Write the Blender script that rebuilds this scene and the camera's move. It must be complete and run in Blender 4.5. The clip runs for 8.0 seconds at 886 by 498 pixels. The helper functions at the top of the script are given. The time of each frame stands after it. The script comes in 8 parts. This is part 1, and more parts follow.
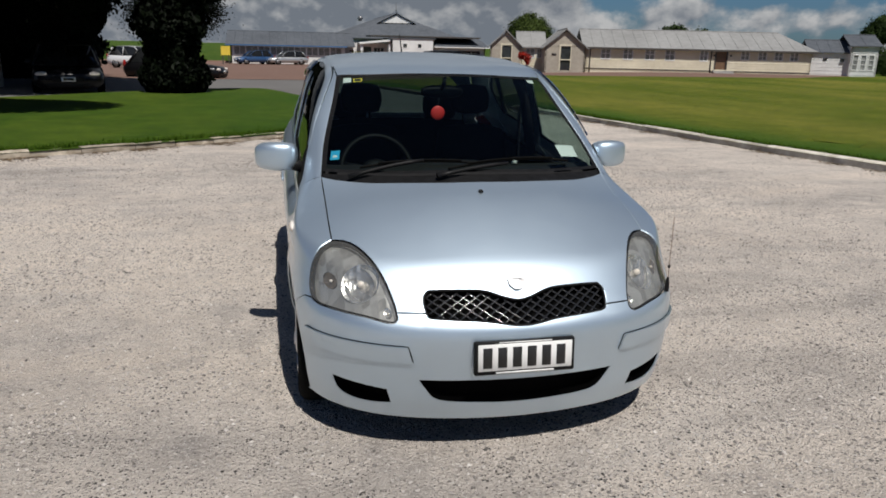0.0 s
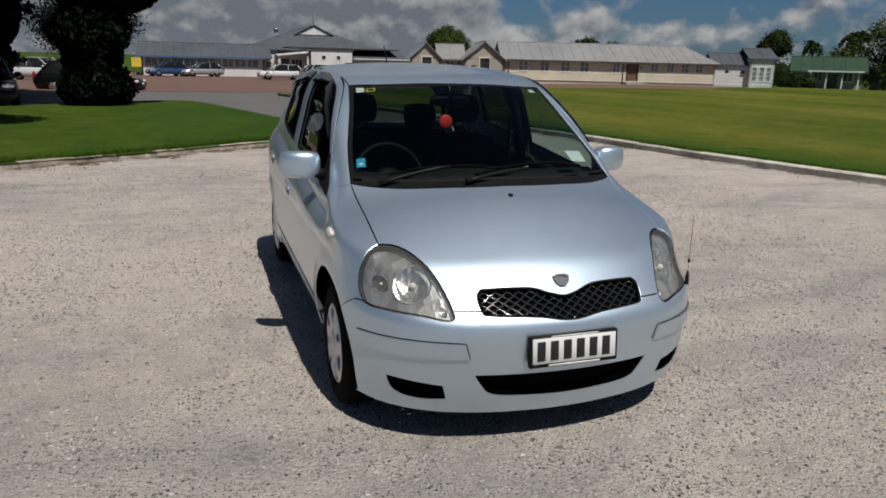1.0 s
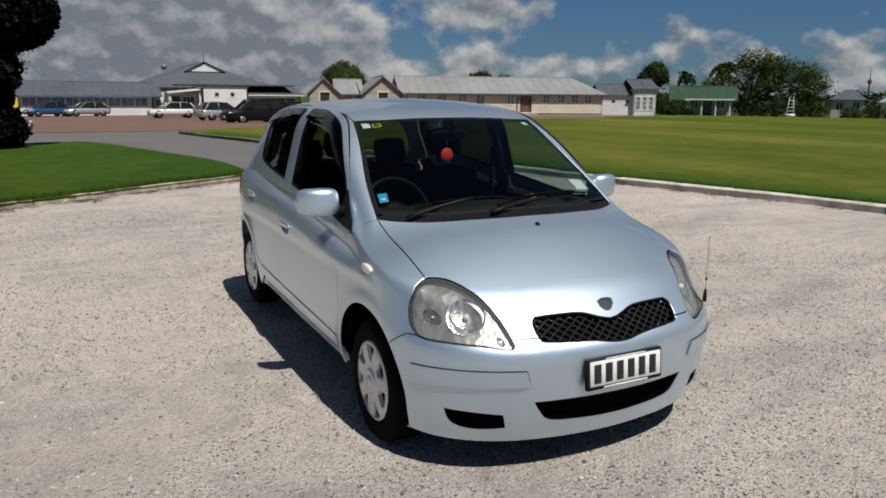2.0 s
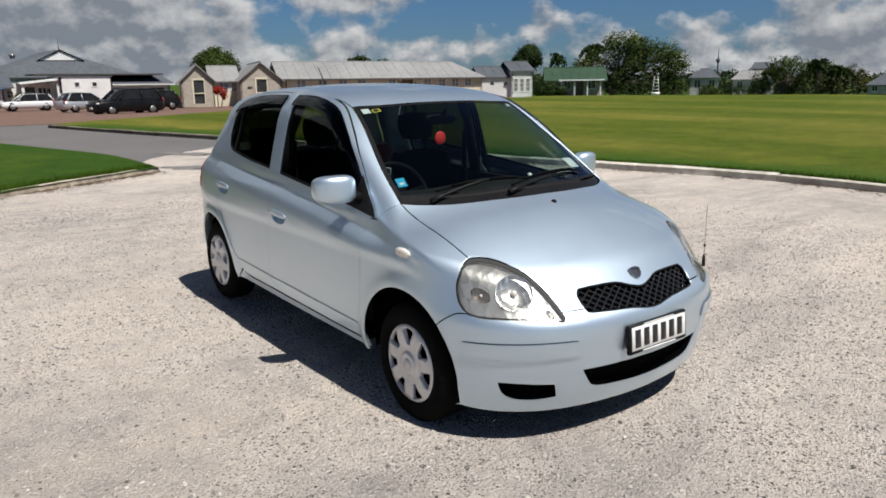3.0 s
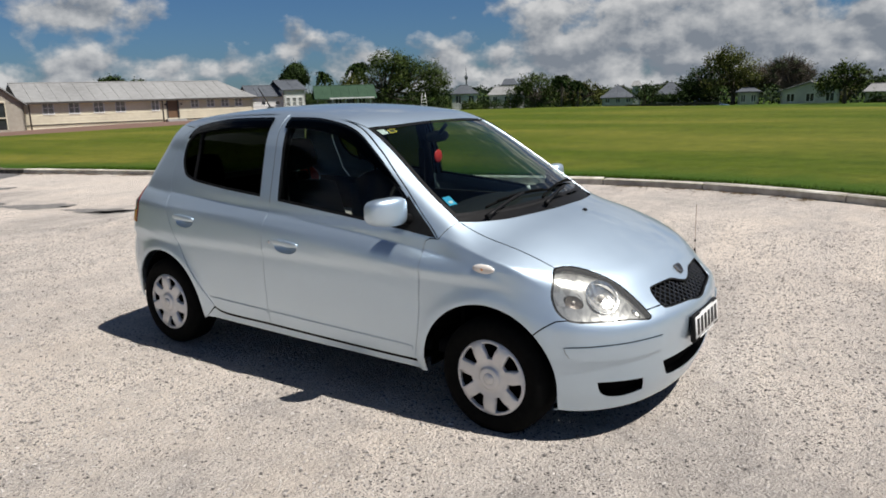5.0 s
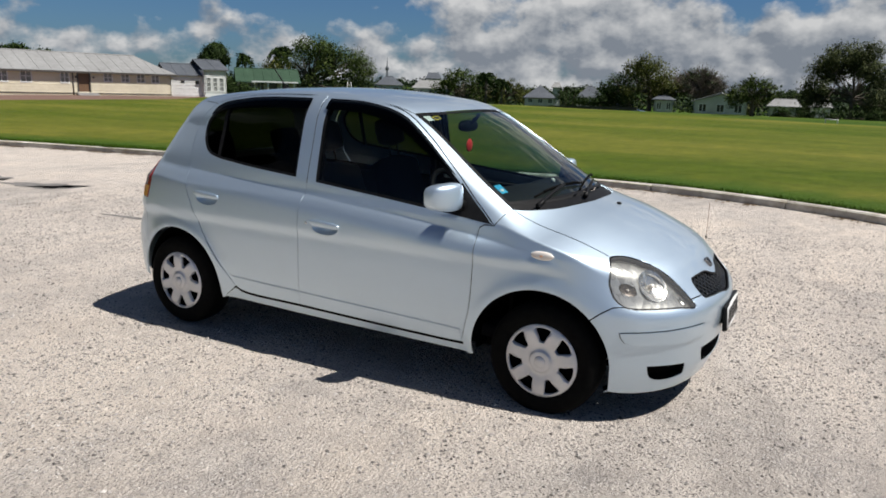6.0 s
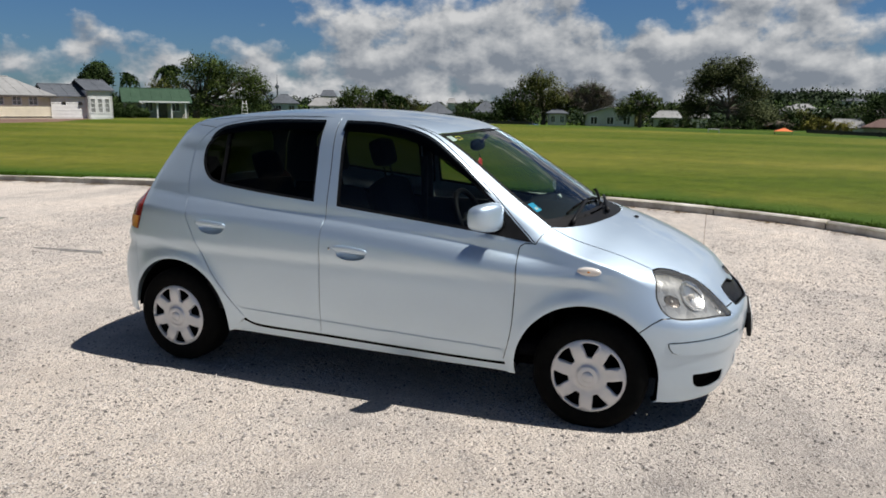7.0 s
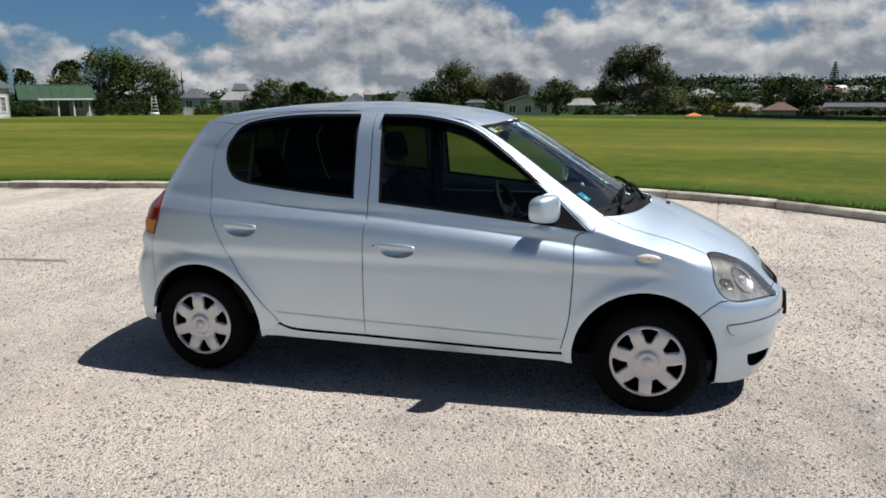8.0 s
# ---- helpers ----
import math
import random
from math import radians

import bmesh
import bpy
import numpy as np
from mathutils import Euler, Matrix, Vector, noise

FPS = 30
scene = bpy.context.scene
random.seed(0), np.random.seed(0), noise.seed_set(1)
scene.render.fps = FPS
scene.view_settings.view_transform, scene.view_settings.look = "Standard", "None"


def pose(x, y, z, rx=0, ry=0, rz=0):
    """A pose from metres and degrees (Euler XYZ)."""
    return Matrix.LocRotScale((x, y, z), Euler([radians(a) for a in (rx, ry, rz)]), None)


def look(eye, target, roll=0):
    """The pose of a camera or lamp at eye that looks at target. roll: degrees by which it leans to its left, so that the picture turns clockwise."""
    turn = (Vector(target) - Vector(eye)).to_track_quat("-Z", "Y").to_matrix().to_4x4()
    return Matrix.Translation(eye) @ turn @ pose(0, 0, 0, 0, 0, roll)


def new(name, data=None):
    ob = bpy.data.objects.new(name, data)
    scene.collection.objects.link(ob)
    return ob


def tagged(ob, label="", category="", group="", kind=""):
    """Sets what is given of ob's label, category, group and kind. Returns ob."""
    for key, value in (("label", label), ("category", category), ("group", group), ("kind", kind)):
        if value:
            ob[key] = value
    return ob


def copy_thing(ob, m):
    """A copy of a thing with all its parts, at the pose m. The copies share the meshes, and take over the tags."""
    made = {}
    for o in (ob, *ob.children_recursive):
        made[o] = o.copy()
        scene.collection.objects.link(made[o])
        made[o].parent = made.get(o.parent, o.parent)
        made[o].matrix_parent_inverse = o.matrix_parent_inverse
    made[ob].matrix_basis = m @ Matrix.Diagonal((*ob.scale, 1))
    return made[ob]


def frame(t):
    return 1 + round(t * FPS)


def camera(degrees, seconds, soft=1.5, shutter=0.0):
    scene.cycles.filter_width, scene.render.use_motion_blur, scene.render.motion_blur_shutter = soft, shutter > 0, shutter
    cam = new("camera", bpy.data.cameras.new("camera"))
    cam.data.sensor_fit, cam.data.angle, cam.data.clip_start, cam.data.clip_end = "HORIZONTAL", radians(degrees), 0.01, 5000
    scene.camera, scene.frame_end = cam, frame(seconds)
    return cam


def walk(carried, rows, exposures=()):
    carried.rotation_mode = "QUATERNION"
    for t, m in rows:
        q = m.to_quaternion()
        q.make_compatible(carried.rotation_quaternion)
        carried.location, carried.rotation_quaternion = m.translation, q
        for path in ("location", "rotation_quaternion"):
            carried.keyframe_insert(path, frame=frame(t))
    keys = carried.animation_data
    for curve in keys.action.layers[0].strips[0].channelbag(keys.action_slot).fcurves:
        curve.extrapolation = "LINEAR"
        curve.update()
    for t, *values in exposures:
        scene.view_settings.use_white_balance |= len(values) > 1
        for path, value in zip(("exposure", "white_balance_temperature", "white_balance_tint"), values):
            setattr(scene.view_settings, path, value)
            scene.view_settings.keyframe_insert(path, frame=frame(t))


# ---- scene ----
cam = camera(62.8, 8.0, soft=1.75)
PATH = [
    (0, (-0.828, -4.216, 1.499), (-0.411, -2.334, 0.965), 1.3),
    (0.5, (-1.107, -4.272, 1.507), (-0.543, -2.427, 0.978), -0.6),
    (1, (-1.336, -4.203, 1.481), (-0.706, -2.372, 0.982), 1.4),
    (1.5, (-1.574, -4.075, 1.484), (-0.801, -2.28, 1.058), 0.9),
    (1.7, (-1.694, -4.042, 1.483), (-0.862, -2.271, 1.073), 0.7),
    (2.8, (-2.38, -3.804, 1.457), (-1.31, -2.175, 1.007), -0.6),
    (3, (-2.474, -3.713, 1.474), (-1.316, -2.146, 1.025), -0.7),
    (3.5, (-2.745, -3.532, 1.479), (-1.468, -2.052, 1.058), 0.7),
    (4, (-3.048, -3.362, 1.503), (-1.675, -1.983, 1.043), 0.6),
    (4.5, (-3.237, -3.086, 1.462), (-1.742, -1.822, 1.056), 1.1),
    (4.7, (-3.292, -2.962, 1.481), (-1.754, -1.75, 1.075), -0.4),
    (5.8, (-3.777, -2.4, 1.52), (-2.069, -1.453, 1.089), 0.7),
    (6, (-3.832, -2.288, 1.489), (-2.114, -1.36, 1.054), 1.8),
    (6.5, (-3.926, -1.968, 1.5), (-2.154, -1.151, 1.06), 0.2),
    (7, (-4.069, -1.658, 1.491), (-2.228, -0.978, 1.105), 0.9),
    (7.5, (-4.197, -1.378, 1.525), (-2.32, -0.808, 1.131), 1.1),
    (8, (-4.206, -1.02, 1.49), (-2.304, -0.555, 1.082), -0.2),
]
walk(cam, [(t, look(eye, target, roll)) for t, eye, target, roll in PATH],
     exposures=[(0, -0.10), (0.5, -0.34), (1.0, -0.34), (1.5, -0.24), (1.9, -0.12), (2.8, 0.25), (3.0, 0.26), (6.5, 0.30), (7.5, 0.34), (8.0, 0.34)])

# ---------------------------------------------------------------- daylight
SUN = Vector((0.09, -0.53, 0.95)).normalized()
world = bpy.data.worlds.new("sky")
scene.world = world
world.use_nodes = True
wt = world.node_tree
wt.nodes.clear()


def wnode(kind, **values):
    n = wt.nodes.new(kind)
    for k, v in values.items():
        n.inputs[k].default_value = v
    return n


def wmath(op, a, b=None):
    n = wt.nodes.new("ShaderNodeMath")
    n.operation = op
    for i, v in enumerate((a, b)):
        if v is None:
            continue
        if isinstance(v, (int, float)):
            n.inputs[i].default_value = v
        else:
            wt.links.new(v, n.inputs[i])
    return n.outputs[0]


def build_sky():
    sky = wt.nodes.new("ShaderNodeTexSky")
    sky.sky_type = "NISHITA"
    sky.sun_disc = False
    sky.sun_elevation = math.asin(SUN.z)
    sky.sun_rotation = math.atan2(SUN.x, SUN.y)
    sky.air_density, sky.dust_density, sky.ozone_density = 1.0, 0.5, 1.6
    coord = wt.nodes.new("ShaderNodeTexCoord")
    sep = wt.nodes.new("ShaderNodeSeparateXYZ")
    wt.links.new(coord.outputs["Generated"], sep.inputs[0])
    # bearing from north and height over the horizon, in radians
    bear = wmath("ARCTAN2", sep.outputs[0], sep.outputs[1])
    high = wmath("ARCSINE", sep.outputs[2])

    def span(value, a, b, to):
        n = wt.nodes.new("ShaderNodeMapRange")
        n.interpolation_type = "SMOOTHSTEP"
        n.inputs["From Min"].default_value, n.inputs["From Max"].default_value, n.inputs["To Max"].default_value = a, b, to
        wt.links.new(value, n.inputs["Value"])
        return n.outputs[0]

    def heap(at, up, wide, tall, amount):
        """A single cloud, or a gap where the amount is negative: bearing, height and spread in degrees."""
        a = wmath("POWER", wmath("ABSOLUTE", wmath("MULTIPLY", wmath("SUBTRACT", bear, radians(at)), 1 / radians(wide))), 2.0)
        b = wmath("POWER", wmath("ABSOLUTE", wmath("MULTIPLY", wmath("SUBTRACT", high, radians(up)), 1 / radians(tall))), 2.0)
        return wmath("MULTIPLY", wmath("EXPONENT", wmath("MULTIPLY", wmath("ADD", a, b), -1.0)), amount)

    def mass_at(lift, across):
        x = wmath("ADD", bear, across)
        z = wmath("MULTIPLY", wmath("ADD", high, lift), 1.35)
        v = wt.nodes.new("ShaderNodeCombineXYZ")
        wt.links.new(x, v.inputs[0])
        wt.links.new(z, v.inputs[1])
        v.inputs[2].default_value = CLOUD_AT
        a = wnode("ShaderNodeTexNoise", Scale=6.0, Detail=2.0, Roughness=0.5)
        b = wnode("ShaderNodeTexNoise", Scale=17.0, Detail=7.0, Roughness=0.54)
        for n in (a, b):
            wt.links.new(v.outputs[0], n.inputs["Vector"])
        return wmath("ADD", wmath("MULTIPLY", a.outputs["Fac"], 0.42), wmath("MULTIPLY", b.outputs["Fac"], 0.58))

    low_bank = span(high, radians(5.2), radians(2.2), 0.13)
    east = wmath("MULTIPLY", span(bear, radians(57), radians(66), 0.125), span(bear, radians(150), radians(120), 1.0))
    west = wmath("MULTIPLY", span(bear, radians(26), radians(15), 0.32), span(bear, radians(-60), radians(-30), 1.0))
    masks = [low_bank, east, west, span(high, radians(12), radians(26), -0.10), span(high, radians(24), radians(46), -0.35), heap(29, 6.2, 4.5, 1.9, 0.19), heap(43.7, 4.6, 1.6, 1.5, 0.16), heap(34, 2.6, 5.0, 1.0, 0.08),
             heap(83.5, 7.4, 3.6, 1.8, -0.26), heap(47, 7.6, 9.0, 1.8, -0.12), heap(37, 8.0, 3.0, 2.0, -0.10), heap(74, 5.5, 8.0, 2.4, 0.05)]
    bank = -0.055
    for m in masks:
        bank = wmath("ADD", m, bank)
    here, above = wmath("ADD", mass_at(0.0, 0.0), bank), wmath("ADD", mass_at(0.013, 0.006), bank)
    cover = wt.nodes.new("ShaderNodeValToRGB")
    cover.color_ramp.elements[0].position, cover.color_ramp.elements[1].position = 0.485, 0.595
    wt.links.new(here, cover.inputs[0])
    # bright edges towards the sun, grey bellies, greyer where the mass is thick
    lit = wmath("ADD", wmath("MULTIPLY", wmath("SUBTRACT", here, above), 4.6), 0.50)
    lit = wmath("SUBTRACT", lit, span(here, 0.60, 0.82, 0.34))
    tone = wt.nodes.new("ShaderNodeValToRGB")
    tone.color_ramp.elements[0].position, tone.color_ramp.elements[1].position = 0.12, 0.92
    tone.color_ramp.elements[0].color = (5.0, 5.7, 6.7, 1)
    tone.color_ramp.elements[1].color = (14.5, 14.6, 14.7, 1)
    wt.links.new(lit, tone.inputs[0])
    # clear blue low down, where the model gives pale haze
    deep = wt.nodes.new("ShaderNodeMix")
    deep.data_type, deep.blend_type = "RGBA", "MULTIPLY"
    deep.inputs[0].default_value = 1.0
    clear = wt.nodes.new("ShaderNodeMix")
    clear.data_type = "RGBA"
    wt.links.new(span(high, radians(9), radians(30), 1.0), clear.inputs[0])
    clear.inputs[6].default_value = (0.56, 0.90, 1.36, 1)
    clear.inputs[7].default_value = (0.70, 0.80, 0.97, 1)
    wt.links.new(sky.outputs[0], deep.inputs[6])
    wt.links.new(clear.outputs[2], deep.inputs[7])
    mix = wt.nodes.new("ShaderNodeMix")
    mix.data_type = "RGBA"
    wt.links.new(cover.outputs[0], mix.inputs[0])
    wt.links.new(deep.outputs[2], mix.inputs[6])
    wt.links.new(tone.outputs[0], mix.inputs[7])
    back = wnode("ShaderNodeBackground", Strength=SKY_STRENGTH)
    wt.links.new(mix.outputs[2], back.inputs[0])
    out = wt.nodes.new("ShaderNodeOutputWorld")
    wt.links.new(back.outputs[0], out.inputs[0])


SKY_STRENGTH = 0.034
CLOUD_AT = 0.7
build_sky()
sun = new("sun", bpy.data.lights.new("sun", "SUN"))
sun.data.energy, sun.data.angle, sun.data.color = 5.0, radians(0.53), (1.0, 0.96, 0.91)
sun.matrix_world = look((0, 0, 60), Vector((0, 0, 60)) - SUN * 10)

# ---------------------------------------------------------------- materials
def material(name):
    m = bpy.data.materials.new(name)
    m.use_nodes = True
    nt = m.node_tree
    return m, nt, nt.nodes["Principled BSDF"]


def tex(nt, kind, scale, detail=4.0, rough=0.55, coords=None, **more):
    n = nt.nodes.new(kind)
    n.inputs["Scale"].default_value = scale
    if "Detail" in n.inputs:
        n.inputs["Detail"].default_value = detail
        n.inputs["Roughness"].default_value = rough
    for k, v in more.items():
        n.inputs[k].default_value = v
    if coords is not None:
        nt.links.new(coords, n.inputs["Vector"])
    return n


def ramp_of(nt, value, stops):
    r = nt.nodes.new("ShaderNodeValToRGB")
    while len(r.color_ramp.elements) < len(stops):
        r.color_ramp.elements.new(0.5)
    for e, (p, c) in zip(r.color_ramp.elements, stops):
        e.position, e.color = p, (*c, 1)
    nt.links.new(value, r.inputs[0])
    return r.outputs[0]


def blend(nt, fac, a, b, mode="MIX"):
    n = nt.nodes.new("ShaderNodeMix")
    n.data_type, n.blend_type = "RGBA", mode
    for slot, v in ((0, fac), (6, a), (7, b)):
        if isinstance(v, (int, float)):
            n.inputs[slot].default_value = v
        elif isinstance(v, tuple):
            n.inputs[slot].default_value = (*v, 1)
        else:
            nt.links.new(v, n.inputs[slot])
    return n.outputs[2]


def place(nt, what="Object"):
    return nt.nodes.new("ShaderNodeTexCoord").outputs[what]


def add_bump(nt, bsdf, height, strength, distance):
    b = nt.nodes.new("ShaderNodeBump")
    b.inputs["Strength"].default_value = strength
    b.inputs["Distance"].default_value = distance
    nt.links.new(height, b.inputs["Height"])
    nt.links.new(b.outputs[0], bsdf.inputs["Normal"])


def surface(name, c1, c2, scale=6.0, rough=0.6, metal=0.0, bump=0.2, bump_scale=80.0, depth=0.002, big=0.8, coat=0.0, island=0.0, pick=0.0, spec=0.5):
    """Two colours by noise, wear at a larger scale, grain as bump. island, pick: variation piece by piece."""
    m, nt, b = material(name)
    at = place(nt)
    fine = tex(nt, "ShaderNodeTexNoise", scale, 6.0, 0.6, at)
    col = ramp_of(nt, fine.outputs["Fac"], [(0.3, c1), (0.7, c2)])
    wide = tex(nt, "ShaderNodeTexNoise", big, 3.0, 0.5, at)
    shade = ramp_of(nt, wide.outputs["Fac"], [(0.3, (0.82, 0.82, 0.82)), (0.7, (1.0, 1.0, 1.0))])
    col = blend(nt, 1.0, col, shade, "MULTIPLY")
    for amount, kind, out in ((island, "ShaderNodeNewGeometry", "Random Per Island"), (pick, "ShaderNodeObjectInfo", "Random")):
        if amount:
            rnd = nt.nodes.new(kind).outputs[out]
            lo = 1.0 - amount
            col = blend(nt, 1.0, col, ramp_of(nt, rnd, [(0.0, (lo, lo, lo)), (1.0, (1.0, 1.0, 1.0))]), "MULTIPLY")
    nt.links.new(col, b.inputs["Base Color"])
    rr = nt.nodes.new("ShaderNodeMapRange")
    rr.inputs["To Min"].default_value, rr.inputs["To Max"].default_value = max(0.02, rough - 0.08), min(1.0, rough + 0.08)
    nt.links.new(wide.outputs["Fac"], rr.inputs["Value"])
    nt.links.new(rr.outputs[0], b.inputs["Roughness"])
    b.inputs["Metallic"].default_value = metal
    b.inputs["Specular IOR Level"].default_value = spec
    b.inputs["Coat Weight"].default_value = coat
    b.inputs["Coat Roughness"].default_value = 0.04
    if bump:
        grain = tex(nt, "ShaderNodeTexNoise", bump_scale, 4.0, 0.6, at)
        add_bump(nt, b, grain.outputs["Fac"], bump, depth)
    return m


def glass(name, tint, gloss_rough=0.0, ior=1.5, haze=0.0):
    """A thin pane: lets light through with a tint, and mirrors by Fresnel."""
    m, nt, b = material(name)
    nt.nodes.remove(b)
    clear = nt.nodes.new("ShaderNodeBsdfTransparent")
    clear.inputs[0].default_value = (*tint, 1)
    shiny = nt.nodes.new("ShaderNodeBsdfGlossy")
    shiny.inputs["Roughness"].default_value = gloss_rough
    shiny.inputs["Color"].default_value = (1, 1, 1, 1)
    # Schlick's curve, the same from both sides of the pane
    f0 = ((ior - 1) / (ior + 1)) ** 2
    fr = nt.nodes.new("ShaderNodeLayerWeight")
    fr.inputs["Blend"].default_value = 0.5
    steep = nt.nodes.new("ShaderNodeMath")
    steep.operation = "POWER"
    steep.inputs[1].default_value = 5.0
    nt.links.new(fr.outputs["Facing"], steep.inputs[0])
    curve = nt.nodes.new("ShaderNodeMath")
    curve.operation = "MULTIPLY_ADD"
    curve.inputs[1].default_value = 1 - f0
    curve.inputs[2].default_value = f0
    nt.links.new(steep.outputs[0], curve.inputs[0])
    mix = nt.nodes.new("ShaderNodeMixShader")
    nt.links.new(curve.outputs[0], mix.inputs[0])
    if haze:
        dull = nt.nodes.new("ShaderNodeBsdfDiffuse")
        dull.inputs[0].default_value = (0.72, 0.72, 0.68, 1)
        fog = nt.nodes.new("ShaderNodeMixShader")
        fog.inputs[0].default_value = haze
        nt.links.new(clear.outputs[0], fog.inputs[1])
        nt.links.new(dull.outputs[0], fog.inputs[2])
        clear = fog
    nt.links.new(clear.outputs[0], mix.inputs[1])
    nt.links.new(shiny.outputs[0], mix.inputs[2])
    nt.links.new(mix.outputs[0], nt.nodes["Material Output"].inputs[0])
    return m


def make_paint(name, base, metal, rough, flake=0.06, coat=0.8):
    m, nt, b = material(name)
    at = place(nt)
    f = tex(nt, "ShaderNodeTexVoronoi", 900.0, coords=at)
    dark = tuple(c * (1 - flake) for c in base)
    light = tuple(min(1.0, c * (1 + flake)) for c in base)
    col = ramp_of(nt, f.outputs["Distance"], [(0.1, light), (0.6, dark)])
    dust = tex(nt, "ShaderNodeTexNoise", 2.2, 6.0, 0.65, at)
    col = blend(nt, ramp_of(nt, dust.outputs["Fac"], [(0.5, (0, 0, 0)), (0.8, (0.10 * coat, 0.10 * coat, 0.10 * coat))]), col, (0.5, 0.5, 0.47))
    nt.links.new(col, b.inputs["Base Color"])
    b.inputs["Metallic"].default_value = metal
    rr = nt.nodes.new("ShaderNodeMapRange")
    rr.inputs["To Min"].default_value, rr.inputs["To Max"].default_value = rough - 0.04, rough + 0.06
    nt.links.new(dust.outputs["Fac"], rr.inputs["Value"])
    nt.links.new(rr.outputs[0], b.inputs["Roughness"])
    b.inputs["Coat Weight"].default_value = coat
    b.inputs["Specular IOR Level"].default_value = 0.5 if coat > 0.5 else 0.2
    b.inputs["Coat Roughness"].default_value = 0.05
    peel = tex(nt, "ShaderNodeTexNoise", 160.0, 2.0, 0.5, at)
    add_bump(nt, b, peel.outputs["Fac"], 0.03, 0.0006)
    return m


def make_gravel():
    """Rolled pale fines with grit of several sizes, thick in patches, and dark chips among it."""
    m, nt, b = material("gravel")
    at = place(nt)
    wide = tex(nt, "ShaderNodeTexNoise", 0.33, 4.0, 0.6, at)
    mid = tex(nt, "ShaderNodeTexNoise", 1.7, 5.0, 0.65, at)
    dusty = tex(nt, "ShaderNodeTexNoise", 14.0, 6.0, 0.75, at)
    grain = tex(nt, "ShaderNodeTexNoise", 62.0, 7.0, 0.85, at)
    base = ramp_of(nt, dusty.outputs["Fac"], [(0.30, (0.525, 0.485, 0.445)), (0.70, (0.71, 0.66, 0.605))])
    base = blend(nt, 1.0, base, ramp_of(nt, grain.outputs["Fac"], [(0.36, (0.58, 0.58, 0.58)), (0.64, (1.22, 1.22, 1.22))]), "MULTIPLY")
    base = blend(nt, 1.0, base, ramp_of(nt, wide.outputs["Fac"], [(0.36, (0.84, 0.83, 0.83)), (0.64, (1.08, 1.06, 1.04))]), "MULTIPLY")
    blotch = tex(nt, "ShaderNodeTexNoise", 4.5, 5.0, 0.7, at)
    base = blend(nt, 1.0, base, ramp_of(nt, blotch.outputs["Fac"], [(0.34, (0.78, 0.78, 0.79)), (0.58, (1.06, 1.05, 1.04))]), "MULTIPLY")
    base = blend(nt, ramp_of(nt, mid.outputs["Color"], [(0.42, (0, 0, 0)), (0.66, (0.5, 0.5, 0.5))]), base, (0.60, 0.525, 0.455))
    # sandy stretches where the fines lie on top, and grit between them
    lie = nt.nodes.new("ShaderNodeMath")
    lie.operation = "ADD"
    nt.links.new(mid.outputs["Fac"], lie.inputs[0])
    nt.links.new(wide.outputs["Fac"], lie.inputs[1])
    scaled = nt.nodes.new("ShaderNodeMath")
    scaled.operation = "MULTIPLY"
    scaled.inputs[1].default_value = 0.5
    nt.links.new(lie.outputs[0], scaled.inputs[0])
    sandy = ramp_of(nt, scaled.outputs[0], [(0.48, (0, 0, 0)), (0.57, (0.85, 0.85, 0.85))])
    base = blend(nt, sandy, base, ramp_of(nt, dusty.outputs["Fac"], [(0.3, (0.59, 0.525, 0.465)), (0.7, (0.74, 0.67, 0.60))]))
    # wheel tracks: long worn streaks where the grit is pressed grey, and sandy sweeps between
    turn = nt.nodes.new("ShaderNodeMapping")
    turn.inputs["Rotation"].default_value = (0, 0, radians(38))
    turn.inputs["Scale"].default_value = (0.30, 1.0, 1.0)
    nt.links.new(at, turn.inputs["Vector"])
    track = tex(nt, "ShaderNodeTexNoise", 0.95, 6.0, 0.62, turn.outputs[0], Distortion=0.9)
    base = blend(nt, 1.0, base, ramp_of(nt, track.outputs["Fac"], [(0.34, (0.74, 0.745, 0.75)), (0.47, (0.98, 0.98, 0.98)), (0.66, (1.10, 1.08, 1.05))]), "MULTIPLY")
    height = None
    for scale, dark, light, r in ((44.0, 0.016, 0.985, 0.34), (70.0, 0.046, 0.95, 0.38), (120.0, 0.10, 0.91, 0.42)):
        v = tex(nt, "ShaderNodeTexVoronoi", scale, 0.0, 0.5, at, Randomness=1.0)
        sep = nt.nodes.new("ShaderNodeSeparateColor")
        nt.links.new(v.outputs["Color"], sep.inputs[0])
        # patches decide how thickly the grit lies
        thick = nt.nodes.new("ShaderNodeMath")
        thick.operation = "MULTIPLY_ADD"
        thick.inputs[1].default_value, thick.inputs[2].default_value = 1.5, -1.47
        nt.links.new(lie.outputs[0], thick.inputs[0])
        lean = nt.nodes.new("ShaderNodeMath")
        lean.operation = "SUBTRACT"
        nt.links.new(sep.outputs[0], lean.inputs[0])
        nt.links.new(thick.outputs[0], lean.inputs[1])
        body = ramp_of(nt, v.outputs["Distance"], [(r - 0.06, (1, 1, 1)), (r, (0, 0, 0))])
        darks = ramp_of(nt, lean.outputs[0], [(dark - 0.02, (1, 1, 1)), (dark, (0, 0, 0))])
        lights = ramp_of(nt, sep.outputs[1], [(light, (0, 0, 0)), (light + 0.02, (0.9, 0.9, 0.9))])
        shade = ramp_of(nt, sep.outputs[2], [(0.0, (0.04, 0.037, 0.035)), (0.5, (0.13, 0.12, 0.11)), (1.0, (0.27, 0.245, 0.225))])
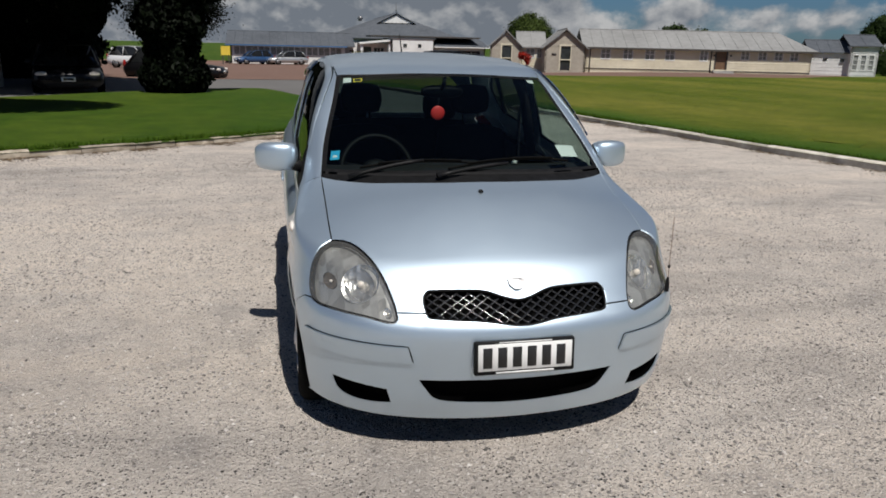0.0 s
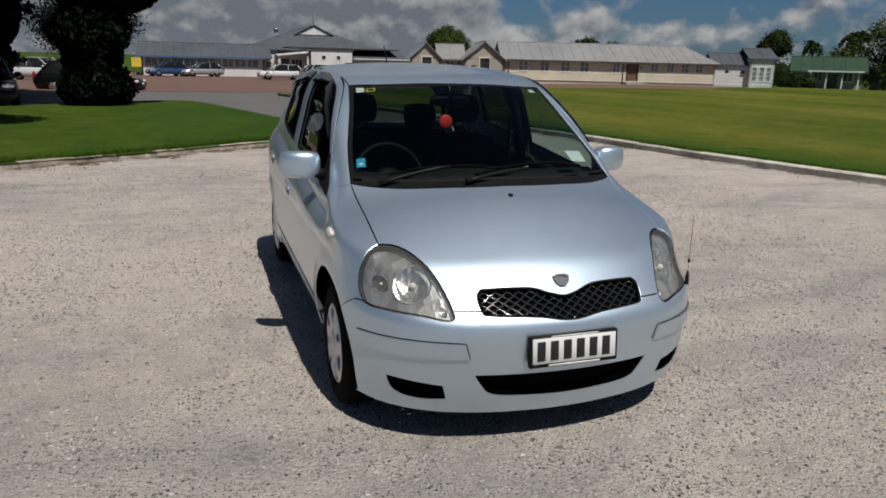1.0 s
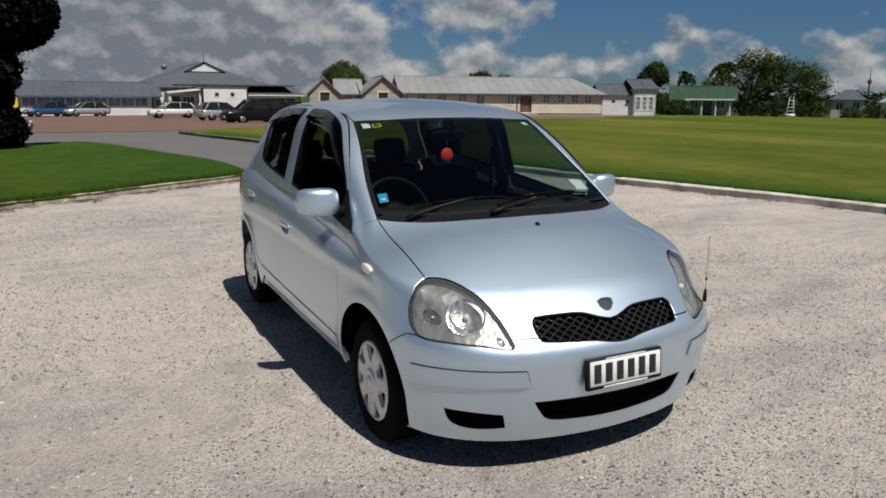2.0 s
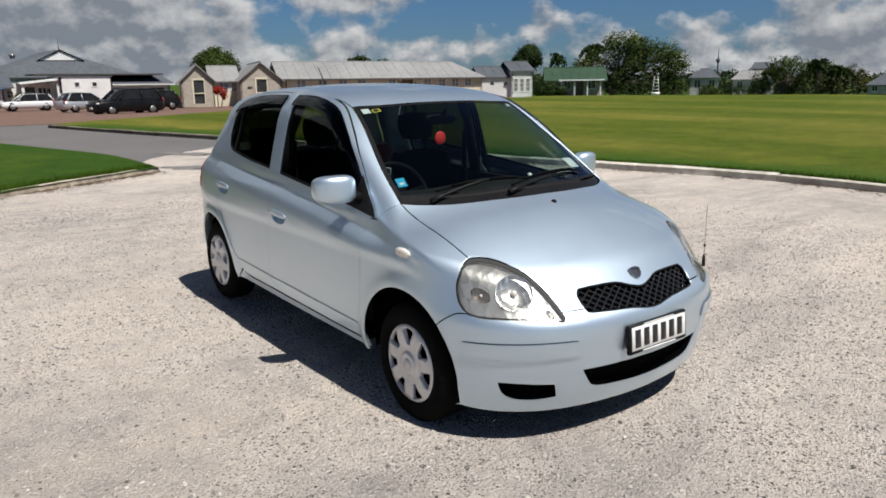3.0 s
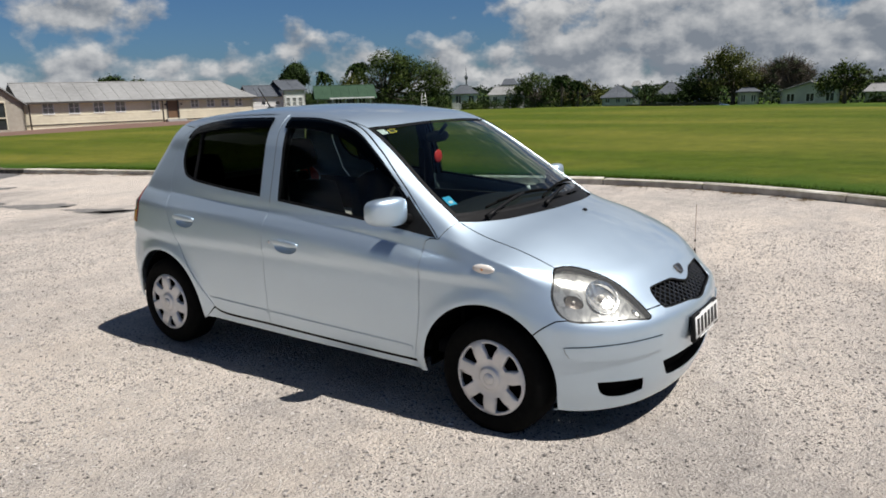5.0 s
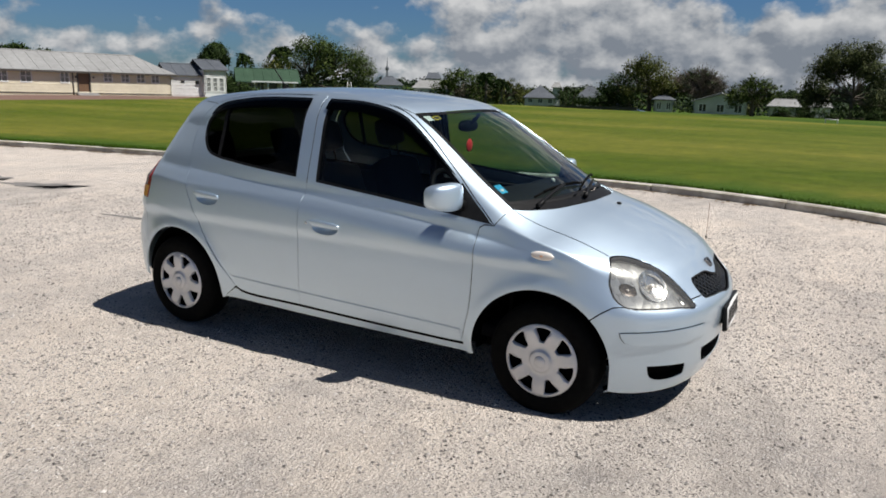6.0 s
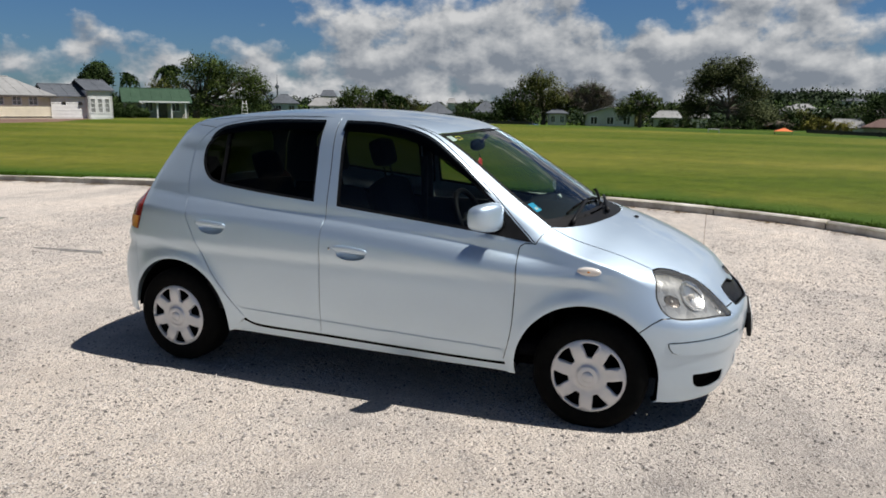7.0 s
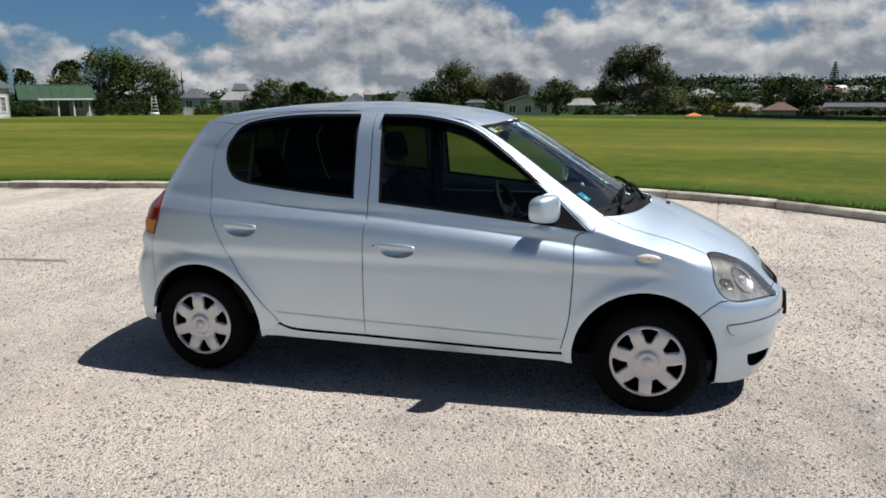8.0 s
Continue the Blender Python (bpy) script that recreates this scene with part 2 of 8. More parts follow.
        base = blend(nt, blend(nt, 1.0, body, lights, "MULTIPLY"), base, (0.70, 0.67, 0.63))
        base = blend(nt, blend(nt, 1.0, body, darks, "MULTIPLY"), base, shade)
        if height is None:
            height = v.outputs["Distance"]
        else:
            add = nt.nodes.new("ShaderNodeMath")
            add.operation = "ADD"
            nt.links.new(height, add.inputs[0])
            nt.links.new(v.outputs["Distance"], add.inputs[1])
            height = add.outputs[0]
    nt.links.new(base, b.inputs["Base Color"])
    b.inputs["Roughness"].default_value = 0.92
    b.inputs["Specular IOR Level"].default_value = 0.2
    down = nt.nodes.new("ShaderNodeMath")
    down.operation = "MULTIPLY_ADD"
    down.inputs[1].default_value = -0.5
    nt.links.new(height, down.inputs[0])
    nt.links.new(grain.outputs["Fac"], down.inputs[2])
    add_bump(nt, b, down.outputs[0], 1.0, 0.014)
    return m


def make_grass(name, c1, c2, c3, stripe=0.0):
    m, nt, b = material(name)
    at = place(nt)
    stretch = nt.nodes.new("ShaderNodeMapping")
    nt.links.new(at, stretch.inputs["Vector"])
    stretch.inputs["Rotation"].default_value = (0, 0, radians(-62))
    stretch.inputs["Scale"].default_value = (1.0, 0.32, 1.0)
    wide = tex(nt, "ShaderNodeTexNoise", 0.16, 5.0, 0.6, stretch.outputs[0])
    mid = tex(nt, "ShaderNodeTexNoise", 1.6, 5.0, 0.65, at)
    fine = tex(nt, "ShaderNodeTexNoise", 38.0, 4.0, 0.7, at)
    col = ramp_of(nt, fine.outputs["Fac"], [(0.3, c1), (0.7, c2)])
    col = blend(nt, ramp_of(nt, wide.outputs["Fac"], [(0.42, (0, 0, 0)), (0.68, (stripe, stripe, stripe))]), col, c3)
    col = blend(nt, 1.0, col, ramp_of(nt, mid.outputs["Fac"], [(0.3, (0.66, 0.72, 0.62)), (0.7, (1.1, 1.08, 1.05))]), "MULTIPLY")
    tuft = tex(nt, "ShaderNodeTexNoise", 7.5, 5.0, 0.7, at)
    col = blend(nt, 1.0, col, ramp_of(nt, tuft.outputs["Fac"], [(0.32, (0.74, 0.77, 0.70)), (0.66, (1.16, 1.15, 1.1))]), "MULTIPLY")
    # lush uncut grass where the sheet carries the "lush" attribute
    lush = nt.nodes.new("ShaderNodeAttribute")
    lush.attribute_name = "lush"
    col = blend(nt, lush.outputs["Fac"], col, ramp_of(nt, fine.outputs["Fac"], [(0.3, (0.020, 0.056, 0.002)), (0.7, (0.048, 0.102, 0.006))]))
    nt.links.new(col, b.inputs["Base Color"])
    b.inputs["Roughness"].default_value = 0.85
    b.inputs["Specular IOR Level"].default_value = 0.15
    add_bump(nt, b, fine.outputs["Fac"], 0.8, 0.03)
    return m


def make_leaf(name, c1, c2):
    m, nt, b = material(name)
    rnd = nt.nodes.new("ShaderNodeNewGeometry").outputs["Random Per Island"]
    col = ramp_of(nt, rnd, [(0.0, c1), (1.0, c2)])
    patch = tex(nt, "ShaderNodeTexNoise", 0.5, 3.0, 0.5, place(nt))
    col = blend(nt, 1.0, col, ramp_of(nt, patch.outputs["Fac"], [(0.3, (0.75, 0.75, 0.75)), (0.7, (1, 1, 1))]), "MULTIPLY")
    nt.links.new(col, b.inputs["Base Color"])
    b.inputs["Roughness"].default_value = 0.6
    b.inputs["Transmission Weight"].default_value = 0.0
    b.inputs["Specular IOR Level"].default_value = 0.08
    return m


M = {}
M["gravel"] = make_gravel()
M["stone"] = surface("pebble", (0.46, 0.42, 0.385), (0.72, 0.67, 0.62), 40.0, 0.95, bump=0.0, island=0.76, spec=0.2)
M["field"] = make_grass("field_grass", (0.050, 0.080, 0.003), (0.094, 0.124, 0.007), (0.20, 0.182, 0.034), 0.8)
M["lawn"] = make_grass("lawn_grass", (0.022, 0.058, 0.003), (0.044, 0.096, 0.006), (0.105, 0.135, 0.016), 0.75)
M["blade"] = make_leaf("grass_blade", (0.022, 0.06, 0.003), (0.075, 0.13, 0.012))
M["asphalt"] = surface("asphalt", (0.105, 0.10, 0.097), (0.17, 0.165, 0.16), 30.0, 0.9, bump=0.5, bump_scale=140.0, depth=0.005, big=0.4)
M["redgravel"] = surface("red_scoria", (0.13, 0.075, 0.055), (0.21, 0.125, 0.095), 12.0, 0.95, bump=0.5, bump_scale=90.0, depth=0.006, big=0.3)
M["kerb"] = surface("kerb_concrete", (0.46, 0.40, 0.32), (0.86, 0.82, 0.74), 5.0, 0.88, bump=0.5, bump_scale=120.0, depth=0.004, big=1.3, pick=0.25)
M["kerb_old"] = surface("old_kerb_concrete", (0.10, 0.085, 0.065), (0.26, 0.23, 0.19), 9.0, 0.92, bump=0.6, bump_scale=60.0, depth=0.01, big=1.1, pick=0.3)
M["edging"] = surface("stained_stone_edging", (0.24, 0.19, 0.13), (0.66, 0.58, 0.47), 7.0, 0.92, bump=0.7, bump_scale=45.0, depth=0.015, big=1.7, pick=0.35)
M["soil"] = surface("damp_soil", (0.05, 0.042, 0.03), (0.13, 0.10, 0.07), 14.0, 0.95, bump=0.6, bump_scale=70.0, depth=0.01)
M["paint"] = make_paint("ice_blue_metallic_paint", (0.602, 0.722, 0.826), 0.87, 0.445)
M["black_plastic"] = surface("black_plastic", (0.006, 0.006, 0.006), (0.013, 0.013, 0.014), 30.0, 0.5, bump=0.15, bump_scale=400.0, depth=0.0005, spec=0.15)
# almost no reflectance, so recesses and gaps carry their deep shade as colour
M["void"] = surface("shade_black", (0.002, 0.002, 0.002), (0.003, 0.003, 0.003), 10.0, 0.9, bump=0.0, spec=0.04)
M["rubber"] = surface("tyre_rubber", (0.003, 0.003, 0.003), (0.007, 0.007, 0.0065), 25.0, 0.9, spec=0.08, bump=0.3, bump_scale=200.0, depth=0.001)
M["silver"] = surface("silver_wheel_paint", (0.62, 0.63, 0.64), (0.72, 0.72, 0.73), 14.0, 0.38, metal=0.45, bump=0.05, bump_scale=300.0, depth=0.0005, coat=0.3)
M["chrome"] = surface("chrome", (0.82, 0.82, 0.83), (0.9, 0.9, 0.9), 8.0, 0.1, metal=1.0, bump=0.0)


def make_faceted(name, c1, c2, rough, metal, scale, depth):
    """Silvered lamp plastic pressed in small upright facets."""
    m, nt, b = material(name)
    at = place(nt)
    tall = nt.nodes.new("ShaderNodeMapping")
    tall.inputs["Scale"].default_value = (1.0, 1.0, 0.42)
    nt.links.new(at, tall.inputs["Vector"])
    cell = tex(nt, "ShaderNodeTexVoronoi", scale, 0.0, 0.5, tall.outputs[0], Randomness=0.35)
    cell.distance = "CHEBYCHEV"
    sep = nt.nodes.new("ShaderNodeSeparateColor")
    nt.links.new(cell.outputs["Color"], sep.inputs[0])
    nt.links.new(ramp_of(nt, sep.outputs[0], [(0.1, c1), (0.9, c2)]), b.inputs["Base Color"])
    b.inputs["Metallic"].default_value, b.inputs["Roughness"].default_value = metal, rough
    add_bump(nt, b, cell.outputs["Distance"], 0.6, depth)
    return m


M["reflector"] = make_faceted("lamp_reflector", (0.32, 0.32, 0.31), (0.54, 0.54, 0.525), 0.34, 0.7, 34.0, 0.003)
M["bowl"] = make_faceted("silvered_bowl", (0.34, 0.34, 0.33), (0.86, 0.86, 0.84), 0.26, 0.85, 70.0, 0.003)
M["smoked_bowl"] = surface("smoky_bowl", (0.07, 0.055, 0.045), (0.15, 0.125, 0.11), 40.0, 0.3, metal=0.4, bump=0.6, bump_scale=60.0, depth=0.006)
M["gloss_black"] = surface("glossy_black_plastic", (0.012, 0.012, 0.013), (0.02, 0.02, 0.02), 30.0, 0.14, bump=0.0, coat=0.8)
M["badge_grey"] = surface("tarnished_badge_metal", (0.26, 0.26, 0.27), (0.36, 0.36, 0.37), 60.0, 0.25, metal=0.9, bump=0.3, bump_scale=120.0, depth=0.002)
M["screen"] = glass("windscreen_glass", (0.52, 0.66, 0.62), 0.0, 1.42)
M["back_glass"] = glass("dark_rear_glass", (0.20, 0.24, 0.23), 0.0, 1.36)
M["door_glass"] = glass("side_glass", (0.50, 0.57, 0.54), 0.0, 1.30)
M["privacy"] = glass("privacy_glass", (0.055, 0.066, 0.055), 0.0, 1.16)
M["lens"] = glass("headlamp_lens", (0.95, 0.95, 0.93), 0.03, 1.5, 0.07)
M["rod"] = glass("clear_rod", (0.74, 0.68, 0.64), 0.1, 1.3)
M["visor"] = glass("smoked_visor", (0.05, 0.05, 0.05), 0.05, 1.18)
M["amber"] = surface("amber_lens", (0.75, 0.28, 0.05), (0.85, 0.36, 0.08), 30.0, 0.15, bump=0.2, bump_scale=150.0, depth=0.001, coat=0.6)
M["clear_lens"] = surface("clear_repeater_lens", (0.75, 0.66, 0.58), (0.85, 0.8, 0.74), 30.0, 0.15, bump=0.2, bump_scale=150.0, depth=0.001, coat=0.6)
M["red_lens"] = surface("red_lens", (0.24, 0.012, 0.01), (0.34, 0.018, 0.014), 30.0, 0.15, bump=0.2, bump_scale=150.0, depth=0.001, coat=0.6)
M["plate_white"] = surface("plate_white", (0.78, 0.78, 0.76), (0.84, 0.84, 0.82), 20.0, 0.35, bump=0.05, coat=0.2)
M["ink"] = surface("black_ink", (0.012, 0.012, 0.012), (0.02, 0.02, 0.02), 30.0, 0.45, bump=0.0)
# cabin colours are lowered to near black, holding the shade behind the glass
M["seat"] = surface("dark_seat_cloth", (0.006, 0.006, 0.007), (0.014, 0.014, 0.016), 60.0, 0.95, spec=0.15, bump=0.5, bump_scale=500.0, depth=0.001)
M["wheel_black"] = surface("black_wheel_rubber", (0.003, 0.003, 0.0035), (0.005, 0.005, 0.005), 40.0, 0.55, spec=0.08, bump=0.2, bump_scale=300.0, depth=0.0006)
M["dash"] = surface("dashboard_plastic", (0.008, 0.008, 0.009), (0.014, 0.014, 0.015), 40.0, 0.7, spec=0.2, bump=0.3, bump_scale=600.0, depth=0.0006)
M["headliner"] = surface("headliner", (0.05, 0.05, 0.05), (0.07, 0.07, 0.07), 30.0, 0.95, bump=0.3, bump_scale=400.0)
M["red_plastic"] = surface("red_plastic", (0.6, 0.03, 0.03), (0.72, 0.05, 0.04), 20.0, 0.4, bump=0.0)
M["blue_sticker"] = surface("blue_sticker", (0.03, 0.35, 0.62), (0.05, 0.45, 0.72), 30.0, 0.35, bump=0.0)
M["white_sticker"] = surface("white_sticker", (0.72, 0.72, 0.70), (0.82, 0.82, 0.8), 30.0, 0.4, bump=0.0)


def part(name, bm, mat_name, parent=None, label="", smooth=True):
    """Links a bmesh as ONE mesh object, under a thing or a part."""
    me = bpy.data.meshes.new(name)
    bm.to_mesh(me)
    bm.free()
    if smooth:
        me.shade_smooth()
    me.materials.append(M[mat_name])
    ob = new(name, me)
    ob.parent = parent
    return tagged(ob, label)


def thing(name, label, category, m=None, group="", kind=""):
    ob = new(name)
    ob.empty_display_size = 0.2
    if m is not None:
        ob.matrix_basis = m
    return tagged(ob, label, category, group, kind)


def box(x0, x1, y0, y1, z0, z1, bevel=0.0, bm=None, seg=1):
    b = bmesh.new() if bm is None else bm
    v = bmesh.ops.create_cube(b, size=1.0)["verts"]
    for q in v:
        q.co = Vector((x0 + (q.co.x + 0.5) * (x1 - x0), y0 + (q.co.y + 0.5) * (y1 - y0), z0 + (q.co.z + 0.5) * (z1 - z0)))
    if bevel:
        es = list({e for q in v for e in q.link_edges})
        bmesh.ops.bevel(b, geom=es, offset=bevel, segments=seg, affect="EDGES", profile=0.5)
    return b


def prism(points, z0, z1, bm=None):
    """A prism over a polygon in plan (counter-clockwise)."""
    b = bmesh.new() if bm is None else bm
    lo = [b.verts.new((x, y, z0)) for x, y in points]
    hi = [b.verts.new((x, y, z1)) for x, y in points]
    n = len(points)
    b.faces.new(hi)
    b.faces.new(lo[::-1])
    for i in range(n):
        b.faces.new((lo[i], lo[(i + 1) % n], hi[(i + 1) % n], hi[i]))
    return b


def tube(path, radius, sides=8, bm=None, ends=True):
    """A round rod along points; radius: one number, or one for each point."""
    b = bmesh.new() if bm is None else bm
    pts = [Vector(p) for p in path]
    rad = radius if isinstance(radius, (list, tuple)) else [radius] * len(pts)
    rings = []
    for i, p in enumerate(pts):
        d = (pts[min(i + 1, len(pts) - 1)] - pts[max(i - 1, 0)]).normalized()
        side = d.cross(Vector((0, 0, 1)) if abs(d.z) < 0.95 else Vector((0, 1, 0))).normalized()
        upw = side.cross(d)
        rings.append([b.verts.new(p + rad[i] * (math.cos(a) * side + math.sin(a) * upw)) for a in (2 * math.pi * k / sides for k in range(sides))])
    for r0, r1 in zip(rings, rings[1:]):
        for k in range(sides):
            b.faces.new((r0[k], r0[(k + 1) % sides], r1[(k + 1) % sides], r1[k]))
    if ends:
        b.faces.new(rings[0][::-1])
        b.faces.new(rings[-1])
    return b


def ball(center, radii, bm=None, u=16, v=10, power=1.0):
    """An ellipsoid; power below 1 makes it boxier."""
    b = bmesh.new() if bm is None else bm
    made = bmesh.ops.create_uvsphere(b, u_segments=u, v_segments=v, radius=1.0)["verts"]
    for q in made:
        q.co = Vector([c + r * math.copysign(abs(a) ** power, a) for c, r, a in zip(center, radii, q.co)])
    return b


def lathe(profile, sides=48, axis="x", bm=None, center=(0, 0, 0)):
    """Turns a profile of (radius, along) round an axis."""
    b = bmesh.new() if bm is None else bm
    rings = []
    for r, h in profile:
        ring = []
        for k in range(sides):
            a = 2 * math.pi * k / sides
            c, s = r * math.cos(a), r * math.sin(a)
            p = (h, c, s) if axis == "x" else (c, h, s) if axis == "y" else (c, s, h)
            ring.append(b.verts.new(Vector(p) + Vector(center)))
        rings.append(ring)
    for r0, r1 in zip(rings, rings[1:]):
        for k in range(sides):
            b.faces.new((r0[k], r0[(k + 1) % sides], r1[(k + 1) % sides], r1[k]))
    return b


M["cream_board"] = surface("cream_weatherboard", (0.72, 0.66, 0.50), (0.80, 0.74, 0.58), 3.0, 0.7, bump=0.1, big=0.4)
M["taupe_wall"] = surface("taupe_plaster", (0.38, 0.34, 0.28), (0.45, 0.41, 0.34), 4.0, 0.8, bump=0.2, big=0.5)
M["white_wall"] = surface("white_painted_wall", (0.70, 0.70, 0.68), (0.80, 0.80, 0.78), 3.0, 0.6, bump=0.1, big=0.5)
M["grey_wall"] = surface("grey_painted_wall", (0.55, 0.54, 0.52), (0.66, 0.65, 0.63), 3.0, 0.7, bump=0.1, big=0.5)
M["roof_pale"] = surface("pale_grey_roof", (0.24, 0.24, 0.235), (0.30, 0.30, 0.295), 2.5, 0.75, spec=0.2, bump=0.3, bump_scale=14.0, depth=0.02, big=0.3)
M["roof_slate"] = surface("slate_grey_roof", (0.075, 0.085, 0.10), (0.115, 0.125, 0.14), 2.5, 0.75, spec=0.2, bump=0.3, bump_scale=12.0, depth=0.02, big=0.3)
M["roof_green"] = surface("green_iron_roof", (0.032, 0.066, 0.040), (0.048, 0.088, 0.055), 2.5, 0.75, spec=0.15, bump=0.3, bump_scale=10.0, depth=0.02, big=0.4)
M["roof_brown"] = surface("brown_tile_roof", (0.085, 0.045, 0.035), (0.13, 0.07, 0.052), 4.0, 0.7, bump=0.3, bump_scale=10.0, depth=0.02, big=0.4)
M["trim_white"] = surface("white_trim", (0.74, 0.74, 0.72), (0.82, 0.82, 0.8), 5.0, 0.5, bump=0.05)
M["trim_dark"] = surface("dark_trim", (0.05, 0.045, 0.04), (0.08, 0.07, 0.06), 5.0, 0.6, bump=0.05)
M["blue_trim"] = surface("blue_gutter", (0.06, 0.13, 0.26), (0.08, 0.16, 0.3), 5.0, 0.5, bump=0.05)
M["pane"] = surface("dark_window_pane", (0.02, 0.022, 0.025), (0.05, 0.055, 0.06), 1.5, 0.08, bump=0.0)
M["curtained"] = surface("curtained_pane", (0.16, 0.17, 0.17), (0.42, 0.42, 0.40), 2.2, 0.12, bump=0.0)
M["brown_door"] = surface("brown_door", (0.14, 0.08, 0.045), (0.19, 0.11, 0.06), 4.0, 0.5, bump=0.1)
M["step_concrete"] = surface("step_concrete", (0.30, 0.29, 0.27), (0.42, 0.41, 0.39), 8.0, 0.85, bump=0.3)
M["bark"] = surface("bark", (0.07, 0.055, 0.04), (0.16, 0.13, 0.10), 9.0, 0.9, bump=0.8, bump_scale=16.0, depth=0.03)
M["leaf_dark"] = make_leaf("dark_leaf", (0.014, 0.028, 0.008), (0.048, 0.080, 0.020))
M["leaf_far"] = make_leaf("far_leaf", (0.012, 0.024, 0.011), (0.036, 0.055, 0.025))
M["leaf_mid"] = make_leaf("mid_leaf", (0.026, 0.046, 0.010), (0.085, 0.118, 0.028))
# near black: the deep shade of these crowns is put into the leaf colour
M["leaf_shade_dark"] = make_leaf("shade_black_leaf", (0.002, 0.004, 0.002), (0.006, 0.010, 0.004))
M["leaf_grey"] = make_leaf("grey_leaf", (0.035, 0.05, 0.028), (0.10, 0.12, 0.06))
M["leaf_gum"] = make_leaf("gum_leaf", (0.032, 0.046, 0.018), (0.110, 0.125, 0.050))
M["leaf_olive"] = make_leaf("olive_leaf", (0.042, 0.056, 0.012), (0.130, 0.140, 0.036))
M["leaf_yellow"] = make_leaf("yellow_leaf", (0.10, 0.10, 0.015), (0.22, 0.20, 0.04))
M["dark_fence"] = surface("dark_fence", (0.03, 0.03, 0.028), (0.055, 0.052, 0.048), 6.0, 0.8, bump=0.2)
M["orange_cloth"] = surface("orange_canvas", (0.65, 0.14, 0.04), (0.75, 0.2, 0.06), 6.0, 0.8, bump=0.1)
M["car_black"] = make_paint("black_car_paint", (0.005, 0.005, 0.006), 0.0, 0.3, 0.06, 0.25)
M["car_white"] = make_paint("white_car_paint", (0.72, 0.73, 0.73), 0.0, 0.3)
M["car_silver"] = make_paint("silver_car_paint", (0.55, 0.57, 0.58), 0.6, 0.3)
M["car_blue"] = make_paint("blue_car_paint", (0.03, 0.09, 0.22), 0.3, 0.3)
M["car_glass"] = surface("dark_car_glass", (0.01, 0.011, 0.012), (0.016, 0.017, 0.018), 2.0, 0.06, bump=0.0)
M["alloy"] = surface("alloy", (0.20, 0.20, 0.20), (0.30, 0.30, 0.30), 20.0, 0.4, metal=0.6, bump=0.0)
M["yellow_sign"] = surface("yellow_sign", (0.72, 0.52, 0.05), (0.8, 0.6, 0.08), 10.0, 0.5, bump=0.0)
M["red_flower"] = make_leaf("red_flower", (0.35, 0.02, 0.015), (0.55, 0.05, 0.03))

# ---------------------------------------------------------------- ground
def sheet(name, points, z, mat_name, label, kind="structure", category="ground"):
    bm = bmesh.new()
    bm.faces.new([bm.verts.new((x, y, z)) for x, y in points])
    bmesh.ops.triangulate(bm, faces=bm.faces[:])
    return tagged(part(name, bm, mat_name, None, "", False), label, category, "", kind)


def bend(points, steps=8):
    """A smooth curve through plan points."""
    out = []
    n = len(points)
    for i in range(n - 1):
        p0, p1, p2, p3 = (Vector(points[max(0, min(n - 1, j))]) for j in (i - 1, i, i + 1, i + 2))
        for k in range(steps):
            t = k / steps
            out.append(0.5 * ((2 * p1) + (p2 - p0) * t + (2 * p0 - 5 * p1 + 4 * p2 - p3) * t * t + (3 * p1 - p0 - 3 * p2 + p3) * t ** 3))
    out.append(Vector(points[-1]))
    return out


# edges of the gravel lot
KERB_LEFT = bend([(-14.0, 0.8), (-9.0, 3.5), (-4.4, 6.0), (-3.0, 6.82), (-1.7, 7.6), (-0.8, 8.25), (1.1, 9.45)], 5)
KERB_RIGHT = bend([(1.95, 26.6), (3.3, 20.6), (4.4, 16.4), (5.0, 14.1), (5.5, 12.3), (5.8, 10.8), (6.08, 9.4), (6.42, 7.5), (6.74, 5.9), (7.12, 4.4), (7.52, 2.9), (7.7, 1.6), (7.68, 0.5), (7.5, -0.4), (7.2, -1.4), (6.72, -2.5), (6.2, -3.25), (5.5, -4.05), (1.5, -8.8), (-3.0, -14.0)], 5)
LAWN_EDGE = bend([(1.1, 9.45), (1.0, 12.5), (0.3, 15.4), (-1.2, 20.6), (-2.2, 21.2), (-3.6, 20.4), (-5.8, 18.3), (-9.0, 15.0), (-16.0, 10.0)])



def ease(a, b, v):
    t = max(0.0, min(1.0, (v - a) / (b - a)))
    return t * t * (3 - 2 * t)


def land(x, y):
    """Height of the land: level by the lot, falling gently behind the drive and beyond the field, hills far off."""
    r = math.hypot(x, y)
    bear = math.degrees(math.atan2(x, y))
    h = -0.06 - 0.60 * ease(26, 70, y) * ease(34, 14, x)
    h -= 0.12 * ease(40, 60, y) * ease(14, 34, x)
    east = ease(44, 58, bear) * ease(165, 135, bear)
    h -= 2.6 * east * ease(64, 105, r)
    h += east * (4.0 * ease(150, 420, r) + 6.0 * ease(86, 98, bear) * ease(170, 420, r) + 2.5 * math.sin(bear * 0.35) * ease(250, 500, r))
    return h + 2.0 * (1 - east) * ease(500, 1600, r)


